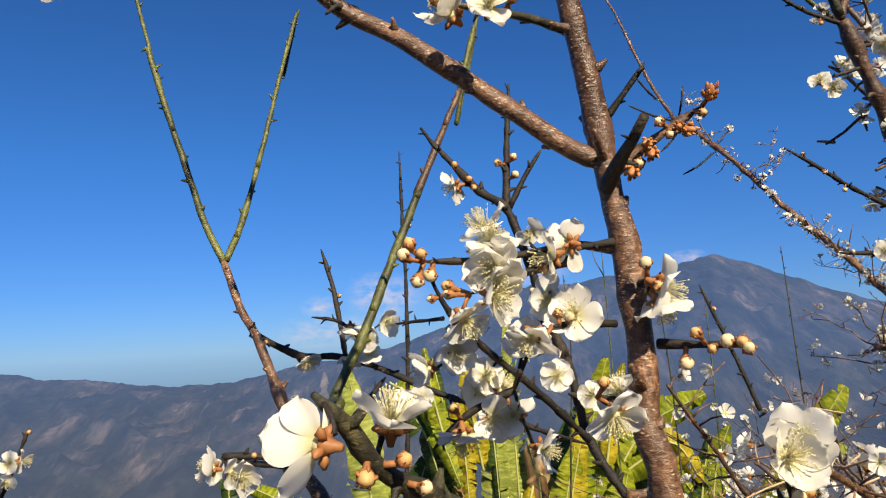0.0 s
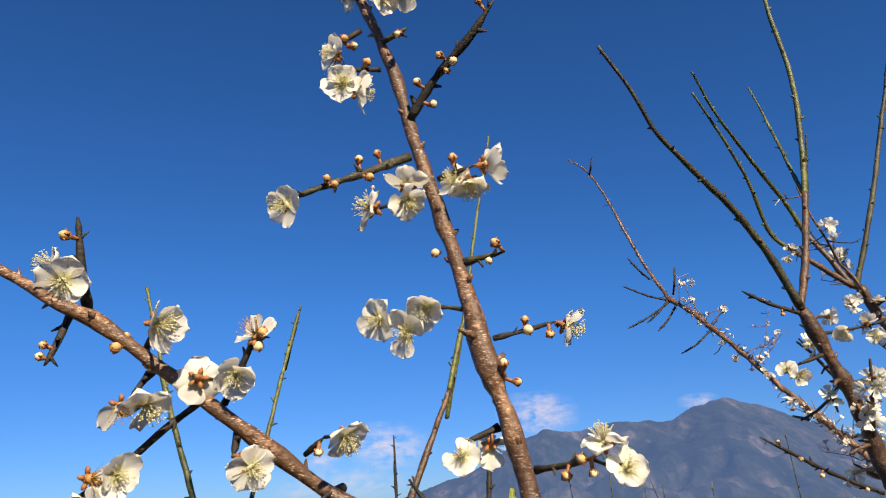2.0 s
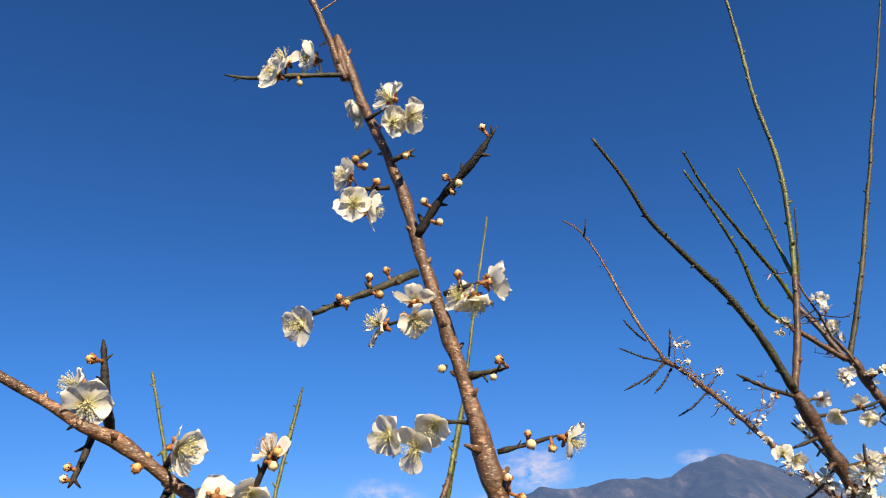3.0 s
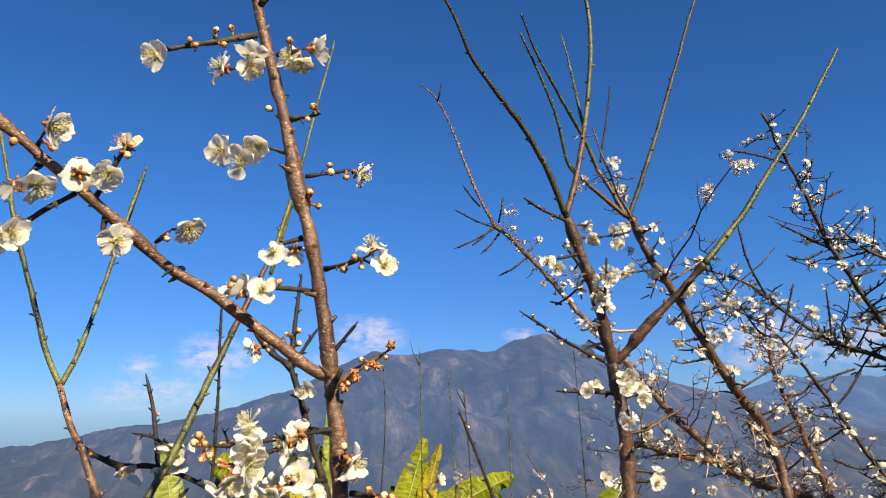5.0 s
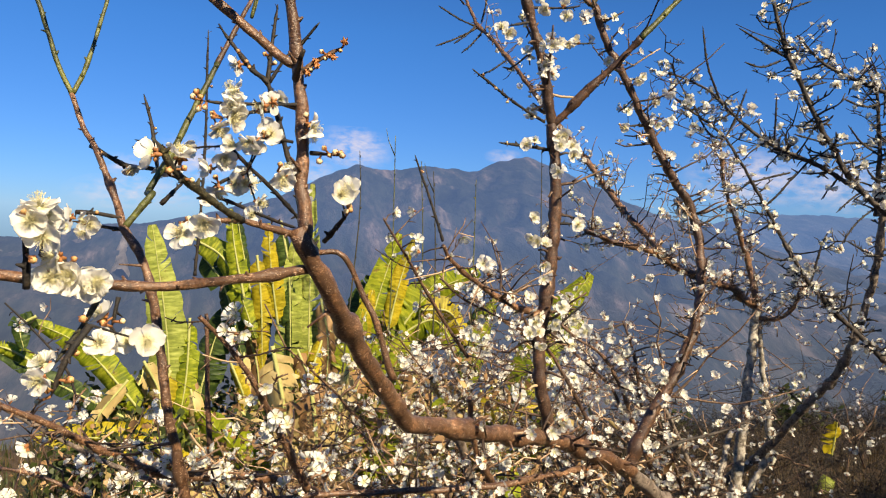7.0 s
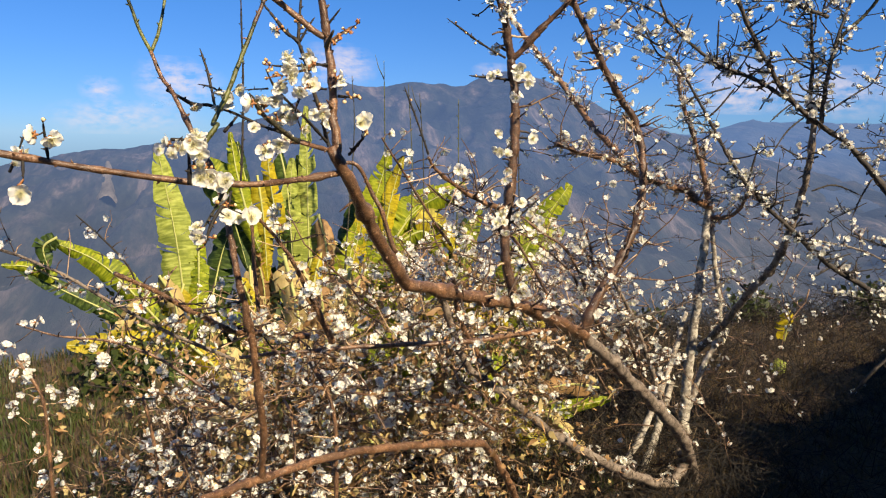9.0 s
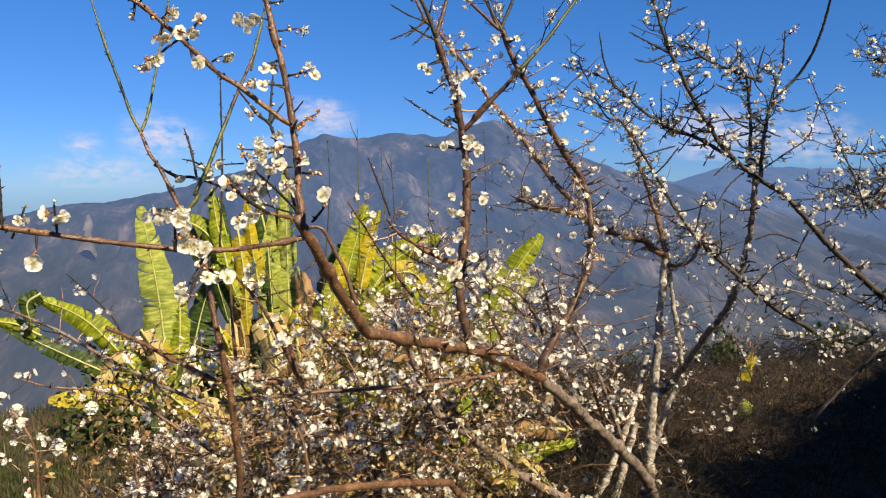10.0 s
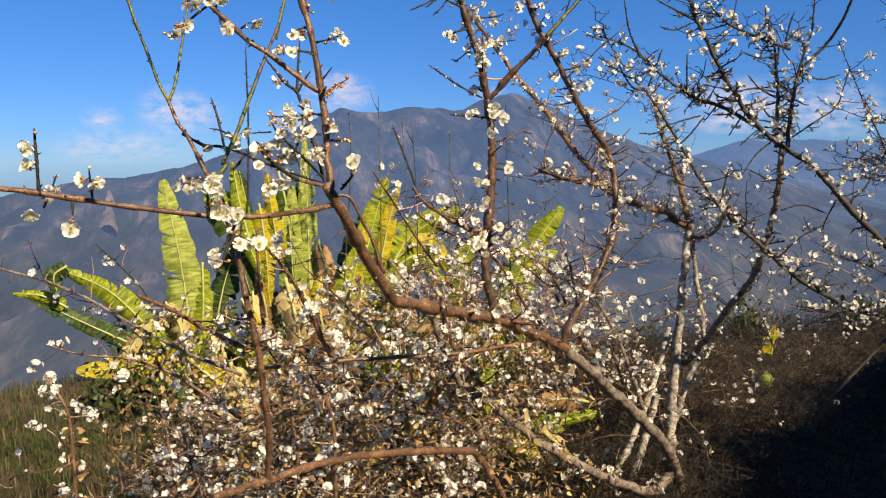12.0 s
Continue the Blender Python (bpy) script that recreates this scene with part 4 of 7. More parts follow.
spur(tree_main, TWIG, 0.0015, [(-0.065, 0.367, 1.859), (-0.056, 0.35, 1.865)], [(-0.045, 0.33, 1.866, 0.38, -0.86, -0.35)], [(-0.049, 0.355, 1.858), (-0.06, 0.36, 1.852)])
spur(tree_main, TWIG, 0.0012, [(-0.078, 0.363, 1.866), (-0.077, 0.355, 1.859)], [], [(-0.075, 0.352, 1.859), (-0.071, 0.355, 1.866)])
spur(tree_main, TWIG, 0.0018, [(-0.06, 0.37, 1.852), (-0.064, 0.36, 1.841), (-0.067, 0.355, 1.832)], [(-0.056, 0.35, 1.829, 0.28, -0.62, -0.73), (-0.069, 0.35, 1.829, 0.42, -0.87, -0.24, 1)], [(-0.068, 0.352, 1.828)])
spur(tree_main, TWIG, 0.0018, [(-0.039, 0.378, 1.832), (-0.053, 0.37, 1.819), (-0.067, 0.365, 1.805), (-0.085, 0.36, 1.79), (-0.098, 0.355, 1.781)], [(-0.071, 0.355, 1.796, 0.43, -0.89, -0.15), (-0.085, 0.36, 1.78, 0.18, -0.34, -0.92, 1), (-0.084, 0.355, 1.795, 0.46, -0.88, -0.15, 1)], [(-0.103, 0.35, 1.78), (-0.097, 0.35, 1.778)])
spur(tree_main, TWIG, 0.0018, [(-0.025, 0.38, 1.831), (-0.016, 0.372, 1.844), (-0.004, 0.365, 1.864), (0.004, 0.362, 1.87)], [(-0.033, 0.36, 1.842, 0.35, 0.89, -0.28), (-0.014, 0.362, 1.844, 0.2, -0.63, -0.75), (-0.003, 0.36, 1.863, 0.12, -0.42, 0.9, 1)], [(-0.001, 0.358, 1.856), (0.001, 0.358, 1.865)])
spur(tree_main, TWIG, 0.002, [(-0.018, 0.385, 1.819), (-0.017, 0.37, 1.802)], [(-0.006, 0.365, 1.795, 0.2, -0.69, -0.7)], [(-0.006, 0.362, 1.801), (0.003, 0.362, 1.801), (0.004, 0.362, 1.793), (-0.003, 0.364, 1.803)])
spur(tree_main, TWIG, 0.0016, [(0.015, 0.402, 1.802), (0.028, 0.39, 1.81)], [(0.041, 0.38, 1.809, 0.69, -0.71, -0.14)], [(0.025, 0.385, 1.801)])
spur(tree_main, TWIG, 0.002, [(0.035, 0.41, 1.783), (0.027, 0.395, 1.779), (0.023, 0.39, 1.773)], [], [])
spur(tree_main, TWIG, 0.0022, [(-0.175, 0.335, 1.923), (-0.181, 0.335, 1.979), (-0.188, 0.335, 2.027), (-0.192, 0.335, 2.063)], [], [(-0.195, 0.33, 2.054), (-0.182, 0.33, 2.002), (-0.175, 0.33, 1.969), (-0.192, 0.33, 2.03)])

# limb that carries the uprights, from the base of the trunk to the stem
limb(tree_main, "limb", BARK_GREY, 0.026, 0.018, [(2.062, 2.15, -0.057), (1.94, 2.02, 0.142), (1.753, 1.85, 0.349), (1.513, 1.65, 0.554), (1.204, 1.42, 0.812), (1.008, 1.26, 0.962)])
limb(tree_main, "limb", BARK, 0.0185, 0.0098, [(1.029, 1.275, 0.95), (0.871, 1.13, 1.038), (0.744, 1, 1.109), (0.629, 0.9, 1.156), (0.488, 0.78, 1.207), (0.384, 0.69, 1.245), (0.334, 0.645, 1.264), (0.309, 0.62, 1.286), (0.27, 0.565, 1.342), (0.23, 0.5, 1.404), (0.188, 0.42, 1.474), (0.16, 0.39, 1.518), (0.154, 0.388, 1.536)], spurs=20, upto=0.62)
limb(tree_main, "limb", BARK_GREY, 0.022, 0.01, [(1.941, 2.06, 0.139), (1.902, 2.03, 0.058), (1.778, 1.97, 0.052), (1.562, 1.87, 0.158), (1.298, 1.75, 0.329), (1.103, 1.65, 0.473), (0.924, 1.55, 0.63), (0.788, 1.47, 0.745), (0.683, 1.42, 0.849), (0.636, 1.38, 0.942), (0.595, 1.34, 1.038), (0.566, 1.3, 1.097)], spurs=16)
limb(tree_main, "limb", BARK, 0.013, 0.009, [(0.944, 1.55, 0.243), (0.857, 1.47, 0.41), (0.769, 1.4, 0.543), (0.703, 1.35, 0.6), (0.425, 1.15, 0.701), (0.241, 1, 0.761), (0.047, 0.85, 0.792), (-0.077, 0.72, 0.817)])
limb(tree_main, "branch", BARK, 0.0075, 0.004, [(0.858, 1.12, 1.022), (0.713, 1.04, 1.035), (0.578, 0.98, 1.042), (0.385, 0.95, 1.051), (0.181, 0.95, 1.051), (0.001, 0.95, 1.044)], spurs=16)

# long branch that reaches past the camera's side
limb(tree_main, "branch", BARK, 0.005, 0.0036, [(0.173, 0.41, 1.495), (0.13, 0.385, 1.49), (0.08, 0.35, 1.485), (0.032, 0.315, 1.483), (-0.069, 0.3, 1.49), (-0.165, 0.26, 1.507), (-0.232, 0.235, 1.522), (-0.292, 0.205, 1.534), (-0.339, 0.17, 1.542)])
spur(tree_main, TWIG, 0.0022, [(-0.27, 0.215, 1.528), (-0.27, 0.21, 1.578), (-0.27, 0.21, 1.622)], [(-0.279, 0.2, 1.593, -0.49, -0.87, -0.03), (-0.28, 0.205, 1.567, 0.21, -0.76, 0.62)], [(-0.266, 0.2, 1.615)])
spur(tree_main, TWIG, 0.0018, [(-0.232, 0.235, 1.521), (-0.23, 0.225, 1.495)], [(-0.233, 0.22, 1.479, 0.18, -0.79, -0.59), (-0.28, 0.2, 1.501, 0.21, -0.77, -0.6)], [(-0.234, 0.22, 1.488)])
spur(tree_main, TWIG, 0.0018, [(-0.206, 0.245, 1.516), (-0.206, 0.23, 1.564)], [(-0.196, 0.22, 1.543, 0.71, -0.7, 0.01), (-0.216, 0.225, 1.548, -0.9, -0.43, 0)], [(-0.203, 0.222, 1.566)])
spur(tree_main, BARK, 0.003, [(0.102, 0.36, 1.542), (0.086, 0.34, 1.542), (0.051, 0.32, 1.539)], [(0.073, 0.3, 1.54, 0.14, -0.99, 0.06), (0.054, 0.305, 1.529, -0.54, -0.84, 0.06)], [(0.057, 0.305, 1.534), (0.062, 0.31, 1.542)])
spur(tree_main, BARK, 0.0038, [(0.155, 0.388, 1.529), (0.124, 0.37, 1.537), (0.102, 0.36, 1.542)], [], [])
spur(tree_main, GREEN_BARK, 0.0036, [(0.102, 0.36, 1.542), (0.09, 0.34, 1.55), (0.052, 0.292, 1.579), (0.042, 0.278, 1.596), (0.034, 0.268, 1.606)], [(0.036, 0.262, 1.593, -0.85, -0.15, -0.5), (0.053, 0.295, 1.594, 0.6, -0.45, 0.66)], [(0.060, 0.285, 1.584), (0.064, 0.290, 1.575), (0.046, 0.275, 1.579)])
spur(tree_main, GREEN_BARK, 0.0018, [(-0.002, 0.265, 1.477), (-0.012, 0.26, 1.457), (-0.029, 0.25, 1.429)], [(-0.017, 0.24, 1.495, 0.31, -0.94, 0.14), (0.001, 0.245, 1.493, 0.28, -0.95, 0.15), (-0.034, 0.245, 1.43, -0.45, -0.86, 0.24)], [(-0.011, 0.25, 1.463), (-0.013, 0.25, 1.436)])
spur(tree_main, TWIG, 0.0016, [(0.007, 0.3, 1.475), (0.003, 0.295, 1.451)], [(-0.001, 0.285, 1.44, 0.26, -0.94, 0.23), (0.015, 0.29, 1.44, 0.73, -0.67, 0.16), (-0.004, 0.29, 1.46, 0.1, -0.35, 0.93)], [(-0.005, 0.285, 1.456), (0.014, 0.29, 1.456)])
spur(tree_main, TWIG, 0.0024, [(-0.05, 0.69, 1.519), (-0.086, 0.69, 1.524), (-0.118, 0.69, 1.529)], [(-0.124, 0.68, 1.523, -0.9, -0.43, 0.02), (-0.103, 0.68, 1.516, 0.21, -0.78, -0.6)], [])
spur(tree_main, TWIG, 0.002, [(-0.037, 0.24, 1.514), (-0.027, 0.245, 1.499), (-0.02, 0.25, 1.491)], [(-0.025, 0.235, 1.511, -0.9, -0.43, 0.05), (-0.032, 0.23, 1.543, 0.35, -0.94, 0.06), (-0.031, 0.23, 1.535, 0.28, -0.76, -0.59)], [(-0.03, 0.24, 1.5), (-0.024, 0.24, 1.505)])
spur(tree_main, TWIG, 0.003, [(0.183, 0.4, 1.524), (0.199, 0.35, 1.551)], [(0.192, 0.335, 1.57, -0.05, -0.78, 0.63), (0.2, 0.34, 1.575, -0.92, -0.39, -0)], [(0.197, 0.33, 1.559), (0.206, 0.33, 1.566), (0.206, 0.335, 1.579)])
spur(tree_main, TWIG, 0.0024, [(-0.042, 0.225, 1.489), (-0.041, 0.215, 1.525), (-0.042, 0.21, 1.542)], [(-0.035, 0.205, 1.538, 0.25, -0.97, -0.01), (-0.031, 0.21, 1.547, 0.2, -0.77, 0.61), (-0.028, 0.21, 1.527, 0.73, -0.68, 0)], [(-0.033, 0.21, 1.51), (-0.04, 0.205, 1.544)])
spur(tree_main, TWIG, 0.0024, [(-0.006, 0.26, 1.486), (-0.021, 0.25, 1.504), (-0.028, 0.25, 1.513)], [(-0.02, 0.24, 1.498, 0.22, -0.97, 0.05), (-0.029, 0.235, 1.497, -0.5, -0.86, 0.04), (-0.004, 0.25, 1.49, 0.71, -0.7, 0.04)], [(-0.014, 0.245, 1.511), (0.008, 0.255, 1.486)])
spur(tree_main, TWIG, 0.0024, [(-0.004, 0.25, 1.459), (-0.018, 0.24, 1.436), (-0.027, 0.235, 1.408)], [(-0.032, 0.225, 1.422, 0.24, -0.96, 0.16), (0.002, 0.25, 1.444, 0.19, -0.97, 0.12), (0.032, 0.28, 1.442, 0.69, -0.72, 0.09)], [(-0.027, 0.23, 1.414), (-0.039, 0.23, 1.403), (-0.01, 0.235, 1.418)])
spur(tree_main, TWIG, 0.0018, [(0.132, 0.39, 1.652), (0.106, 0.375, 1.645), (0.082, 0.365, 1.637)], [(0.093, 0.36, 1.648, 0.04, -0.83, 0.55), (0.079, 0.36, 1.627, 0.05, -0.73, -0.68), (0.091, 0.358, 1.636, 0.05, -0.99, -0.13)], [(0.055, 0.36, 1.648), (0.061, 0.358, 1.637)])
spur(tree_main, TWIG, 0.0018, [(0.104, 0.44, 1.592), (0.08, 0.44, 1.581), (0.062, 0.44, 1.565)], [(0.123, 0.43, 1.636, 0.01, -0.83, 0.56), (0.111, 0.43, 1.615, 0.02, -0.99, -0.1), (0.077, 0.435, 1.572, 0.05, -0.76, -0.65), (0.092, 0.44, 1.579, 0.05, -1, -0.06), (0.117, 0.45, 1.561, 0.63, -0.77, -0.03), (0.129, 0.44, 1.634, 0.92, -0.4, -0.05), (0.104, 0.44, 1.579, 0.03, -0.8, 0.6)], [(0.128, 0.43, 1.67), (0.072, 0.43, 1.587)])

# left upright with its fork of green shoots
limb(tree_main, "stem", BARK, 0.0085, 0.0055, [(0.044, 0.85, 0.79), (0.048, 0.78, 0.932), (0.036, 0.72, 1.084), (0.023, 0.69, 1.192), (0.01, 0.673, 1.267), (-0.006, 0.675, 1.375), (-0.026, 0.68, 1.467), (-0.057, 0.69, 1.524)])
limb(tree_main, "stem", BARK, 0.0052, 0.0035, [(-0.056, 0.69, 1.522), (-0.078, 0.722, 1.576), (-0.104, 0.748, 1.628), (-0.124, 0.768, 1.657), (-0.143, 0.777, 1.706)])
limb(tree_main, "shoot", SHOOT, 0.0036, 0.0018, [(-0.143, 0.777, 1.706), (-0.161, 0.78, 1.743), (-0.18, 0.782, 1.802), (-0.198, 0.785, 1.856), (-0.221, 0.788, 1.934), (-0.201, 0.79, 1.857), (-0.224, 0.795, 1.944), (-0.246, 0.8, 2.029)], node=0.03)
limb(tree_main, "shoot", SHOOT, 0.0034, 0.0016, [(-0.141, 0.777, 1.707), (-0.127, 0.79, 1.749), (-0.116, 0.82, 1.819), (-0.103, 0.85, 1.903), (-0.084, 0.88, 2.005), (-0.104, 0.895, 1.937), (-0.086, 0.905, 2.021)], node=0.03)
limb(tree_main, "shoot", SHOOT, 0.0048, 0.0042, [(-0.056, 0.69, 1.522), (-0.023, 0.7, 1.57), (-0.032, 0.72, 1.571), (-0.007, 0.74, 1.624), (0.02, 0.77, 1.693), (0.05, 0.8, 1.77)], node=0.03)
limb(tree_main, "shoot", BARK_RED, 0.0042, 0.0032, [(0.048, 0.8, 1.767), (0.073, 0.82, 1.827), (0.1, 0.84, 1.889)], node=0.03)
limb(tree_main, "shoot", SHOOT, 0.0032, 0.0016, [(0.1, 0.84, 1.889), (0.121, 0.865, 1.97), (0.095, 0.88, 1.863), (0.119, 0.9, 1.96), (0.15, 0.94, 2.114), (0.187, 0.985, 2.287)], node=0.03)
spur(tree_main, TWIG, 0.0028, [(-0.116, 0.77, 1.635), (-0.074, 0.79, 1.611), (-0.037, 0.8, 1.608), (0.008, 0.79, 1.593), (0.052, 0.77, 1.573), (0.098, 0.75, 1.556), (0.14, 0.72, 1.54), (0.184, 0.68, 1.527)], [(-0.066, 0.79, 1.605, 0.07, -0.4, -0.91), (-0.025, 0.79, 1.603, 0.1, -0.78, -0.61), (0.044, 0.765, 1.566, 0.03, -0.81, -0.59), (-0.004, 0.78, 1.607, 0.08, -0.77, 0.63), (0.107, 0.74, 1.547, -0.04, -0.82, -0.57)], [(-0.069, 0.79, 1.6), (-0.103, 0.775, 1.626), (-0.007, 0.78, 1.602)])
spur(tree_main, TWIG, 0.0026, [(-0.03, 0.8, 1.607), (-0.042, 0.82, 1.669), (-0.057, 0.835, 1.721)], [], [(-0.039, 0.82, 1.669)])
spur(tree_main, TWIG, 0.0018, [(-0.009, 0.76, 1.624), (-0.033, 0.78, 1.642), (-0.061, 0.79, 1.648)], [(-0.019, 0.76, 1.635, 0.1, -0.77, -0.64), (-0.004, 0.765, 1.624, 0.11, -0.99, -0.01), (0.015, 0.76, 1.639, 0.66, -0.75, -0.02)], [])
spur(tree_main, TWIG, 0.0014, [(0.069, 0.66, 1.636), (0.027, 0.7, 1.635)], [], [])
spur(tree_main, TWIG, 0.0036, [(0.192, 0.6, 1.502), (0.173, 0.62, 1.539), (0.162, 0.62, 1.59), (0.148, 0.62, 1.633), (0.134, 0.62, 1.681), (0.122, 0.62, 1.716), (0.103, 0.63, 1.733), (0.074, 0.64, 1.769), (0.059, 0.64, 1.79)], [(0.085, 0.63, 1.738, -0.92, -0.39, -0.08), (0.138, 0.6, 1.694, -0.12, -0.98, -0.14), (0.149, 0.6, 1.589, -0.69, -0.72, 0.04), (0.174, 0.6, 1.574, -0.07, -0.38, 0.92)], [(0.095, 0.63, 1.742), (0.085, 0.63, 1.754), (0.136, 0.61, 1.65), (0.137, 0.61, 1.643), (0.098, 0.63, 1.737)])
spur(tree_main, TWIG, 0.0024, [(0.122, 0.62, 1.715), (0.127, 0.63, 1.772), (0.132, 0.64, 1.822)], [], [(0.119, 0.62, 1.752), (0.129, 0.62, 1.755), (0.129, 0.62, 1.741)])
spur(tree_main, TWIG, 0.002, [(0.125, 0.62, 1.717), (0.139, 0.62, 1.742), (0.152, 0.62, 1.761)], [], [])
spur(tree_main, TWIG, 0.003, [(0.173, 0.62, 1.539), (0.131, 0.58, 1.581), (0.093, 0.55, 1.615), (0.072, 0.53, 1.639), (0.062, 0.52, 1.659)], [(0.076, 0.54, 1.612, -0.01, -1, 0.01), (0.086, 0.53, 1.627, -0.02, -0.79, 0.62), (0.096, 0.56, 1.594, -0.05, -1, 0.05), (0.105, 0.56, 1.584, 0.59, -0.8, 0.06), (0.058, 0.56, 1.6, -0.91, -0.4, 0.02), (0.091, 0.57, 1.584, -0.03, -0.81, -0.59)], [(0.074, 0.525, 1.648), (0.065, 0.525, 1.645), (0.052, 0.56, 1.621), (0.085, 0.55, 1.607)])
limb(tree_main, "stem", BARK_RED, 0.0055, 0.003, [(0.049, 0.95, 1.107), (0.045, 0.95, 1.169), (0.039, 0.95, 1.273), (0.034, 0.95, 1.375)])
spur(tree_main, TWIG, 0.0024, [(0.014, 0.95, 1.439), (0.021, 0.95, 1.556), (0.025, 0.95, 1.69), (0.024, 0.95, 1.767), (0.024, 0.95, 1.852)], [], [(0.035, 0.945, 1.758)])
spur(tree_main, TWIG, 0.0026, [(-0.012, 0.7, 1.556), (0.003, 0.7, 1.573), (0.015, 0.72, 1.589)], [], [])
spur(tree_main, TWIG, 0.0026, [(-0.099, 0.62, 1.542), (-0.076, 0.62, 1.541), (-0.047, 0.62, 1.537)], [(-0.103, 0.61, 1.536, -0.9, -0.43, 0.06), (-0.09, 0.61, 1.532, 0.24, -0.8, -0.55), (-0.082, 0.61, 1.528, 0.74, -0.66, 0.11)], [(-0.074, 0.615, 1.542)])
spur(tree_main, TWIG, 0.0024, [(-0.432, 0.9, 1.47), (-0.414, 0.9, 1.511), (-0.4, 0.9, 1.546)], [(-0.417, 0.89, 1.509, -0.32, -0.94, 0.12), (-0.403, 0.89, 1.512, 0.83, -0.55, 0.07), (-0.421, 0.89, 1.489, 0.42, -0.71, -0.56)], [(-0.396, 0.89, 1.542)])
spur(tree_main, TWIG, 0.003, [(0.456, 1, 1.51), (0.431, 1, 1.58), (0.411, 1, 1.63), (0.395, 1, 1.671)], [], [(0.405, 1, 1.645)])

# upright in the middle, with green and dark shoots
limb(tree_main, "stem", BARK_RED, 0.0125, 0.0105, [(0.665, 0.93, 1.145), (0.641, 0.93, 1.24), (0.633, 0.93, 1.33), (0.644, 0.93, 1.434), (0.652, 0.93, 1.55), (0.649, 0.93, 1.651), (0.635, 0.93, 1.738)], spurs=10)
limb(tree_main, "stem", BARK_RED, 0.01, 0.007, [(0.639, 0.93, 1.735), (0.619, 0.92, 1.799), (0.595, 0.905, 1.87), (0.572, 0.895, 1.922), (0.554, 0.889, 1.965)], spurs=8)
limb(tree_main, "shoot", SHOOT_DARK, 0.0056, 0.0018, [(0.552, 0.889, 1.97), (0.526, 0.875, 2.023), (0.479, 0.85, 2.087), (0.427, 0.82, 2.133), (0.377, 0.79, 2.177), (0.344, 0.765, 2.23), (0.307, 0.74, 2.274)], node=0.03)
limb(tree_main, "shoot", BARK_RED, 0.0052, 0.0042, [(0.552, 0.889, 1.966), (0.576, 0.893, 2.04), (0.599, 0.9, 2.129)], node=0.03)
limb(tree_main, "shoot", SHOOT, 0.0042, 0.0024, [(0.597, 0.9, 2.121), (0.614, 0.905, 2.216), (0.624, 0.91, 2.319), (0.617, 0.915, 2.431), (0.619, 0.92, 2.575), (0.618, 0.925, 2.672)], node=0.03)
limb(tree_main, "shoot", SHOOT, 0.003, 0.0014, [(0.598, 0.905, 2.131), (0.606, 0.94, 2.188), (0.622, 1, 2.28), (0.628, 1.05, 2.376)], node=0.03)
limb(tree_main, "shoot", SHOOT_DARK, 0.0034, 0.0016, [(0.865, 1.416, 2.251), (0.879, 1.4, 2.348), (0.891, 1.385, 2.445)], node=0.03)
limb(tree_main, "shoot", BARK_RED, 0.0068, 0.0054, [(0.642, 0.93, 1.737), (0.695, 0.9, 1.803), (0.734, 0.875, 1.848), (0.767, 0.85, 1.889)])
limb(tree_main, "shoot", SHOOT, 0.0054, 0.0024, [(0.767, 0.85, 1.889), (0.838, 0.85, 1.966), (0.907, 0.85, 2.054), (0.98, 0.85, 2.152), (1.044, 0.85, 2.248), (1.071, 0.85, 2.289)], node=0.03)
spur(tree_main, TWIG, 0.003, [(0.622, 0.93, 1.74), (0.561, 0.91, 1.764), (0.507, 0.89, 1.791), (0.465, 0.88, 1.814)], [], [(0.511, 0.89, 1.787), (0.538, 0.9, 1.766), (0.598, 0.92, 1.747), (0.487, 0.885, 1.805)])
spur(tree_main, TWIG, 0.0028, [(0.634, 0.93, 1.689), (0.583, 0.92, 1.692), (0.529, 0.91, 1.694)], [(0.583, 0.91, 1.694, -0.37, -0.93, -0.05), (0.6, 0.915, 1.701, -0.31, -0.74, 0.6)], [(0.545, 0.91, 1.694)])
spur(tree_main, TWIG, 0.003, [(0.642, 0.93, 1.721), (0.652, 0.91, 1.711)], [(0.652, 0.9, 1.715, -0.43, -0.9, -0.07), (0.644, 0.9, 1.695, -0.8, -0.6, -0.03), (0.669, 0.905, 1.697, 0.38, -0.93, -0.05), (0.671, 0.9, 1.679, -0.34, -0.69, -0.64), (0.64, 0.905, 1.711, -0.17, -0.37, 0.91)], [])
spur(tree_main, TWIG, 0.0026, [(0.556, 0.889, 1.959), (0.512, 0.885, 1.976), (0.479, 0.88, 1.993)], [], [(0.507, 0.885, 1.979), (0.526, 0.885, 1.961)])
spur(tree_main, TWIG, 0.002, [(0.57, 0.895, 1.934), (0.639, 0.9, 1.942), (0.674, 0.91, 1.952)], [(0.6, 0.89, 1.934, -0.38, -0.89, -0.25), (0.641, 0.895, 1.927, -0.29, -0.62, -0.73), (0.635, 0.895, 1.945, -0.18, -0.39, 0.9)], [])
spur(tree_main, TWIG, 0.002, [(0.585, 0.905, 1.869), (0.662, 0.91, 1.882), (0.713, 0.92, 1.89)], [(0.667, 0.9, 1.884, -0.37, -0.77, 0.52), (0.649, 0.9, 1.879, -0.3, -0.63, -0.71)], [(0.619, 0.9, 1.868)])
spur(tree_main, TWIG, 0.002, [(0.57, 0.895, 1.908), (0.527, 0.89, 1.896)], [(0.517, 0.885, 1.891, -0.32, -0.92, -0.22), (0.53, 0.885, 1.883, -0.24, -0.65, -0.72)], [])
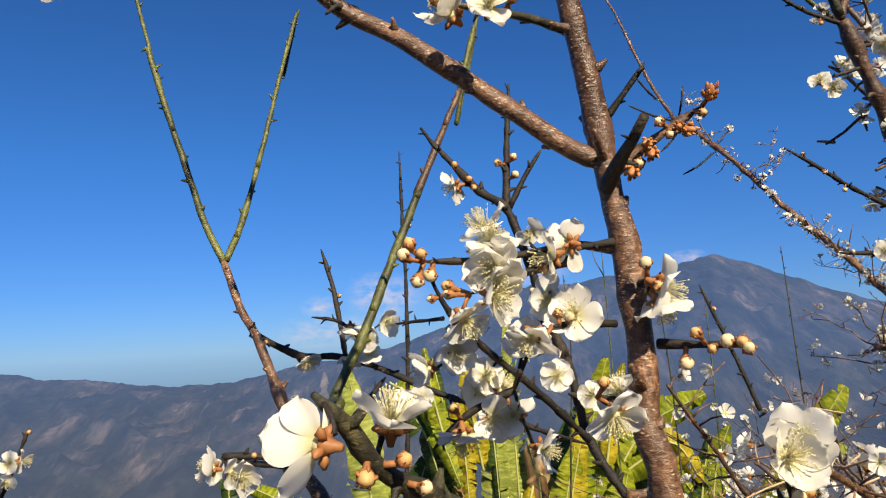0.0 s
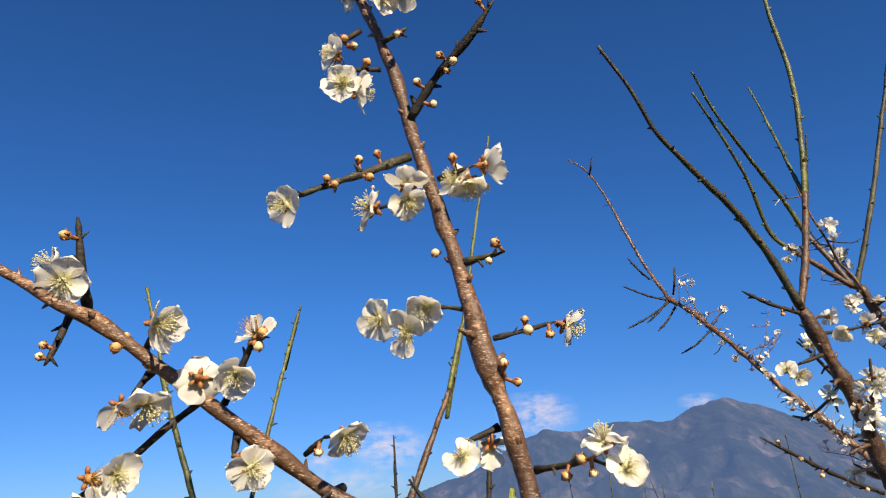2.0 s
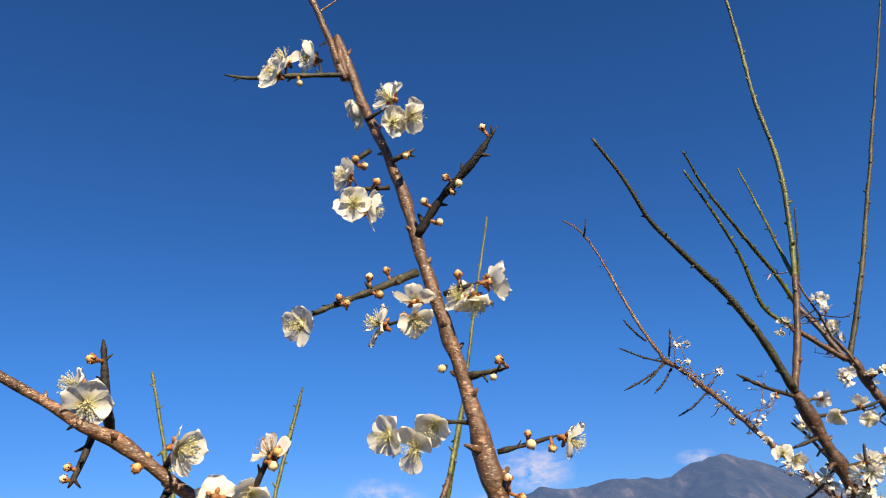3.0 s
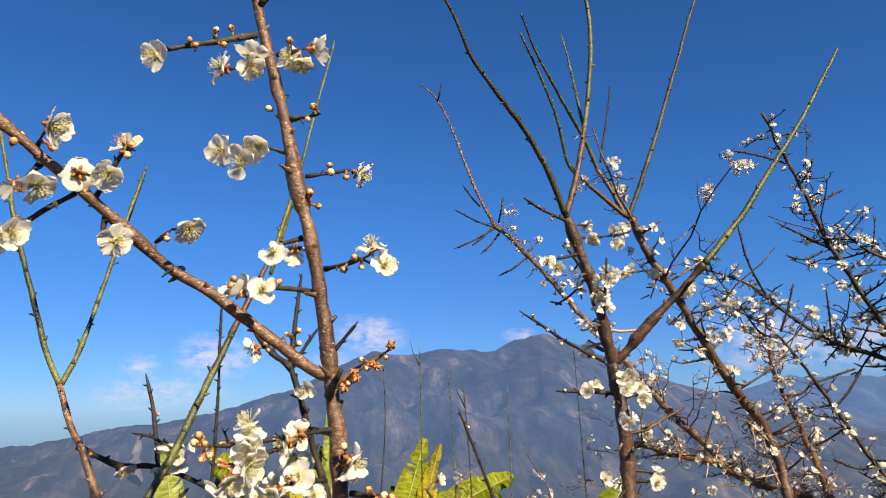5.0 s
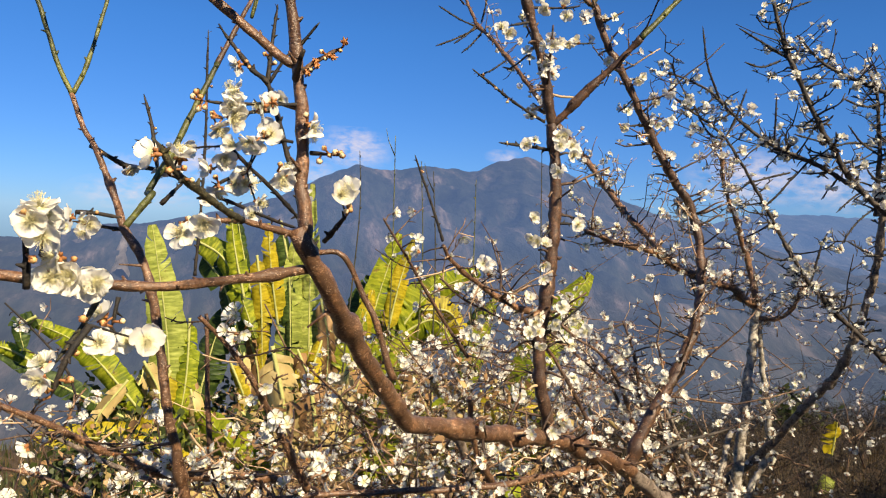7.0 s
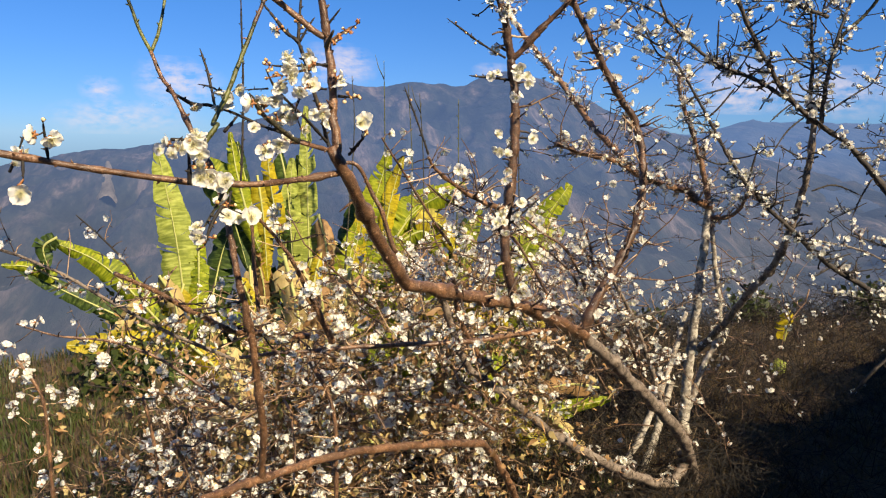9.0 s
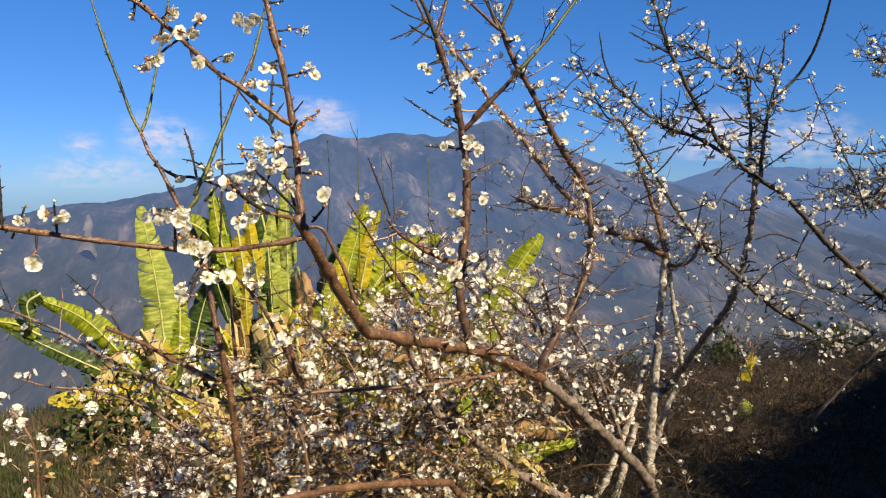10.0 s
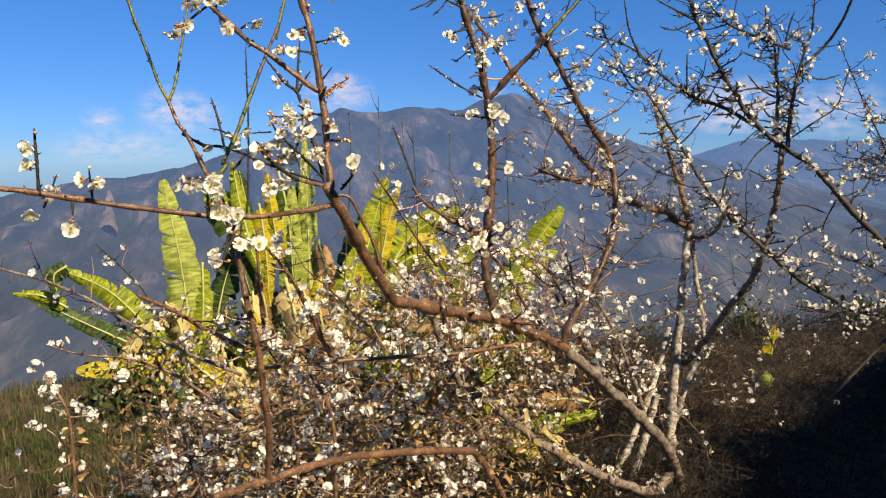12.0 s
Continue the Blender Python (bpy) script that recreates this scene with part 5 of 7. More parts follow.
spur(tree_main, TWIG, 0.0026, [(0.657, 0.93, 1.552), (0.625, 0.92, 1.527)], [(0.607, 0.9, 1.519, -0.36, -0.93, 0.04), (0.623, 0.9, 1.514, 0.42, -0.91, 0.05), (0.599, 0.905, 1.525, -0.94, -0.33, 0.01)], [])
spur(tree_main, TWIG, 0.0024, [(0.643, 0.93, 1.479), (0.626, 0.92, 1.484)], [(0.627, 0.91, 1.477, -0.3, -0.75, -0.59), (0.597, 0.9, 1.561, -0.35, -0.93, 0.01)], [])
spur(tree_main, TWIG, 0.0026, [(0.651, 0.93, 1.552), (0.671, 0.92, 1.554), (0.697, 0.92, 1.553)], [(0.69, 0.91, 1.553, 0.39, -0.92, 0.02)], [])
spur(tree_main, TWIG, 0.0024, [(0.642, 0.93, 1.386), (0.591, 0.9, 1.382)], [(0.611, 0.9, 1.372, -0.78, -0.62, 0.11), (0.601, 0.9, 1.353, -0.3, -0.79, -0.54), (0.619, 0.9, 1.353, -0.36, -0.92, 0.17)], [])

# right upright
limb(tree_main, "stem", BARK_RED, 0.015, 0.0085, [(1.018, 1.27, 0.955), (1.036, 1.27, 1.018), (1.08, 1.275, 1.099), (1.15, 1.29, 1.198), (1.207, 1.31, 1.3), (1.237, 1.34, 1.404), (1.241, 1.36, 1.51), (1.225, 1.38, 1.603), (1.169, 1.38, 1.679), (1.097, 1.378, 1.782), (1.027, 1.377, 1.902), (0.958, 1.377, 2.008), (0.917, 1.377, 2.102)], spurs=58, lets=14)
limb(tree_main, "stem", BARK, 0.005, 0.0035, [(0.301, 0.62, 1.332), (0.272, 0.61, 1.41), (0.254, 0.61, 1.444), (0.225, 0.6, 1.499), (0.192, 0.6, 1.502)])
limb(tree_main, "branch", BARK, 0.007, 0.003, [(0.628, 0.93, 1.384), (0.565, 0.9, 1.402), (0.486, 0.86, 1.445), (0.431, 0.83, 1.482), (0.409, 0.81, 1.509)], spurs=14)
limb(tree_main, "branch", BARK_RED, 0.004, 0.002, [(0.53, 1.05, 1.279), (0.484, 1.04, 1.34), (0.425, 1.02, 1.423), (0.386, 1, 1.48), (0.337, 0.98, 1.55)], spurs=6)
limb(tree_main, "branch", BARK, 0.008, 0.004, [(0.161, 0.95, 1.085), (0.003, 0.85, 1.131), (-0.072, 0.78, 1.188), (-0.144, 0.72, 1.251), (-0.211, 0.68, 1.298)], spurs=30)
limb(tree_main, "branch", BARK, 0.007, 0.003, [(0.21, 0.9, 1.082), (0.158, 0.85, 1.201), (0.121, 0.8, 1.281), (0.086, 0.78, 1.34), (0.038, 0.75, 1.398)], spurs=14)
limb(tree_main, "branch", BARK, 0.006, 0.003, [(1.213, 1.5, 0.872), (1.074, 1.5, 1.162), (0.966, 1.5, 1.245), (0.878, 1.5, 1.31)], spurs=26)
limb(tree_main, "branch", BARK_RED, 0.007, 0.003, [(1.63, 1.9, 0.494), (1.55, 1.9, 0.709), (1.475, 1.9, 0.878), (1.378, 1.9, 1.064), (1.288, 1.9, 1.145)], spurs=26)
limb(tree_main, "branch", BARK, 0.01, 0.006, [(0.809, 1.4, 0.77), (0.694, 1.3, 0.905), (0.603, 1.2, 1.039), (0.566, 1.15, 1.172)], spurs=20)
spur(tree_main, TWIG, 0.0026, [(0.63, 0.93, 1.336), (0.67, 0.9, 1.378), (0.705, 0.89, 1.412)], [(0.659, 0.89, 1.401, -0.37, -0.93, 0.09), (0.707, 0.89, 1.357, -0.33, -0.76, -0.57), (0.683, 0.9, 1.328, 0.41, -0.9, 0.14), (0.652, 0.9, 1.367, -0.27, -0.69, 0.68), (0.683, 0.89, 1.379, -0.38, -0.92, 0.1)], [])
spur(tree_main, TWIG, 0.0026, [(0.628, 0.93, 1.308), (0.599, 0.9, 1.357)], [(0.598, 0.89, 1.353, -0.33, -0.94, 0.12), (0.619, 0.89, 1.331, -0.29, -0.78, -0.55), (0.691, 0.9, 1.267, 0.41, -0.89, 0.18), (0.584, 0.89, 1.239, -0.32, -0.93, 0.2), (0.593, 0.89, 1.417, -0.77, -0.64, 0.05)], [])
limb(tree_main, "shoot", SHOOT_DARK, 0.006, 0.0022, [(0.908, 1.377, 2.101), (0.97, 1.37, 2.248), (1.066, 1.39, 2.482), (1.165, 1.4, 2.744), (1.254, 1.4, 2.999)], node=0.03)
limb(tree_main, "shoot", BARK_RED, 0.006, 0.005, [(0.904, 1.377, 2.104), (0.878, 1.395, 2.178), (0.855, 1.416, 2.234)], node=0.03)
limb(tree_main, "shoot", SHOOT, 0.005, 0.002, [(0.857, 1.416, 2.232), (0.808, 1.38, 2.299), (0.743, 1.33, 2.358), (0.647, 1.24, 2.433), (0.589, 1.17, 2.484)], node=0.03)
limb(tree_main, "shoot", BARK_RED, 0.0058, 0.005, [(0.902, 1.377, 2.107), (0.85, 1.375, 2.148), (0.809, 1.37, 2.177)], node=0.03)
limb(tree_main, "shoot", SHOOT, 0.0048, 0.002, [(0.811, 1.37, 2.176), (0.759, 1.36, 2.222), (0.719, 1.32, 2.318), (0.662, 1.27, 2.398), (0.605, 1.224, 2.47)], node=0.03)
spur(tree_main, TWIG, 0.003, [(0.937, 1.377, 2.062), (0.959, 1.36, 2.076)], [(0.958, 1.35, 2.074, 0.9, -0.42, -0.12), (0.937, 1.36, 2.071, -0.2, -0.38, 0.9)], [])
spur(tree_main, TWIG, 0.003, [(0.974, 1.377, 1.979), (0.984, 1.36, 1.965)], [(0.955, 1.36, 1.966, -0.46, -0.87, -0.19), (0.984, 1.36, 1.97, -0.2, -0.37, 0.91)], [])
spur(tree_main, TWIG, 0.003, [(1.021, 1.377, 1.929), (1.049, 1.36, 1.934)], [(1.043, 1.35, 1.932, 0.33, -0.93, -0.18), (1.035, 1.35, 1.922, -0.5, -0.85, -0.16)], [])
spur(tree_main, TWIG, 0.003, [(1.082, 1.375, 1.822), (0.999, 1.36, 1.805)], [(1.013, 1.36, 1.845, -0.49, -0.86, -0.12), (1.007, 1.36, 1.805, -0.36, -0.65, -0.67), (1.091, 1.36, 1.872, 0.31, -0.94, -0.14), (1.102, 1.37, 1.822, 0.9, -0.43, -0.05)], [(0.914, 1.37, 1.894)])

# pale-barked tree behind
limb(tree_pale, "trunk", BARK_PALE, 0.028, 0.018, [(2.201, 2.45, -0.145), (2.201, 2.46, 0.074), (2.209, 2.48, 0.287), (2.22, 2.47, 0.569), (2.233, 2.46, 0.875), (2.247, 2.46, 1.084), (2.259, 2.46, 1.208), (2.262, 2.46, 1.266)])
limb(tree_pale, "trunk", BARK_PALE, 0.017, 0.011, [(2.305, 2.6, 0.11), (2.381, 2.6, 0.332), (2.475, 2.6, 0.553), (2.414, 2.58, 0.847), (2.353, 2.56, 1.099), (2.329, 2.55, 1.207)], spurs=12, lets=7)
limb(tree_pale, "trunk", BARK_PALE, 0.022, 0.015, [(1.867, 2.35, -0.182), (1.938, 2.35, 0.019), (2.012, 2.38, 0.199), (2.075, 2.4, 0.354)])
limb(tree_pale, "trunk", BARK_PALE, 0.018, 0.011, [(1.712, 2.3, -0.146), (1.799, 2.3, 0.024), (1.885, 2.3, 0.194), (2.014, 2.35, 0.435), (2.127, 2.4, 0.712)])
limb(tree_pale, "branch", BARK, 0.018, 0.009, [(2.268, 2.46, 1.225), (2.174, 2.44, 1.263), (2.097, 2.42, 1.314), (1.943, 2.38, 1.346), (1.793, 2.34, 1.393), (1.626, 2.3, 1.465), (1.476, 2.28, 1.49), (1.331, 2.26, 1.534)], spurs=52, lets=26)
limb(tree_pale, "branch", BARK, 0.015, 0.009, [(1.793, 2.34, 1.393), (1.739, 2.5, 1.508), (1.691, 2.6, 1.599), (1.634, 2.75, 1.746), (1.565, 2.9, 1.919), (1.504, 3, 2.029), (1.356, 3.2, 2.314), (1.289, 3.35, 2.472), (1.212, 3.5, 2.609)], spurs=40, lets=16)
limb(tree_pale, "branch", BARK, 0.009, 0.004, [(1.212, 3.5, 2.609), (1.161, 3.6, 2.79), (1.105, 3.7, 3.029), (1.045, 3.8, 3.297), (0.987, 3.9, 3.49), (0.903, 3.95, 3.592)])
limb(tree_pale, "branch", BARK, 0.012, 0.006, [(2.265, 2.46, 1.178), (2.349, 2.45, 1.175), (2.407, 2.44, 1.207), (2.426, 2.42, 1.262), (2.453, 2.4, 1.35)], spurs=14, lets=8)
limb(tree_pale, "branch", BARK, 0.015, 0.006, [(2.266, 2.46, 1.216), (2.239, 2.5, 1.401), (2.154, 2.5, 1.605), (2.091, 2.5, 1.755), (2.07, 2.5, 1.88)], spurs=36, lets=20)
spur(tree_pale, TWIG, 0.005, [(1.212, 3.5, 2.609), (1.135, 3.45, 2.529), (1.074, 3.45, 2.482)], [], [])
spur(tree_pale, TWIG, 0.005, [(1.218, 3.5, 2.594), (1.093, 3.45, 2.618), (0.983, 3.45, 2.673)], [], [])
spur(tree_pale, TWIG, 0.005, [(1.228, 3.5, 2.6), (1.094, 3.45, 2.515), (0.978, 3.45, 2.462)], [], [])
spur(tree_pale, TWIG, 0.005, [(1.243, 3.5, 2.57), (1.174, 3.45, 2.489), (1.12, 3.45, 2.439)], [], [])
spur(tree_pale, TWIG, 0.005, [(1.134, 3.5, 2.712), (1.074, 3.45, 2.747), (1.028, 3.45, 2.814)], [], [])
spur(tree_pale, TWIG, 0.005, [(1.237, 3.5, 2.626), (1.237, 3.45, 2.673), (1.251, 3.45, 2.753)], [], [])
spur(tree_pale, TWIG, 0.005, [(1.385, 3.5, 2.433), (1.289, 3.45, 2.363), (1.212, 3.45, 2.324)], [], [])
spur(tree_pale, TWIG, 0.005, [(0.911, 3.5, 3.293), (0.912, 3.45, 3.313), (0.924, 3.45, 3.374)], [], [])

# tree at the slope's edge, with a dark trunk and long diagonal branches
limb(tree_dark, "trunk", BARK_GREY, 0.021, 0.012, [(2.447, 2.9, 0.272), (2.441, 2.6, 0.523), (2.438, 2.35, 0.797), (2.448, 2.22, 0.938), (2.431, 2.1, 1.111), (2.412, 2, 1.348), (2.4, 1.96, 1.53), (2.379, 1.94, 1.651)], spurs=16, lets=3)
limb(tree_dark, "branch", BARK_DARK, 0.01, 0.005, [(2.357, 1.94, 1.635), (2.344, 1.93, 1.754), (2.332, 1.92, 1.875), (2.307, 1.91, 1.994), (2.286, 1.9, 2.086)], spurs=30, lets=5)
limb(tree_dark, "shoot", SHOOT_DARK, 0.0075, 0.003, [(2.354, 1.85, 1.862), (2.383, 1.85, 1.95), (2.416, 1.84, 2.008), (2.478, 1.8, 2.085), (2.488, 1.72, 2.192), (2.479, 1.65, 2.32), (2.445, 1.6, 2.42), (2.366, 1.56, 2.565), (2.306, 1.55, 2.703), (2.215, 1.55, 2.779)], node=0.05)
limb(tree_dark, "branch", BARK_DARK, 0.0165, 0.0045, [(3.071, 1.55, 0.881), (2.872, 1.6, 1.059), (2.682, 1.66, 1.234), (2.554, 1.72, 1.384), (2.422, 1.78, 1.55), (2.287, 1.82, 1.64), (2.123, 1.82, 1.754), (1.977, 1.82, 1.942), (1.864, 1.82, 2.115), (1.78, 1.82, 2.286), (1.711, 1.82, 2.444), (1.642, 1.82, 2.601)], spurs=80, lets=9)
limb(tree_dark, "branch", BARK_DARK, 0.009, 0.003, [(2.167, 1.82, 1.716), (2.017, 1.88, 1.806), (1.867, 1.92, 1.87), (1.741, 1.95, 1.959), (1.638, 1.97, 2.048), (1.512, 2, 2.098), (1.456, 2, 2.101)], spurs=56, lets=8)
limb(tree_dark, "branch", BARK_DARK, 0.0115, 0.003, [(2.666, 1.85, 0.919), (2.444, 1.85, 1.036), (2.252, 1.84, 1.175), (2.037, 1.83, 1.336), (1.873, 1.82, 1.515), (1.742, 1.81, 1.689), (1.6, 1.8, 1.858), (1.493, 1.8, 1.928), (1.388, 1.8, 1.985)], spurs=70, lets=9)
limb(tree_dark, "branch", BARK_DARK, 0.0095, 0.003, [(2.347, 1.86, 1.634), (2.353, 1.85, 1.823), (2.372, 1.84, 1.98), (2.416, 1.83, 2.139), (2.413, 1.82, 2.282)], spurs=26, lets=4)
limb(tree_dark, "branch", BARK_DARK, 0.008, 0.003, [(2.301, 1.82, 2.055), (2.148, 1.85, 2.105), (2.013, 1.87, 2.166), (1.918, 1.88, 2.248)], spurs=30, lets=5)
limb(tree_dark, "branch", BARK_DARK, 0.004, 0.002, [(2.372, 1.86, 1.679), (2.476, 1.84, 1.75), (2.561, 1.82, 1.814), (2.577, 1.8, 1.903), (2.595, 1.79, 1.988)], spurs=12)
limb(tree_dark, "branch", BARK_DARK, 0.004, 0.0015, [(2.689, 1.6, 1.466), (2.615, 1.6, 1.629), (2.529, 1.62, 1.791), (2.459, 1.64, 1.94), (2.403, 1.66, 2.071)], spurs=10)
limb(tree_dark, "branch", BARK_DARK, 0.01, 0.006, [(3.272, 1.7, 1.107), (3.116, 1.75, 0.969), (2.927, 1.8, 0.751), (2.74, 1.85, 0.534), (2.686, 1.9, 0.414)])

# tree at the edge, reaching in
limb(tree_edge, "branch", BARK_DARK, 0.012, 0.004, [(3.677, 1.85, 1.655), (3.382, 1.9, 1.589), (3.182, 1.95, 1.565), (3.013, 2, 1.54), (2.934, 2.05, 1.591)], spurs=50, lets=7)
limb(tree_edge, "branch", BARK_DARK, 0.01, 0.003, [(3.61, 1.8, 1.915), (3.32, 1.85, 1.847), (3.13, 1.87, 1.779), (2.946, 1.9, 1.749), (2.819, 1.95, 1.762)], spurs=50, lets=7)
limb(tree_edge, "branch", BARK_DARK, 0.008, 0.003, [(3.03, 1.35, 2.138), (2.773, 1.38, 2.093), (2.596, 1.38, 2.067), (2.456, 1.38, 2.088)], spurs=40, lets=6)
limb(tree_edge, "branch", BARK_DARK, 0.01, 0.003, [(3.745, 1.9, 1.416), (3.441, 1.95, 1.476), (3.236, 2, 1.49), (3.027, 2.05, 1.474)], spurs=50, lets=7)
limb(tree_edge, "branch", BARK_DARK, 0.009, 0.003, [(3.798, 2, 0.854), (3.507, 2, 0.877), (3.22, 2.05, 0.981), (2.969, 2.1, 1.073), (2.832, 2.15, 1.116)], spurs=30, lets=9)
limb(tree_edge, "branch", BARK_DARK, 0.009, 0.003, [(3.675, 1.9, 0.726), (3.309, 1.92, 0.781), (3.008, 1.95, 0.817), (2.807, 2, 0.835), (2.607, 2.05, 0.865)], spurs=80, lets=16)
limb(tree_dark, "branch", BARK_GREY, 0.005, 0.003, [(2.475, 2.1, 1.118), (2.577, 2, 1.106), (2.694, 1.95, 1.078), (2.813, 1.9, 1.022), (3.004, 1.85, 0.9)], spurs=10)
spur(tree_dark, TWIG, 0.0036, [(2.259, 1.84, 1.847), (2.16, 1.82, 1.883), (2.088, 1.81, 1.939)], [], [])
spur(tree_dark, TWIG, 0.0036, [(2.197, 1.84, 1.717), (2.137, 1.82, 1.691), (2.061, 1.81, 1.635)], [], [])
spur(tree_dark, TWIG, 0.0036, [(1.968, 1.84, 2.007), (1.92, 1.82, 2.042), (2.001, 1.81, 2.119)], [], [])
spur(tree_dark, TWIG, 0.0036, [(1.877, 1.84, 2.143), (1.751, 1.82, 2.185), (1.635, 1.81, 2.227)], [], [])
spur(tree_dark, TWIG, 0.0036, [(1.792, 1.84, 2.278), (1.837, 1.82, 2.315), (1.91, 1.81, 2.347)], [], [])
spur(tree_dark, TWIG, 0.0036, [(1.725, 1.84, 2.437), (1.614, 1.82, 2.45), (1.501, 1.81, 2.459)], [], [])
spur(tree_dark, TWIG, 0.0036, [(1.818, 1.84, 1.87), (1.803, 1.82, 1.938), (1.794, 1.81, 2.016)], [], [])
spur(tree_dark, TWIG, 0.0036, [(1.636, 1.84, 1.881), (1.653, 1.82, 1.946), (1.678, 1.81, 2.032)], [], [])
spur(tree_dark, TWIG, 0.0036, [(1.622, 1.84, 1.861), (1.544, 1.82, 1.882), (1.472, 1.81, 1.977)], [], [])
spur(tree_dark, TWIG, 0.0036, [(1.888, 1.84, 1.765), (1.804, 1.82, 1.746), (1.687, 1.81, 1.713)], [], [])
spur(tree_dark, TWIG, 0.0036, [(1.732, 1.84, 1.726), (1.665, 1.82, 1.689), (1.583, 1.81, 1.688)], [], [])
spur(tree_dark, TWIG, 0.0036, [(1.788, 1.84, 1.64), (1.832, 1.82, 1.689), (1.889, 1.81, 1.764)], [], [])
spur(tree_dark, TWIG, 0.0036, [(2.001, 1.84, 1.387), (2.017, 1.82, 1.514), (2.031, 1.81, 1.564)], [], [])
spur(tree_dark, TWIG, 0.0036, [(1.929, 1.84, 1.464), (1.831, 1.82, 1.466), (1.741, 1.81, 1.498)], [], [])
spur(tree_dark, TWIG, 0.0036, [(2.293, 1.84, 2.083), (2.333, 1.82, 2.134), (2.375, 1.81, 2.15)], [], [])
spur(tree_dark, TWIG, 0.0036, [(2.293, 1.84, 2.088), (2.296, 1.82, 2.159), (2.307, 1.81, 2.21)], [], [])
spur(tree_dark, TWIG, 0.0036, [(2.261, 1.84, 2.03), (2.155, 1.82, 2.011), (2.059, 1.81, 2.03)], [], [])
spur(tree_dark, TWIG, 0.0036, [(2.253, 1.84, 1.873), (2.124, 1.82, 1.882), (2.034, 1.81, 1.862)], [], [])
spur(tree_dark, TWIG, 0.0036, [(2.4, 1.84, 1.955), (2.468, 1.82, 1.929), (2.564, 1.81, 1.951)], [], [])
spur(tree_dark, TWIG, 0.0036, [(2.442, 1.84, 1.534), (2.551, 1.82, 1.534), (2.704, 1.81, 1.549)], [], [])
spur(tree_dark, TWIG, 0.0036, [(2.332, 1.84, 1.496), (2.24, 1.82, 1.491), (2.113, 1.81, 1.538)], [], [])
spur(tree_dark, TWIG, 0.0036, [(2.315, 1.84, 1.354), (2.407, 1.82, 1.379), (2.539, 1.81, 1.336)], [], [])
spur(tree_dark, TWIG, 0.0036, [(2.663, 1.84, 1.372), (2.744, 1.82, 1.452), (2.802, 1.81, 1.559)], [], [])
spur(tree_dark, TWIG, 0.0036, [(2.615, 1.84, 1.4), (2.548, 1.82, 1.324), (2.507, 1.81, 1.248)], [], [])
spur(tree_dark, TWIG, 0.0036, [(2.859, 1.84, 1.206), (2.975, 1.82, 1.231), (3.101, 1.81, 1.212)], [], [])
spur(tree_dark, TWIG, 0.0036, [(2.257, 1.84, 1.665), (2.157, 1.82, 1.601), (2.083, 1.81, 1.513)], [], [])
spur(tree_dark, TWIG, 0.0036, [(2.079, 1.84, 1.87), (1.977, 1.82, 1.879), (1.87, 1.81, 1.894)], [], [])
spur(tree_dark, TWIG, 0.0036, [(1.596, 1.84, 1.996), (1.531, 1.82, 2.101), (1.5, 1.81, 2.22)], [], [])
spur(tree_dark, TWIG, 0.0036, [(1.819, 1.84, 2.141), (1.737, 1.82, 2.11), (1.662, 1.81, 2.118)], [], [])
spur(tree_dark, TWIG, 0.0036, [(2.335, 1.84, 1.744), (2.213, 1.82, 1.768), (2.152, 1.81, 1.839)], [], [])

# bare and flowering branches over the pale trunks
limb(tree_main, "branch", BARK_GREY, 0.009, 0.006, [(1.719, 1.9, 0.399), (1.667, 1.88, 0.526), (1.564, 1.84, 0.74), (1.49, 1.82, 0.875), (1.405, 1.8, 0.997), (1.343, 1.8, 1.097)], spurs=20, lets=4)
limb(tree_pale, "branch", BARK_DARK, 0.006, 0.003, [(1.209, 1.6, 0.83), (1.276, 1.62, 0.865), (1.404, 1.66, 0.893), (1.55, 1.7, 0.904), (1.733, 1.75, 0.936), (1.911, 1.8, 0.993)], spurs=14)
limb(tree_main, "branch", BARK, 0.006, 0.004, [(0.227, 1, 0.627), (0.226, 1, 0.754), (0.224, 1, 0.849), (0.206, 1, 0.928), (0.163, 1, 1.007)], spurs=12)
limb(tree_main, "branch", BARK, 0.006, 0.003, [(0.822, 1.5, 0.57), (0.681, 1.45, 0.679), (0.551, 1.4, 0.728), (0.391, 1.35, 0.777), (0.261, 1.3, 0.826)], spurs=16)
limb(tree_main, "branch", BARK_RED, 0.005, 0.002, [(0.878, 1.15, 1.057), (0.784, 1.15, 1.216), (0.729, 1.15, 1.286), (0.616, 1.12, 1.349), (0.527, 1.1, 1.392), (0.474, 1.08, 1.433)], spurs=18, lets=2)
limb(tree_main, "branch", BARK_RED, 0.005, 0.002, [(1.136, 1.5, 0.965), (1.088, 1.5, 1.091), (0.999, 1.5, 1.175), (0.885, 1.48, 1.25), (0.773, 1.45, 1.304)], spurs=18, lets=2)
limb(tree_main, "branch", BARK_RED, 0.005, 0.0025, [(1.177, 1.5, 1.046), (1.15, 1.5, 1.17), (1.131, 1.5, 1.232), (1.103, 1.5, 1.293)], spurs=30, lets=4)
limb(tree_edge, "branch", BARK_DARK, 0.008, 0.003, [(3.504, 1.9, 1.485), (3.168, 1.9, 1.515), (2.983, 1.95, 1.501), (2.826, 2, 1.478)], spurs=50, lets=7)
limb(tree_edge, "branch", BARK_DARK, 0.009, 0.003, [(3.495, 1.9, 1.628), (3.161, 1.9, 1.64), (2.978, 1.95, 1.607), (2.874, 2, 1.55)], spurs=50, lets=7)
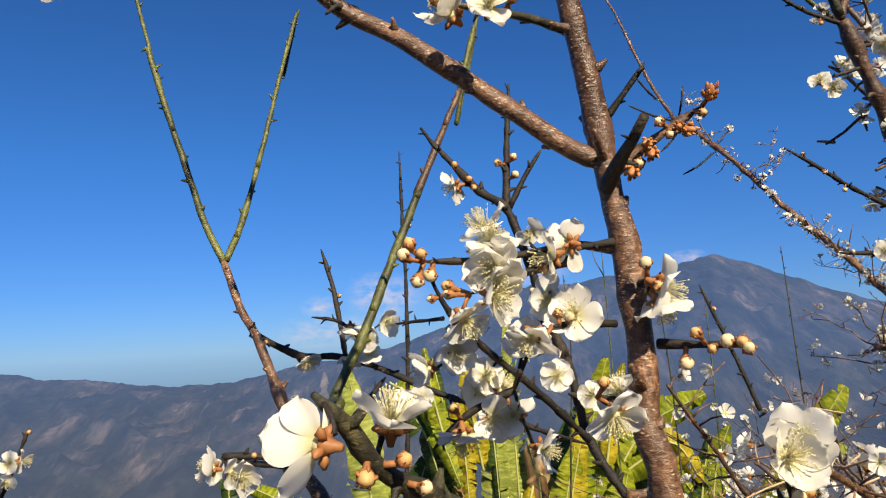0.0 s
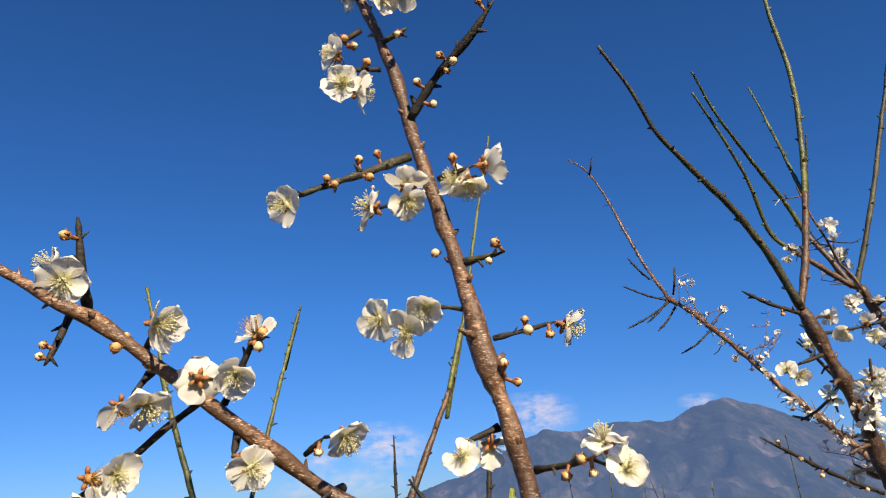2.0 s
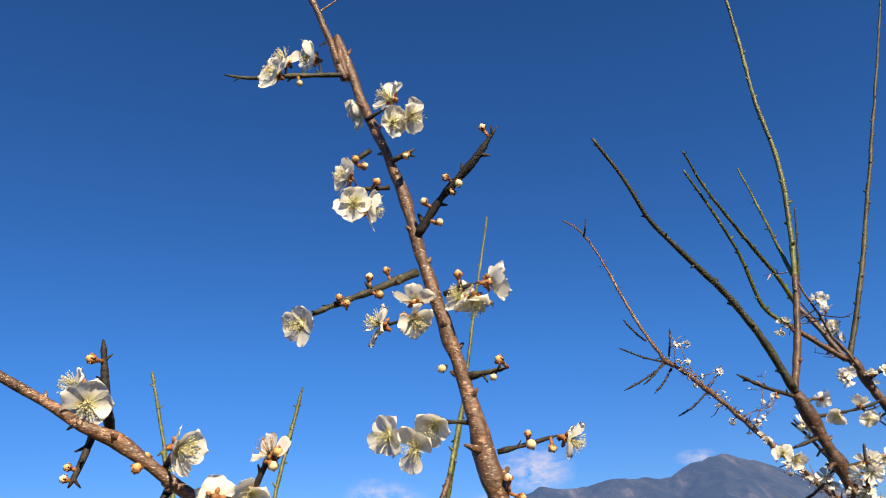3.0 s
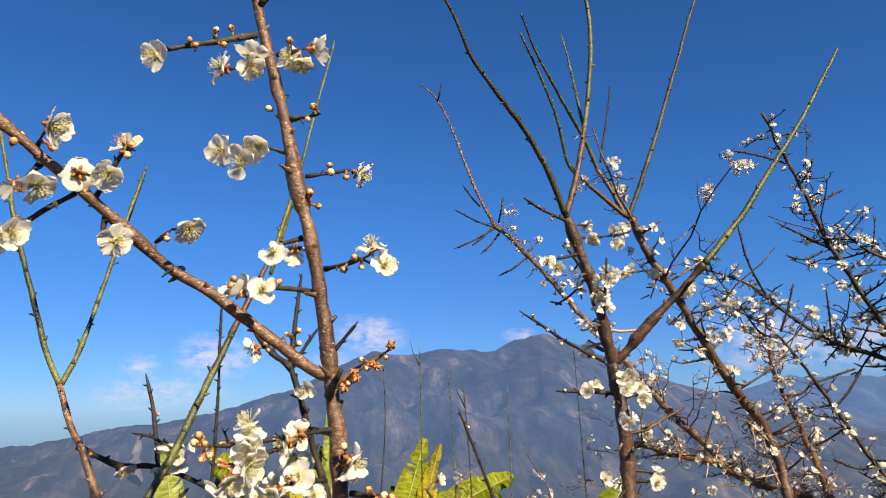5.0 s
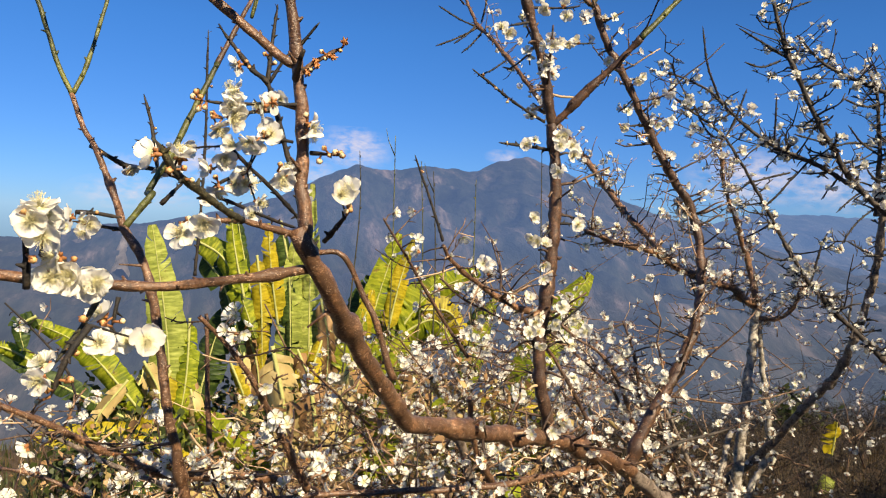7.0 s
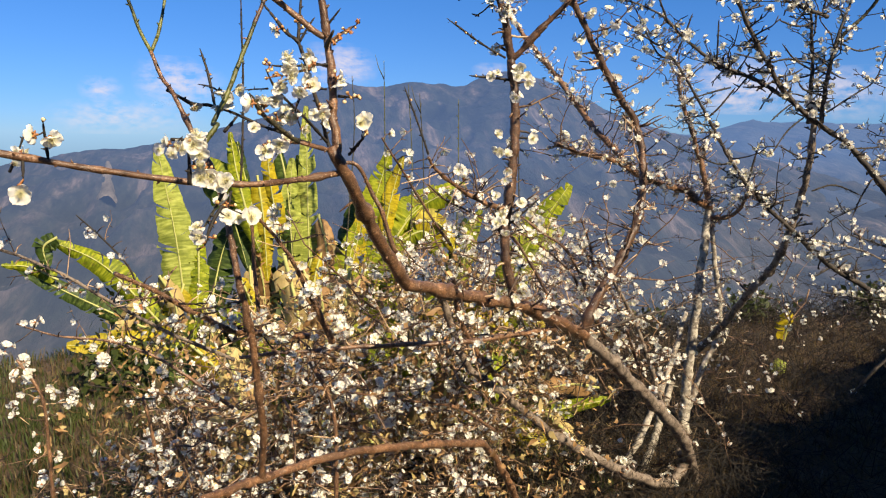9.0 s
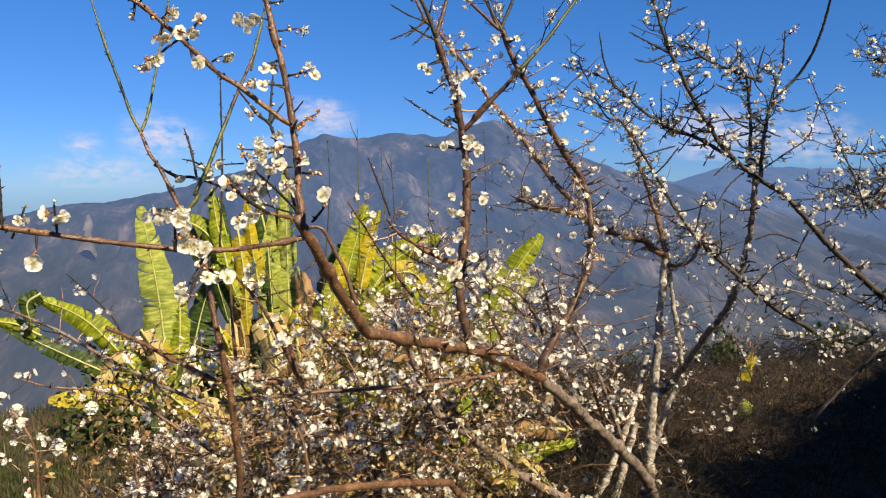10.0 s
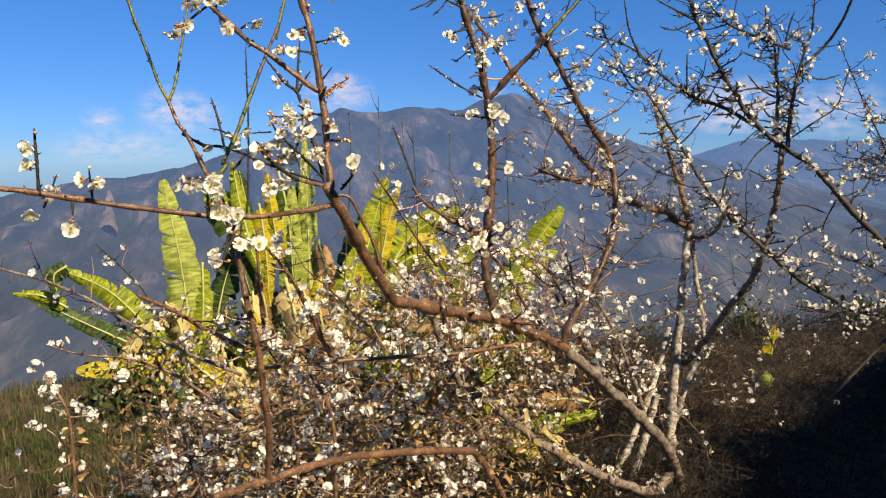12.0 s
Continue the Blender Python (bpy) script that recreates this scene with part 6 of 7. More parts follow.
limb(tree_main, "branch", BARK_GREY, 0.0055, 0.003, [(-0.019, 1.3, 0.934), (-0.154, 1.25, 1.019), (-0.263, 1.2, 1.101), (-0.387, 1.15, 1.204), (-0.489, 1.1, 1.273), (-0.616, 1.05, 1.331)], spurs=12)
limb(tree_main, "branch", TWIG, 0.0035, 0.002, [(-0.27, 1.5, 1.037), (-0.306, 1.5, 1.163), (-0.373, 1.5, 1.252), (-0.44, 1.5, 1.322)], spurs=7)
limb(tree_main, "branch", BARK, 0.0055, 0.003, [(-0.2, 1.1, 0.63), (-0.202, 1.1, 0.725), (-0.214, 1.1, 0.82), (-0.231, 1.1, 0.914)], spurs=14)
limb(tree_main, "branch", BARK, 0.005, 0.003, [(-0.47, 1.2, 0.614), (-0.472, 1.2, 0.774), (-0.481, 1.2, 0.901), (-0.53, 1.2, 0.997)], spurs=14)
limb(tree_main, "branch", BARK, 0.005, 0.002, [(-0.021, 1.2, 0.831), (-0.196, 1.2, 0.974), (-0.308, 1.2, 1.029), (-0.432, 1.2, 1.052), (-0.524, 1.2, 1.088)], spurs=26, lets=3)

# ---- thicket of flowering twigs on the lower limbs ----
def thicket(tree, n, xs, ys, low, tops, seed, flowers, bloom=0.8, reach=(0.14, 0.5)):
    """Twigs that cross each other at all angles on the lower limbs; tops: height of the thicket along x."""
    rng = random.Random(seed)
    for _ in range(n):
        x, y = rng.uniform(*xs), rng.uniform(*ys)
        if x > 0.75 and y < 1.95 and tree is tree_main:
            y = rng.uniform(1.95, 2.6)
        top = float(np.interp(x - 0.5 * (y - 1.4), *tops)) * rng.uniform(0.8, 1.06)
        z0 = low + (top - low) * rng.random() ** 1.25
        if x > 1.05 and z0 < 0.5 and rng.random() < 0.75 and tree is tree_main:
            continue
        d = rand_dir(rng)
        d = Vector((d.x * 1.2 - 0.1, d.y, d.z * 0.6 + 0.28)).normalized()
        ln = rng.uniform(*reach)
        ln = min(ln, max(0.1, (top - z0) / max(0.15, d.z)))
        a = Vector((x, y, z0))
        bend = Vector((rng.uniform(-0.35, 0.35), rng.uniform(-0.3, 0.3), rng.uniform(-0.35, 0.4))) * ln
        path = [a + d * (ln * s) + bend * (s * s) + 0.012 * rand_dir(rng) for s in (0, 0.2, 0.4, 0.6, 0.8, 1.0)]
        r = rng.choice((0.0016, 0.002, 0.0024, 0.003, 0.0042))
        rod(tree, path, r, r * 0.45, 5)
        for _ in range(int(ln * flowers + rng.random())):
            s = rng.uniform(0.1, 1.0)
            k = min(4, int(s * 5))
            at = path[k].lerp(path[k + 1], s * 5 - k)
            fine_spur(tree, at, (path[k + 1] - path[k]).normalized(), rng, rng.uniform(0.015, 0.09), r, bloom)


thicket(tree_main, 960, (-0.34, 1.5), (1.4, 2.6), 0.05, ((-1.0, -0.4, 0.1, 0.5, 1.0, 1.5, 2.0), (0.50, 0.62, 1.10, 1.28, 1.10, 0.88, 0.72)), 21, 15, 0.62)
thicket(tree_main, 60, (-1.5, 0.3), (0.8, 2.4), -0.1, ((-1.8, -0.6, 0.3), (0.50, 0.60, 0.90)), 22, 13, 0.42)
thicket(tree_main, 60, (-1.3, 0.1), (0.7, 1.7), 0.0, ((-1.8, -0.6, 0.3), (0.52, 0.60, 0.8)), 25, 15, 0.58)
thicket(tree_pale, 130, (0.9, 2.9), (2.0, 3.1), 0.1, ((0.0, 0.8, 1.6, 2.4), (1.2, 1.35, 1.30, 1.1)), 23, 12, 0.55)
thicket(tree_edge, 420, (2.7, 6.4), (2.8, 5.6), -0.45, ((0.0, 1.0, 2.0, 4.0), (0.35, 0.32, 0.35, 0.5)), 24, 11, 0.22)


def dry_leaves(n, xs, ys, zs, seed):
    """Curled dead leaves caught among the twigs."""
    rng = random.Random(seed)
    V, F = [], []
    for _ in range(n):
        x, y = rng.uniform(*xs), rng.uniform(*ys)
        p = Vector((x, y, rng.uniform(*zs) + 0.25 * math.exp(-((x - 0.7) / 0.6) ** 2)))
        a = rand_dir(rng)
        b = a.cross(rand_dir(rng)).normalized()
        c = a.cross(b)
        ln, w, curl = 0.006 + 0.032 * rng.random() ** 1.8, rng.uniform(0.002, 0.012), rng.uniform(0.1, 1.3)
        o = len(V)
        for i in range(4):
            s = i / 3
            h = w * math.sin(math.pi * (0.12 + 0.8 * s))
            m = p + a * (ln * s) + c * (curl * ln * s * s)
            V += [tuple(m - b * h * rng.uniform(0.3, 1.3) + c * h * rng.uniform(-0.6, 1.2)), tuple(m + c * rng.uniform(-0.002, 0.002)), tuple(m + b * h * rng.uniform(0.3, 1.3) + c * h * rng.uniform(-0.6, 1.2))]
        for i in range(3):
            k = o + 3 * i
            F += [(k, k + 1, k + 4, k + 3), (k + 1, k + 2, k + 5, k + 4)]
    tagged(piece("dry_leaves", mesh_of("dry_leaves", V, F, [LEAF_DRY, LEAF_STRAW], [int(i // 6 % 3 == 0) for i in range(len(F))]), tree_main, "curled dry brown leaves caught among the twigs"), kind="stuff")


dry_leaves(6000, (-0.55, 1.25), (1.3, 2.6), (-0.15, 0.85), 71)

for t in (tree_main, tree_pale, tree_dark, tree_edge):
    finish_tree(t)


# ---- banana plants below the terrace edge ----
def banana_leaf(parent, mat, base, mid, tip, width, seed, droop=0.35, face=(0, -1, 0.25)):
    """A long leaf on a curved rib; each half of the blade is torn into flaps that hang at their own angles."""
    rng = random.Random(seed)
    path = smooth_path([base, mid, tip], 0.016)
    n = len(path)
    V, F, B = [], [], []
    long = sum((p - q).length for p, q in zip(path, path[1:]))
    face = Vector(face).normalized()

    def at(s):
        f = max(0.0, min(n - 1.001, s * (n - 1)))
        k = int(f)
        p = path[k].lerp(path[k + 1], f - k)
        return p, (path[k + 1] - path[k]).normalized()

    for sg in (-1, 1):
        s0, hang = 0.04, droop * rng.uniform(0.3, 1.5)
        while s0 < 0.99:
            s1 = min(1.0, s0 + rng.choice((0.03, 0.05, 0.08, 0.14, 0.22, 0.3)))
            if s1 > 0.94:
                s1 = 1.0
            gap = rng.choice((0.001, 0.002, 0.004, 0.01, 0.022))
            own = hang + rng.uniform(-0.3, 0.6)
            rows, o = max(3, int((s1 - s0) * n / 2)), len(V)
            for i in range(rows + 1):
                w = i / rows
                for k in range(6):
                    u = k / 5
                    s = s0 + (s1 - s0) * w + (0.5 - w) * gap * u * 2 + 0.04 * u
                    p, d = at(min(1.0, s))
                    across = d.cross(face).normalized()
                    nor = across.cross(d).normalized()
                    half = width * 0.5 * math.sin(math.pi * min(0.985, 0.09 + 0.89 * min(1.0, s) ** 0.8)) ** 0.6
                    half *= 1 + 0.16 * noise.noise((s * 16, seed, sg)) + 0.07 * noise.noise((s * 70, seed, sg))
                    q = p + across * (sg * half * math.sin(u * 1.2) / 0.932 * math.cos(own * 0.8)) - nor * (half * math.sin(own) * u ** 1.3)
                    q += nor * (0.014 * noise.noise((s * 30, u * 4, seed + sg)) + 0.0035 * math.sin(s * n * 2.0 + 3 * u))
                    V.append(tuple(q))
                    B += [(s * long + 0.12 * u * half) * 55.0 + seed * 9.1, sg * (1 + 1.2 * u), seed]
            for i in range(rows):
                for k in range(5):
                    a, b = o + i * 6 + k, o + (i + 1) * 6 + k
                    F.append((a, b, b + 1, a + 1))
            s0 = s1
    blade = mesh_of("leaf", V, F, [mat])
    blade.attributes.new("blade", "FLOAT_VECTOR", "POINT").data.foreach_set("vector", B)
    leaf = piece("leaf", blade, parent)
    V, F = [], []
    sweep(V, F, path, [0.010 * (1 - 0.8 * i / (n - 1)) for i in range(n)], 6)
    piece("midrib", mesh_of("midrib", V, F, [RIB]), leaf)


def banana_plant(base, height, label, leaves, dry=0):
    ob = tagged(new("banana_plant"), label, "banana plant", group="banana plants")
    ob.location = base
    b = Vector(base)
    V, F = [], []
    path = smooth_path([b - Vector((0, 0, 0.15)), b + Vector((0.02, 0, height * 0.5)), b + Vector((0.05, 0, height))], 0.08)
    sweep(V, F, path, [0.075 * (1 - 0.45 * i / (len(path) - 1)) * (1 + 0.08 * noise.noise(p * 9)) for i, p in enumerate(path)], 12)
    piece("stem", mesh_of("stem", V, F, [LEAF_PALE]), ob, "pale green banana stem with old leaf sheaths")
    for k, (mat, a, m, t, w, *sag) in enumerate(leaves):
        banana_leaf(ob, mat, a, m, t, w, 7 * k + int(abs(base[0]) * 10), *sag)
    rng = random.Random(int(base[0] * 100) + 7)
    for k in range(dry):
        a = b + Vector((rng.uniform(-0.45, 0.45), rng.uniform(-0.35, 0.1), height * rng.uniform(0.75, 1.2) + 0.1))
        a.z = min(a.z, 0.55 + 0.3 * rng.random())
        out = Vector((rng.uniform(-0.25, 0.25), rng.uniform(-0.2, 0.05), 0))
        drop = rng.uniform(0.5, 0.95)
        banana_leaf(ob, rng.choice((LEAF_DRY, LEAF_STRAW, LEAF_STRAW, LEAF_YELLOW)), a, a + out - Vector((0, 0, drop * 0.4)), a + out * 1.2 - Vector((0, 0, drop)), rng.uniform(0.10, 0.22), 300 + k + int(abs(base[0]) * 37), 0.8)


banana_plant((-0.35, 5.1, -0.5), 0.8, "banana plant with tall pale yellow-green torn leaves", [
    (LEAF_PALE, (-0.43, 5.0, -0.05), (-0.49, 5.0, 0.72), (-0.60, 5.0, 1.44), 0.28, 0.15),
    (LEAF, (-0.34, 5.02, 0.80), (-0.35, 4.97, 0.38), (-0.41, 4.95, -0.05), 0.15, 0.5),
    (LEAF, (-0.62, 4.95, 0.15), (-0.976, 4.9, 0.60), (-1.30, 4.85, 0.80), 0.21, 0.55),
    # these two dark blades stand in for shaded leaf undersides
    (LEAF_DARK_SHADED, (-1.26, 4.83, 0.83), (-1.35, 4.83, 0.76), (-1.33, 4.83, 0.62), 0.15, 0.5),
    (LEAF_DARK_SHADED, (-0.72, 5.0, 0.10), (-1.2, 5.0, 0.37), (-1.58, 5.0, 0.60), 0.15, 0.5),
    (LEAF, (-1.30, 4.97, 0.50), (-1.48, 4.97, 0.60), (-1.66, 4.97, 0.62), 0.13, 0.6),
    (LEAF_YELLOW, (-0.45, 4.5, 0.09), (-0.82, 4.48, 0.13), (-1.16, 4.46, 0.15), 0.21, 0.1),
    (LEAF, (-0.38, 4.52, 0.06), (-0.65, 4.5, 0.03), (-0.95, 4.48, -0.03), 0.17, 0.2),
    (LEAF, (-0.34, 5.15, 1.35), (-0.10, 5.05, 1.18), (0.11, 5.0, 0.66), 0.20, 0.6),
    # dark blade for the shaded underside of the hanging leaf
    (LEAF_DARK_SHADED, (-0.30, 5.22, 1.25), (-0.12, 5.15, 1.0), (0.02, 5.1, 0.5), 0.22, 0.7),
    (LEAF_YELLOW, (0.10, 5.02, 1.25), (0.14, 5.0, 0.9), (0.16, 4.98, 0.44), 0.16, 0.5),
    (LEAF_DARK_SHADED, (-0.30, 5.25, 0.1), (-0.20, 5.3, 0.55), (-0.10, 5.3, 0.85), 0.28, 0.5),
], 8)
banana_plant((0.42, 5.25, -0.6), 1.3, "banana plant with upright stems and hanging dry leaves", [
    (LEAF_PALE, (0.34, 5.1, 0.10), (0.34, 5.1, 0.85), (0.365, 5.1, 1.38), 0.20, 0.1),
    (LEAF_PALE, (0.50, 5.15, 0.10), (0.485, 5.15, 1.0), (0.48, 5.15, 1.78), 0.17, 0.1),
    # dark blade put where only a shaded gap parts the stems
    (LEAF_DARK_SHADED, (0.42, 5.2, 0.2), (0.425, 5.2, 0.85), (0.42, 5.2, 1.40), 0.18, 0.3),
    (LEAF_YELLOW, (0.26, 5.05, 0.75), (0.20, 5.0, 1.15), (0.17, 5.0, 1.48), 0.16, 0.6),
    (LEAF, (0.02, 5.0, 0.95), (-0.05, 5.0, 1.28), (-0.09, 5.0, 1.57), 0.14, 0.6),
    (LEAF_DARK_SHADED, (0.06, 5.05, 1.0), (0.0, 5.05, 1.28), (-0.04, 5.05, 1.50), 0.14, 0.6),
    (LEAF_DARK_SHADED, (0.26, 5.15, 1.50), (0.33, 5.1, 1.1), (0.36, 5.0, 0.35), 0.16, 0.8),
    (LEAF_DARK_SHADED, (0.1, 5.3, 0.2), (0.12, 5.3, 0.7), (0.2, 5.3, 1.05), 0.28, 0.5),
    (LEAF_DRY, (0.56, 5.05, 0.95), (0.62, 5.0, 0.6), (0.60, 5.0, 0.0), 0.18, 0.8),
    (LEAF_YELLOW, (0.50, 5.05, 0.6), (0.46, 5.0, 0.35), (0.45, 5.0, -0.1), 0.15, 0.8),
], 10)
banana_plant((1.05, 5.2, -0.7), 1.0, "banana plant with broad sunlit yellow-green leaves", [
    (LEAF, (0.86, 5.1, 0.45), (1.00, 5.1, 1.00), (1.13, 5.08, 1.44), 0.25, 0.15),
    (LEAF_YELLOW, (1.06, 5.05, 0.70), (1.14, 5.05, 1.08), (1.23, 5.04, 1.40), 0.15, 0.5),
    (LEAF_YELLOW, (0.76, 5.0, 0.30), (0.85, 5.0, 0.70), (0.93, 5.0, 1.02), 0.18, 0.3),
    (LEAF, (0.68, 5.0, 0.15), (0.77, 5.0, 0.50), (0.86, 5.0, 0.88), 0.24, 0.4),
    (LEAF, (1.10, 5.1, 0.62), (1.38, 5.1, 0.98), (1.76, 5.05, 1.17), 0.34, 0.45),
    (LEAF, (0.98, 5.15, 0.32), (1.18, 5.12, 0.75), (1.46, 5.1, 1.12), 0.38, 0.25),
    (LEAF, (1.12, 5.03, 0.66), (1.40, 5.0, 0.80), (1.60, 5.0, 0.56), 0.30, 0.6),
    (LEAF_YELLOW, (1.30, 5.0, 0.88), (1.52, 4.98, 0.86), (1.66, 4.97, 0.62), 0.22, 0.7),
    (LEAF, (1.0, 5.05, 0.2), (1.12, 5.0, 0.45), (1.20, 5.0, 0.72), 0.26, 0.3),
    (LEAF_DARK_SHADED, (1.1, 5.3, 0.3), (1.32, 5.3, 0.65), (1.50, 5.3, 0.92), 0.34, 0.5),
    (LEAF_DARK_SHADED, (0.75, 5.3, 0.2), (0.85, 5.3, 0.7), (0.95, 5.3, 1.1), 0.30, 0.5),
    (LEAF_DRY, (0.9, 5.0, 0.5), (0.8, 4.9, 0.2), (0.78, 4.9, -0.3), 0.25, 0.7),
    (LEAF_DRY, (1.2, 5.0, 0.5), (1.35, 4.9, 0.15), (1.4, 4.9, -0.3), 0.25, 0.7),
], 14)
banana_plant((1.95, 5.3, -0.8), 0.8, "banana plant with a folded green leaf and dry leaves", [
    (LEAF, (1.69, 5.0, 0.28), (1.77, 5.0, 0.70), (1.88, 5.0, 0.97), 0.20, 0.1),
    # dark blade for the shaded back half of the folded leaf
    (LEAF_DARK_SHADED, (1.64, 5.03, 0.35), (1.70, 5.03, 0.68), (1.76, 5.03, 0.90), 0.15, 0.4),
    (LEAF, (2.08, 5.0, 0.15), (2.32, 5.0, 0.70), (2.66, 5.0, 1.18), 0.33, 0.3),
    (LEAF_PALE, (2.16, 5.05, 0.25), (2.42, 5.03, 0.62), (2.62, 5.0, 0.80), 0.24, 0.5),
    (LEAF, (2.02, 5.1, 0.0), (2.12, 5.1, 0.3), (2.26, 5.1, 0.55), 0.26, 0.5),
    (LEAF_DRY, (1.9, 5.1, 0.2), (1.7, 5.0, 0.0), (1.65, 5.0, -0.4), 0.25, 0.7),
    (LEAF_YELLOW, (2.0, 5.1, 0.0), (2.3, 5.0, 0.05), (2.5, 4.9, -0.15), 0.22, 0.5),
], 12)


banana_plant((1.15, 3.0, -0.25), 0.30, "low banana plant behind the twigs with green and yellow leaves", [
    (LEAF_YELLOW, (1.12, 2.95, 0.25), (1.18, 2.9, 0.60), (1.22, 2.9, 0.80), 0.18),
    (LEAF_YELLOW, (1.12, 2.90, 0.25), (0.98, 2.3, 0.68), (0.90, 2.02, 0.90), 0.14, 0.3),
    (LEAF, (1.18, 2.90, 0.20), (1.06, 2.3, 0.64), (0.99, 1.98, 0.48), 0.15, 0.4),
    (LEAF, (1.00, 2.90, 0.22), (0.66, 2.4, 0.62), (0.48, 2.02, 0.68), 0.15, 0.4),
    (LEAF_DARK_SHADED, (1.22, 2.85, 0.10), (1.23, 2.7, 0.40), (1.30, 2.7, 0.56), 0.20),
    (LEAF, (1.25, 2.9, 0.02), (1.65, 2.7, 0.14), (1.90, 2.7, 0.17), 0.13),
    (LEAF, (1.13, 2.9, 0.05), (1.17, 2.8, 0.25), (1.10, 2.8, 0.45), 0.17),
    (LEAF, (0.95, 2.9, 0.15), (0.60, 2.6, 0.52), (0.48, 2.6, 0.68), 0.21),
    (LEAF, (1.05, 3.0, 0.15), (0.92, 3.0, 0.45), (1.02, 3.0, 0.72), 0.25),
    (LEAF_YELLOW, (1.45, 3.05, 0.25), (1.32, 3.0, 0.49), (1.08, 3.0, 0.58), 0.22),
    (LEAF, (1.15, 3.1, 0.2), (1.45, 3.05, 0.45), (1.50, 3.0, 0.62), 0.22),
    (LEAF_DRY, (1.85, 2.75, 0.22), (1.65, 2.7, 0.27), (1.45, 2.7, 0.24), 0.14),
    (LEAF_DRY, (0.60, 2.4, 0.45), (0.48, 2.2, 0.20), (0.43, 2.2, -0.05), 0.20),
], 16)
banana_plant((0.25, 3.1, -0.2), 0.35, "low banana plant with straw-coloured dry leaves in the thicket", [
    (LEAF, (0.25, 3.0, 0.15), (0.05, 2.8, 0.55), (-0.10, 2.7, 0.75), 0.22),
    (LEAF_YELLOW, (0.28, 3.0, 0.2), (0.40, 2.9, 0.55), (0.45, 2.8, 0.78), 0.20),
    (LEAF_DARK_SHADED, (0.2, 3.0, 0.1), (-0.15, 2.9, 0.35), (-0.35, 2.8, 0.42), 0.21),
    (LEAF_STRAW, (0.35, 2.9, 0.4), (0.42, 2.7, 0.1), (0.40, 2.6, -0.1), 0.20),
    (LEAF_YELLOW, (0.75, 2.75, 0.25), (0.86, 2.7, 0.52), (0.90, 2.65, 0.74), 0.20, 0.3),
    (LEAF, (0.55, 2.7, 0.30), (0.62, 2.65, 0.62), (0.66, 2.6, 0.92), 0.18, 0.3),
    (LEAF, (0.35, 2.75, 0.45), (0.52, 2.7, 0.72), (0.62, 2.65, 0.78), 0.22, 0.5),
    (LEAF, (0.85, 2.7, 0.30), (1.02, 2.65, 0.42), (1.16, 2.6, 0.40), 0.20, 0.5),
    (LEAF_STRAW, (0.18, 2.65, 1.02), (0.24, 2.6, 0.70), (0.22, 2.55, 0.30), 0.18, 0.7),
    (LEAF_STRAW, (0.48, 2.6, 0.95), (0.44, 2.55, 0.66), (0.47, 2.5, 0.32), 0.17, 0.7),
    (LEAF_DRY, (0.33, 2.6, 0.90), (0.36, 2.55, 0.60), (0.31, 2.5, 0.25), 0.16, 0.8),
    (LEAF_DRY, (0.66, 2.55, 0.62), (0.62, 2.5, 0.36), (0.66, 2.45, 0.05), 0.18, 0.8),
    (LEAF_STRAW, (0.95, 2.6, 0.30), (1.0, 2.55, 0.1), (0.96, 2.5, -0.12), 0.18, 0.8),
    (LEAF_YELLOW, (-0.28, 2.75, 0.62), (-0.12, 2.7, 0.45), (-0.05, 2.65, 0.22), 0.15, 0.6),
    (LEAF_STRAW, (0.30, 2.1, 0.42), (0.36, 2.05, 0.15), (0.33, 2.0, -0.12), 0.15, 0.8),
    (LEAF_STRAW, (0.48, 2.15, 0.50), (0.50, 2.1, 0.25), (0.46, 2.05, -0.10), 0.13, 0.8),
    (LEAF_DRY, (0.12, 2.1, 0.52), (0.17, 2.05, 0.28), (0.15, 2.0, -0.08), 0.14, 0.8),
    (LEAF_STRAW, (-0.08, 2.3, 0.72), (-0.02, 2.2, 0.46), (-0.06, 2.15, 0.12), 0.16, 0.8),
    (LEAF_STRAW, (0.68, 2.2, 0.72), (0.72, 2.15, 0.48), (0.66, 2.1, 0.20), 0.14, 0.8),
    (LEAF_DRY, (0.90, 2.35, 0.52), (0.84, 2.3, 0.28), (0.88, 2.25, 0.02), 0.15, 0.8),
], 26)


# ---- thin saplings behind the plum trees ----
def sapling(x, y, z0, z1, lean, fork, seed):
    rng = random.Random(seed)
    base = Vector((x - lean * 1.2, y, ground_z(x, y) - 0.02))
    ob = tagged(new("sapling"), "thin bare green sapling shoot among the plum trees", "sapling", group="bare saplings")
    ob.location = base
    V, F = [], []
    wob = 0.03 * rand_dir(rng)
    path = smooth_path([base, Vector((x - lean * 0.6, y, (z0 + base.z) / 2)) + wob, Vector((x - lean * 0.2, y, z0)) - wob * 0.5, Vector((x, y, z1))], 0.03)
    n = len(path)
    sweep(V, F, path, [0.007 * (1 - 0.75 * i / (n - 1)) for i in range(n)], 6)
    for i in range(n // 3, n - 1, 2):
        d = rand_dir(rng)
        sweep(V, F, [path[i], path[i] + d * 0.012 + Vector((0, 0, 0.006))], [0.003, 0.001], 4)
    if fork:
        p = path[-4]
        sweep(V, F, [p, p + Vector((-0.03, 0, 0.06)), p + Vector((-0.045, 0, 0.12))], [0.003, 0.002, 0.001], 5)
    piece("stem", mesh_of("stem", V, F, [rng.choice((SHOOT, SHOOT_DARK))]), ob)


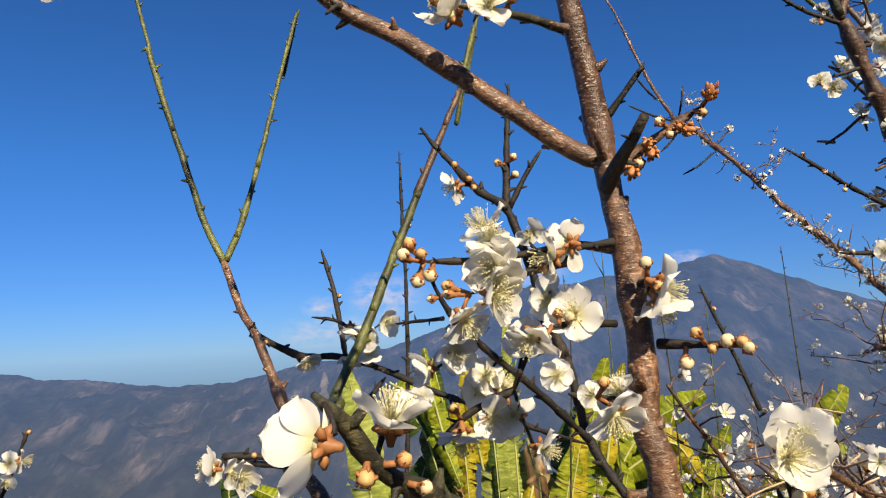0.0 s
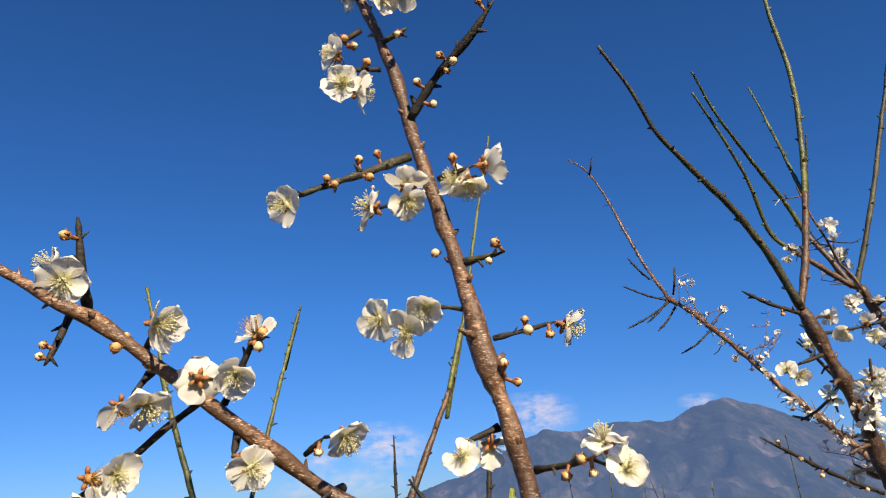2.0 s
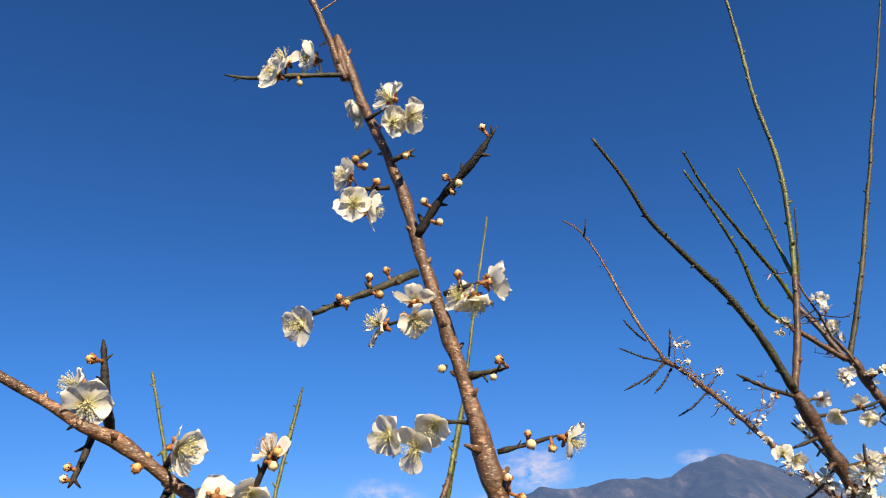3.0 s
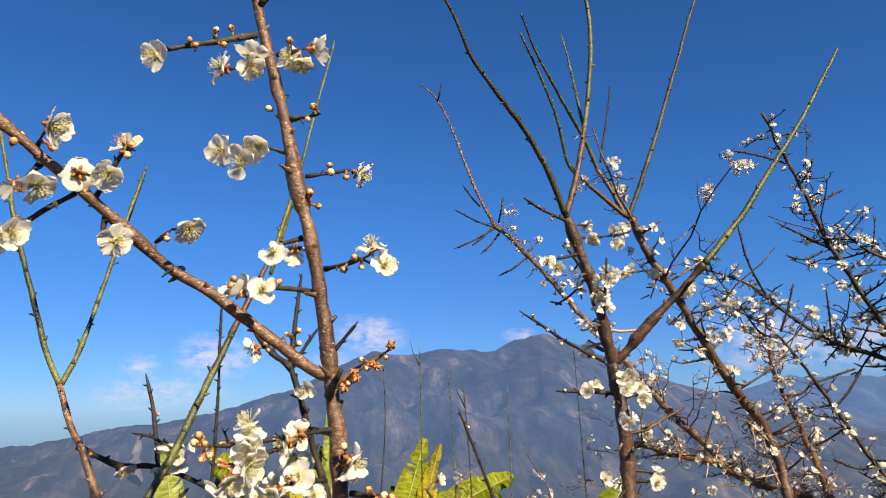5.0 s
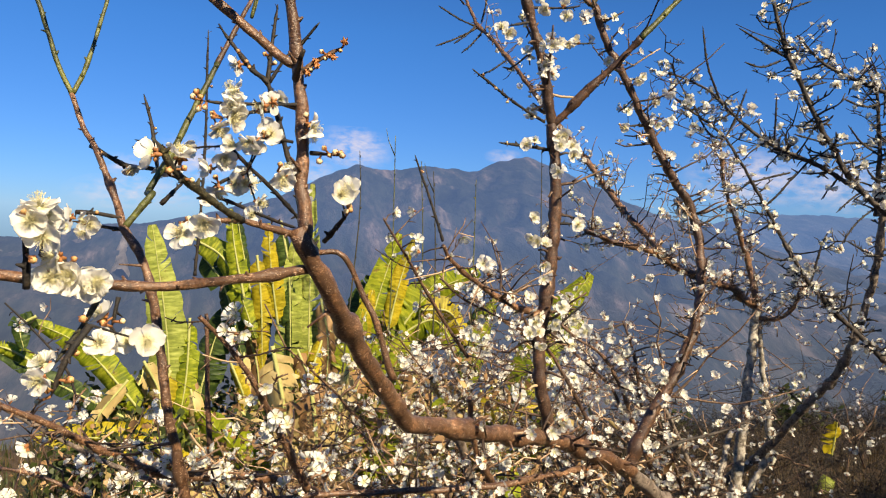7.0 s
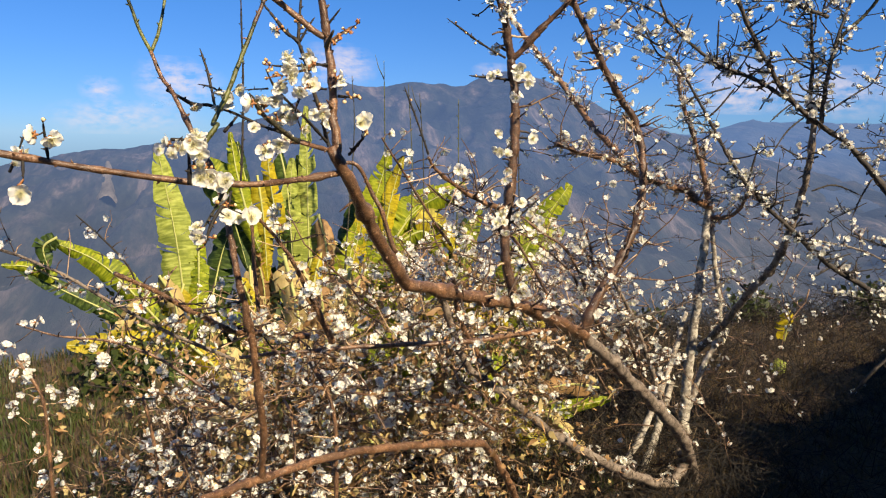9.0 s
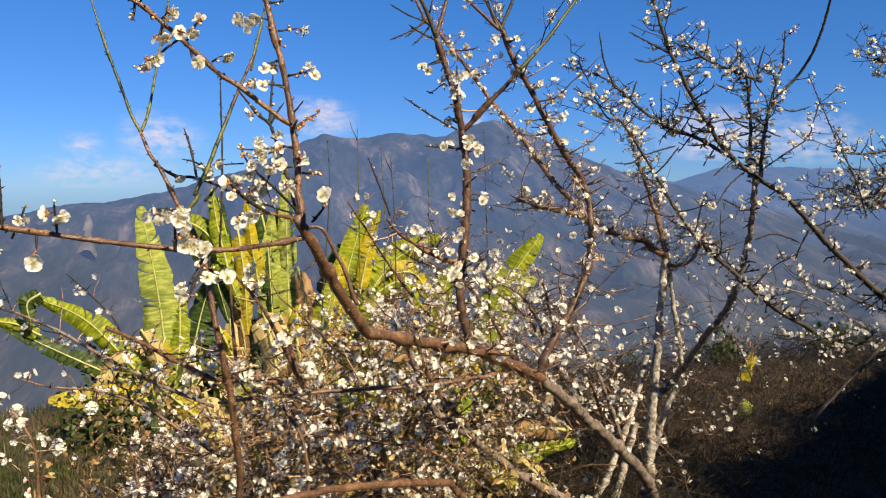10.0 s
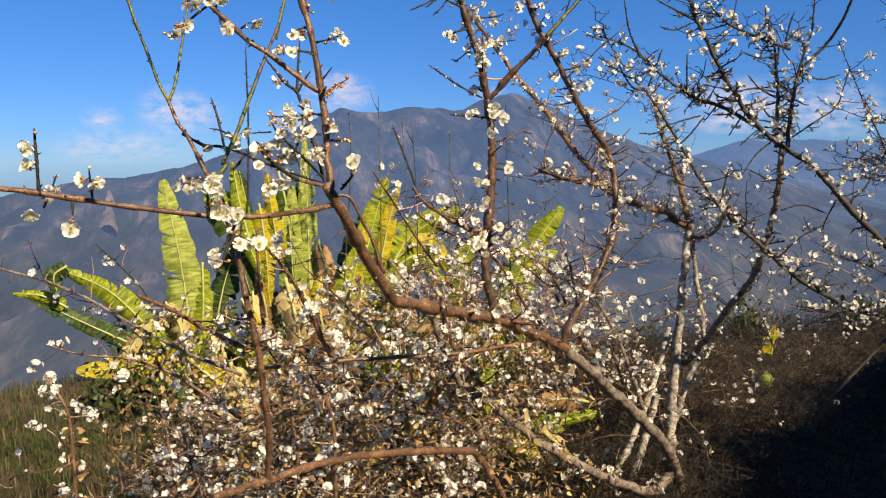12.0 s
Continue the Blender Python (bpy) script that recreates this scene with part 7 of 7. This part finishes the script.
for k, (x, y, z0, z1, lean, fork) in enumerate(((0.545, 3.0, 1.54, 1.85, 0.03, 0), (0.706, 3.0, 1.41, 1.93, -0.02, 1), (0.832, 3.0, 1.35, 1.82, -0.06, 0),
                                               (1.423, 3.0, 1.20, 1.92, -0.12, 0), (1.10, 3.0, 1.3, 1.75, 0.0, 0), (0.80, 2.6, 1.35, 1.75, -0.08, 1))):
    sapling(x, y, z0, z1, lean, fork, 40 + k)


# ---- low shrub at the edge of the slope ----
def shrub(base, r, n, label, seed):
    rng = random.Random(seed)
    ob = tagged(new("shrub"), label, "shrub", group="shrubs on the slope")
    ob.location = base
    b = Vector(base)
    LV, LF = [], []
    for _ in range(14):
        d = (rand_dir(rng) + Vector((0, 0, 1.1))).normalized()
        ln = r * rng.uniform(0.7, 1.2)
        path = [b + d * ln * s + 0.05 * r * rand_dir(rng) * s for s in (0, 0.3, 0.6, 1.0)]
        V, F = [], []
        sweep(V, F, path, [0.012, 0.009, 0.006, 0.003], 5)
        piece("stem", mesh_of("stem", V, F, [TWIG]), ob)
        for _ in range(n // 14):
            s = rng.uniform(0.25, 1.0)
            p = b + d * ln * s + 0.30 * r * rand_dir(rng)
            a = rand_dir(rng)
            c = a.cross(rand_dir(rng)).normalized()
            l, w = rng.uniform(0.04, 0.10), rng.uniform(0.012, 0.028)
            o = len(LV)
            LV += [tuple(p), tuple(p + a * l * 0.5 + c * w), tuple(p + a * l), tuple(p + a * l * 0.5 - c * w)]
            LF.append((o, o + 1, o + 2, o + 3))
    tagged(piece("foliage", mesh_of("foliage", LV, LF, [WEED], None, False), ob), kind="stuff")


# near shrubs: added dark backing for shaded gaps behind twigs and bananas
for k, (x, y, r) in enumerate(((-0.15, 3.9, 0.5), (0.35, 4.3, 0.6), (0.9, 4.0, 0.5), (1.5, 4.2, 0.55), (-0.7, 4.4, 0.4), (4.6, 5.0, 0.45), (5.6, 4.6, 0.55), (3.9, 5.6, 0.35), (6.4, 4.2, 0.6), (5.2, 5.8, 0.4), (-0.75, 5.1, 0.5), (-0.15, 5.6, 0.65), (0.6, 5.6, 0.6))):
    far = x > 3
    shrub((x, y, ground_z(x, y) - 0.02), r * (0.7 if far else 1.0), 240 if far else 900, "bare-twigged dark shrub on the shaded slope" if far else "dark green leafy shrub added on the terrace edge to fill shaded gaps", 90 + k)
banana_plant((3.73, 3.65, ground_z(3.73, 3.65) - 0.02), 0.10, "small banana sucker with one yellowing leaf in the shade", [
    (LEAF_YELLOW, (3.74, 3.60, 0.14), (3.715, 3.55, 0.28), (3.70, 3.52, 0.38), 0.15)])


# ---- grass and weeds on the terrace and the slope ----
def grass(name, label, mat, n, place, height, seed):
    rng = random.Random(seed)
    V, F = [], []
    for _ in range(n):
        x, y = place(rng)
        z = ground_z(x, y)
        for _ in range(rng.randint(3, 6)):
            h, a, l = height * rng.uniform(0.4, 1.2), rng.uniform(0, 6.28), rng.uniform(0.2, 0.9)
            w = h * rng.uniform(0.02, 0.05)
            c, s = math.cos(a), math.sin(a)
            bx, by = x + rng.uniform(-0.04, 0.04), y + rng.uniform(-0.04, 0.04)
            o = len(V)
            V += [(bx - w * s, by + w * c, z - 0.01), (bx + w * s, by - w * c, z - 0.01),
                  (bx + c * h * l * 0.4 + w * s * 0.7, by + s * h * l * 0.4 - w * c * 0.7, z + h * 0.6), (bx + c * h * l * 0.4 - w * s * 0.7, by + s * h * l * 0.4 + w * c * 0.7, z + h * 0.6),
                  (bx + c * h * l, by + s * h * l, z + h * (1 - 0.3 * l))]
            F += [(o, o + 1, o + 2, o + 3), (o + 3, o + 2, o + 4)]
    tagged(new(name, mesh_of(name, V, F, [mat], None, False)), label, "grass", kind="stuff")


grass("dry_grass", "dry brown grass and litter under the plum trees", DRY_GRASS, 12000, lambda r: (r.gauss(1.8, 3.0), r.gauss(2.6, 2.6)), 0.09, 61)


def brushwood(n, place, seed):
    """Dead stalks and fallen twigs that lie across each other."""
    rng = random.Random(seed)
    V, F = [], []
    for _ in range(n):
        x, y = place(rng)
        a = Vector((x, y, ground_z(x, y) - 0.01 + 0.18 * rng.random() ** 2))
        d = rand_dir(rng)
        d = Vector((d.x, d.y, abs(d.z) * 0.6 + 0.05)).normalized() * rng.uniform(0.08, 0.34)
        c = Vector((rng.uniform(-0.06, 0.06), rng.uniform(-0.06, 0.06), rng.uniform(-0.02, 0.07)))
        r = rng.uniform(0.0009, 0.0026)
        sweep(V, F, [a, a + d * 0.5 + c, a + d], [r, r * 0.8, r * 0.4], 3)
    tagged(new("dry_brush", mesh_of("dry_brush", V, F, [SHADY_BRUSH])), "tangle of dead brown stalks darkened in colour to shade the slope", "brushwood", kind="stuff")


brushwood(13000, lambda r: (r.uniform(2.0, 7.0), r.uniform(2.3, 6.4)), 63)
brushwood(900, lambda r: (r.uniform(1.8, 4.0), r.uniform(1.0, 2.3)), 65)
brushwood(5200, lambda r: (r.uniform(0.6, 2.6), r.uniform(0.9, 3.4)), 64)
# tall grass out of view, added to break up the bank's shadow edge
grass("shadow_grass", "unseen tall dry grass added on the bank to fray its shadow", DRY_GRASS, 1300, lambda r: (max(3.7, r.gauss(5.2, 0.9)), min(0.8, r.gauss(-0.8, 1.0))), 0.30, 66)
grass("green_weeds", "low dark green weeds on the terrace edge", WEED, 6000, lambda r: (min(1.6, r.gauss(-0.8, 1.6)), r.gauss(3.4, 1.5)), 0.09, 62)


# ---- bare rock face on the far hillside ----
def rock_face():
    V, F, nu, nv = [], [], 18, 8
    top, foot = Vector((-448.0, 2666.0, -100.0)), Vector((-388.0, 2250.0, -184.0))
    for i in range(nu + 1):
        u = i / nu
        m = top.lerp(foot, u)
        half = (11 + 15 * u ** 0.7) * (1 + 0.35 * noise.noise((u * 5, 2, 0)))
        for j in range(nv + 1):
            v = j / nv * 2 - 1
            V.append((m.x + half * v + 4 * noise.noise((u * 9, v * 2, 1)), m.y + 3 * v, m.z + 9 * (1 - v * v) + 5 * noise.noise((u * 11, v * 3, 5)) - 14 * abs(v) ** 3))
    for i in range(nu):
        for j in range(nv):
            k = i * (nv + 1) + j
            F.append((k, k + nv + 1, k + nv + 2, k + 1))
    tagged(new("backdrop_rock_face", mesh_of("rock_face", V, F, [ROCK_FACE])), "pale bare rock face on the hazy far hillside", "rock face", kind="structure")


rock_face()

# ---- clouds over the ridge ----
CLOUDS = ((6.0, 5.4, 6.5, 3.0), (-7.5, 1.1, 13.6, 2.4), (-4.9, 3.7, 6.5, 3.6), (-9.7, 3.0, 3.6, 1.8), (35.6, 4.0, 10.1, 4.1), (42.1, 3.4, 10.7, 3.6), (7.0, 5.1, 6.5, 3.0), (3.6, 3.0, 5.3, 2.4), (36.4, 3.7, 8.3, 3.6), (-3.3, 3.5, 6.5, 3.0), (18.3, 5.1, 3.6, 1.1))
for az, el, wide, high in CLOUDS:
    cloud(az, el, wide, high)
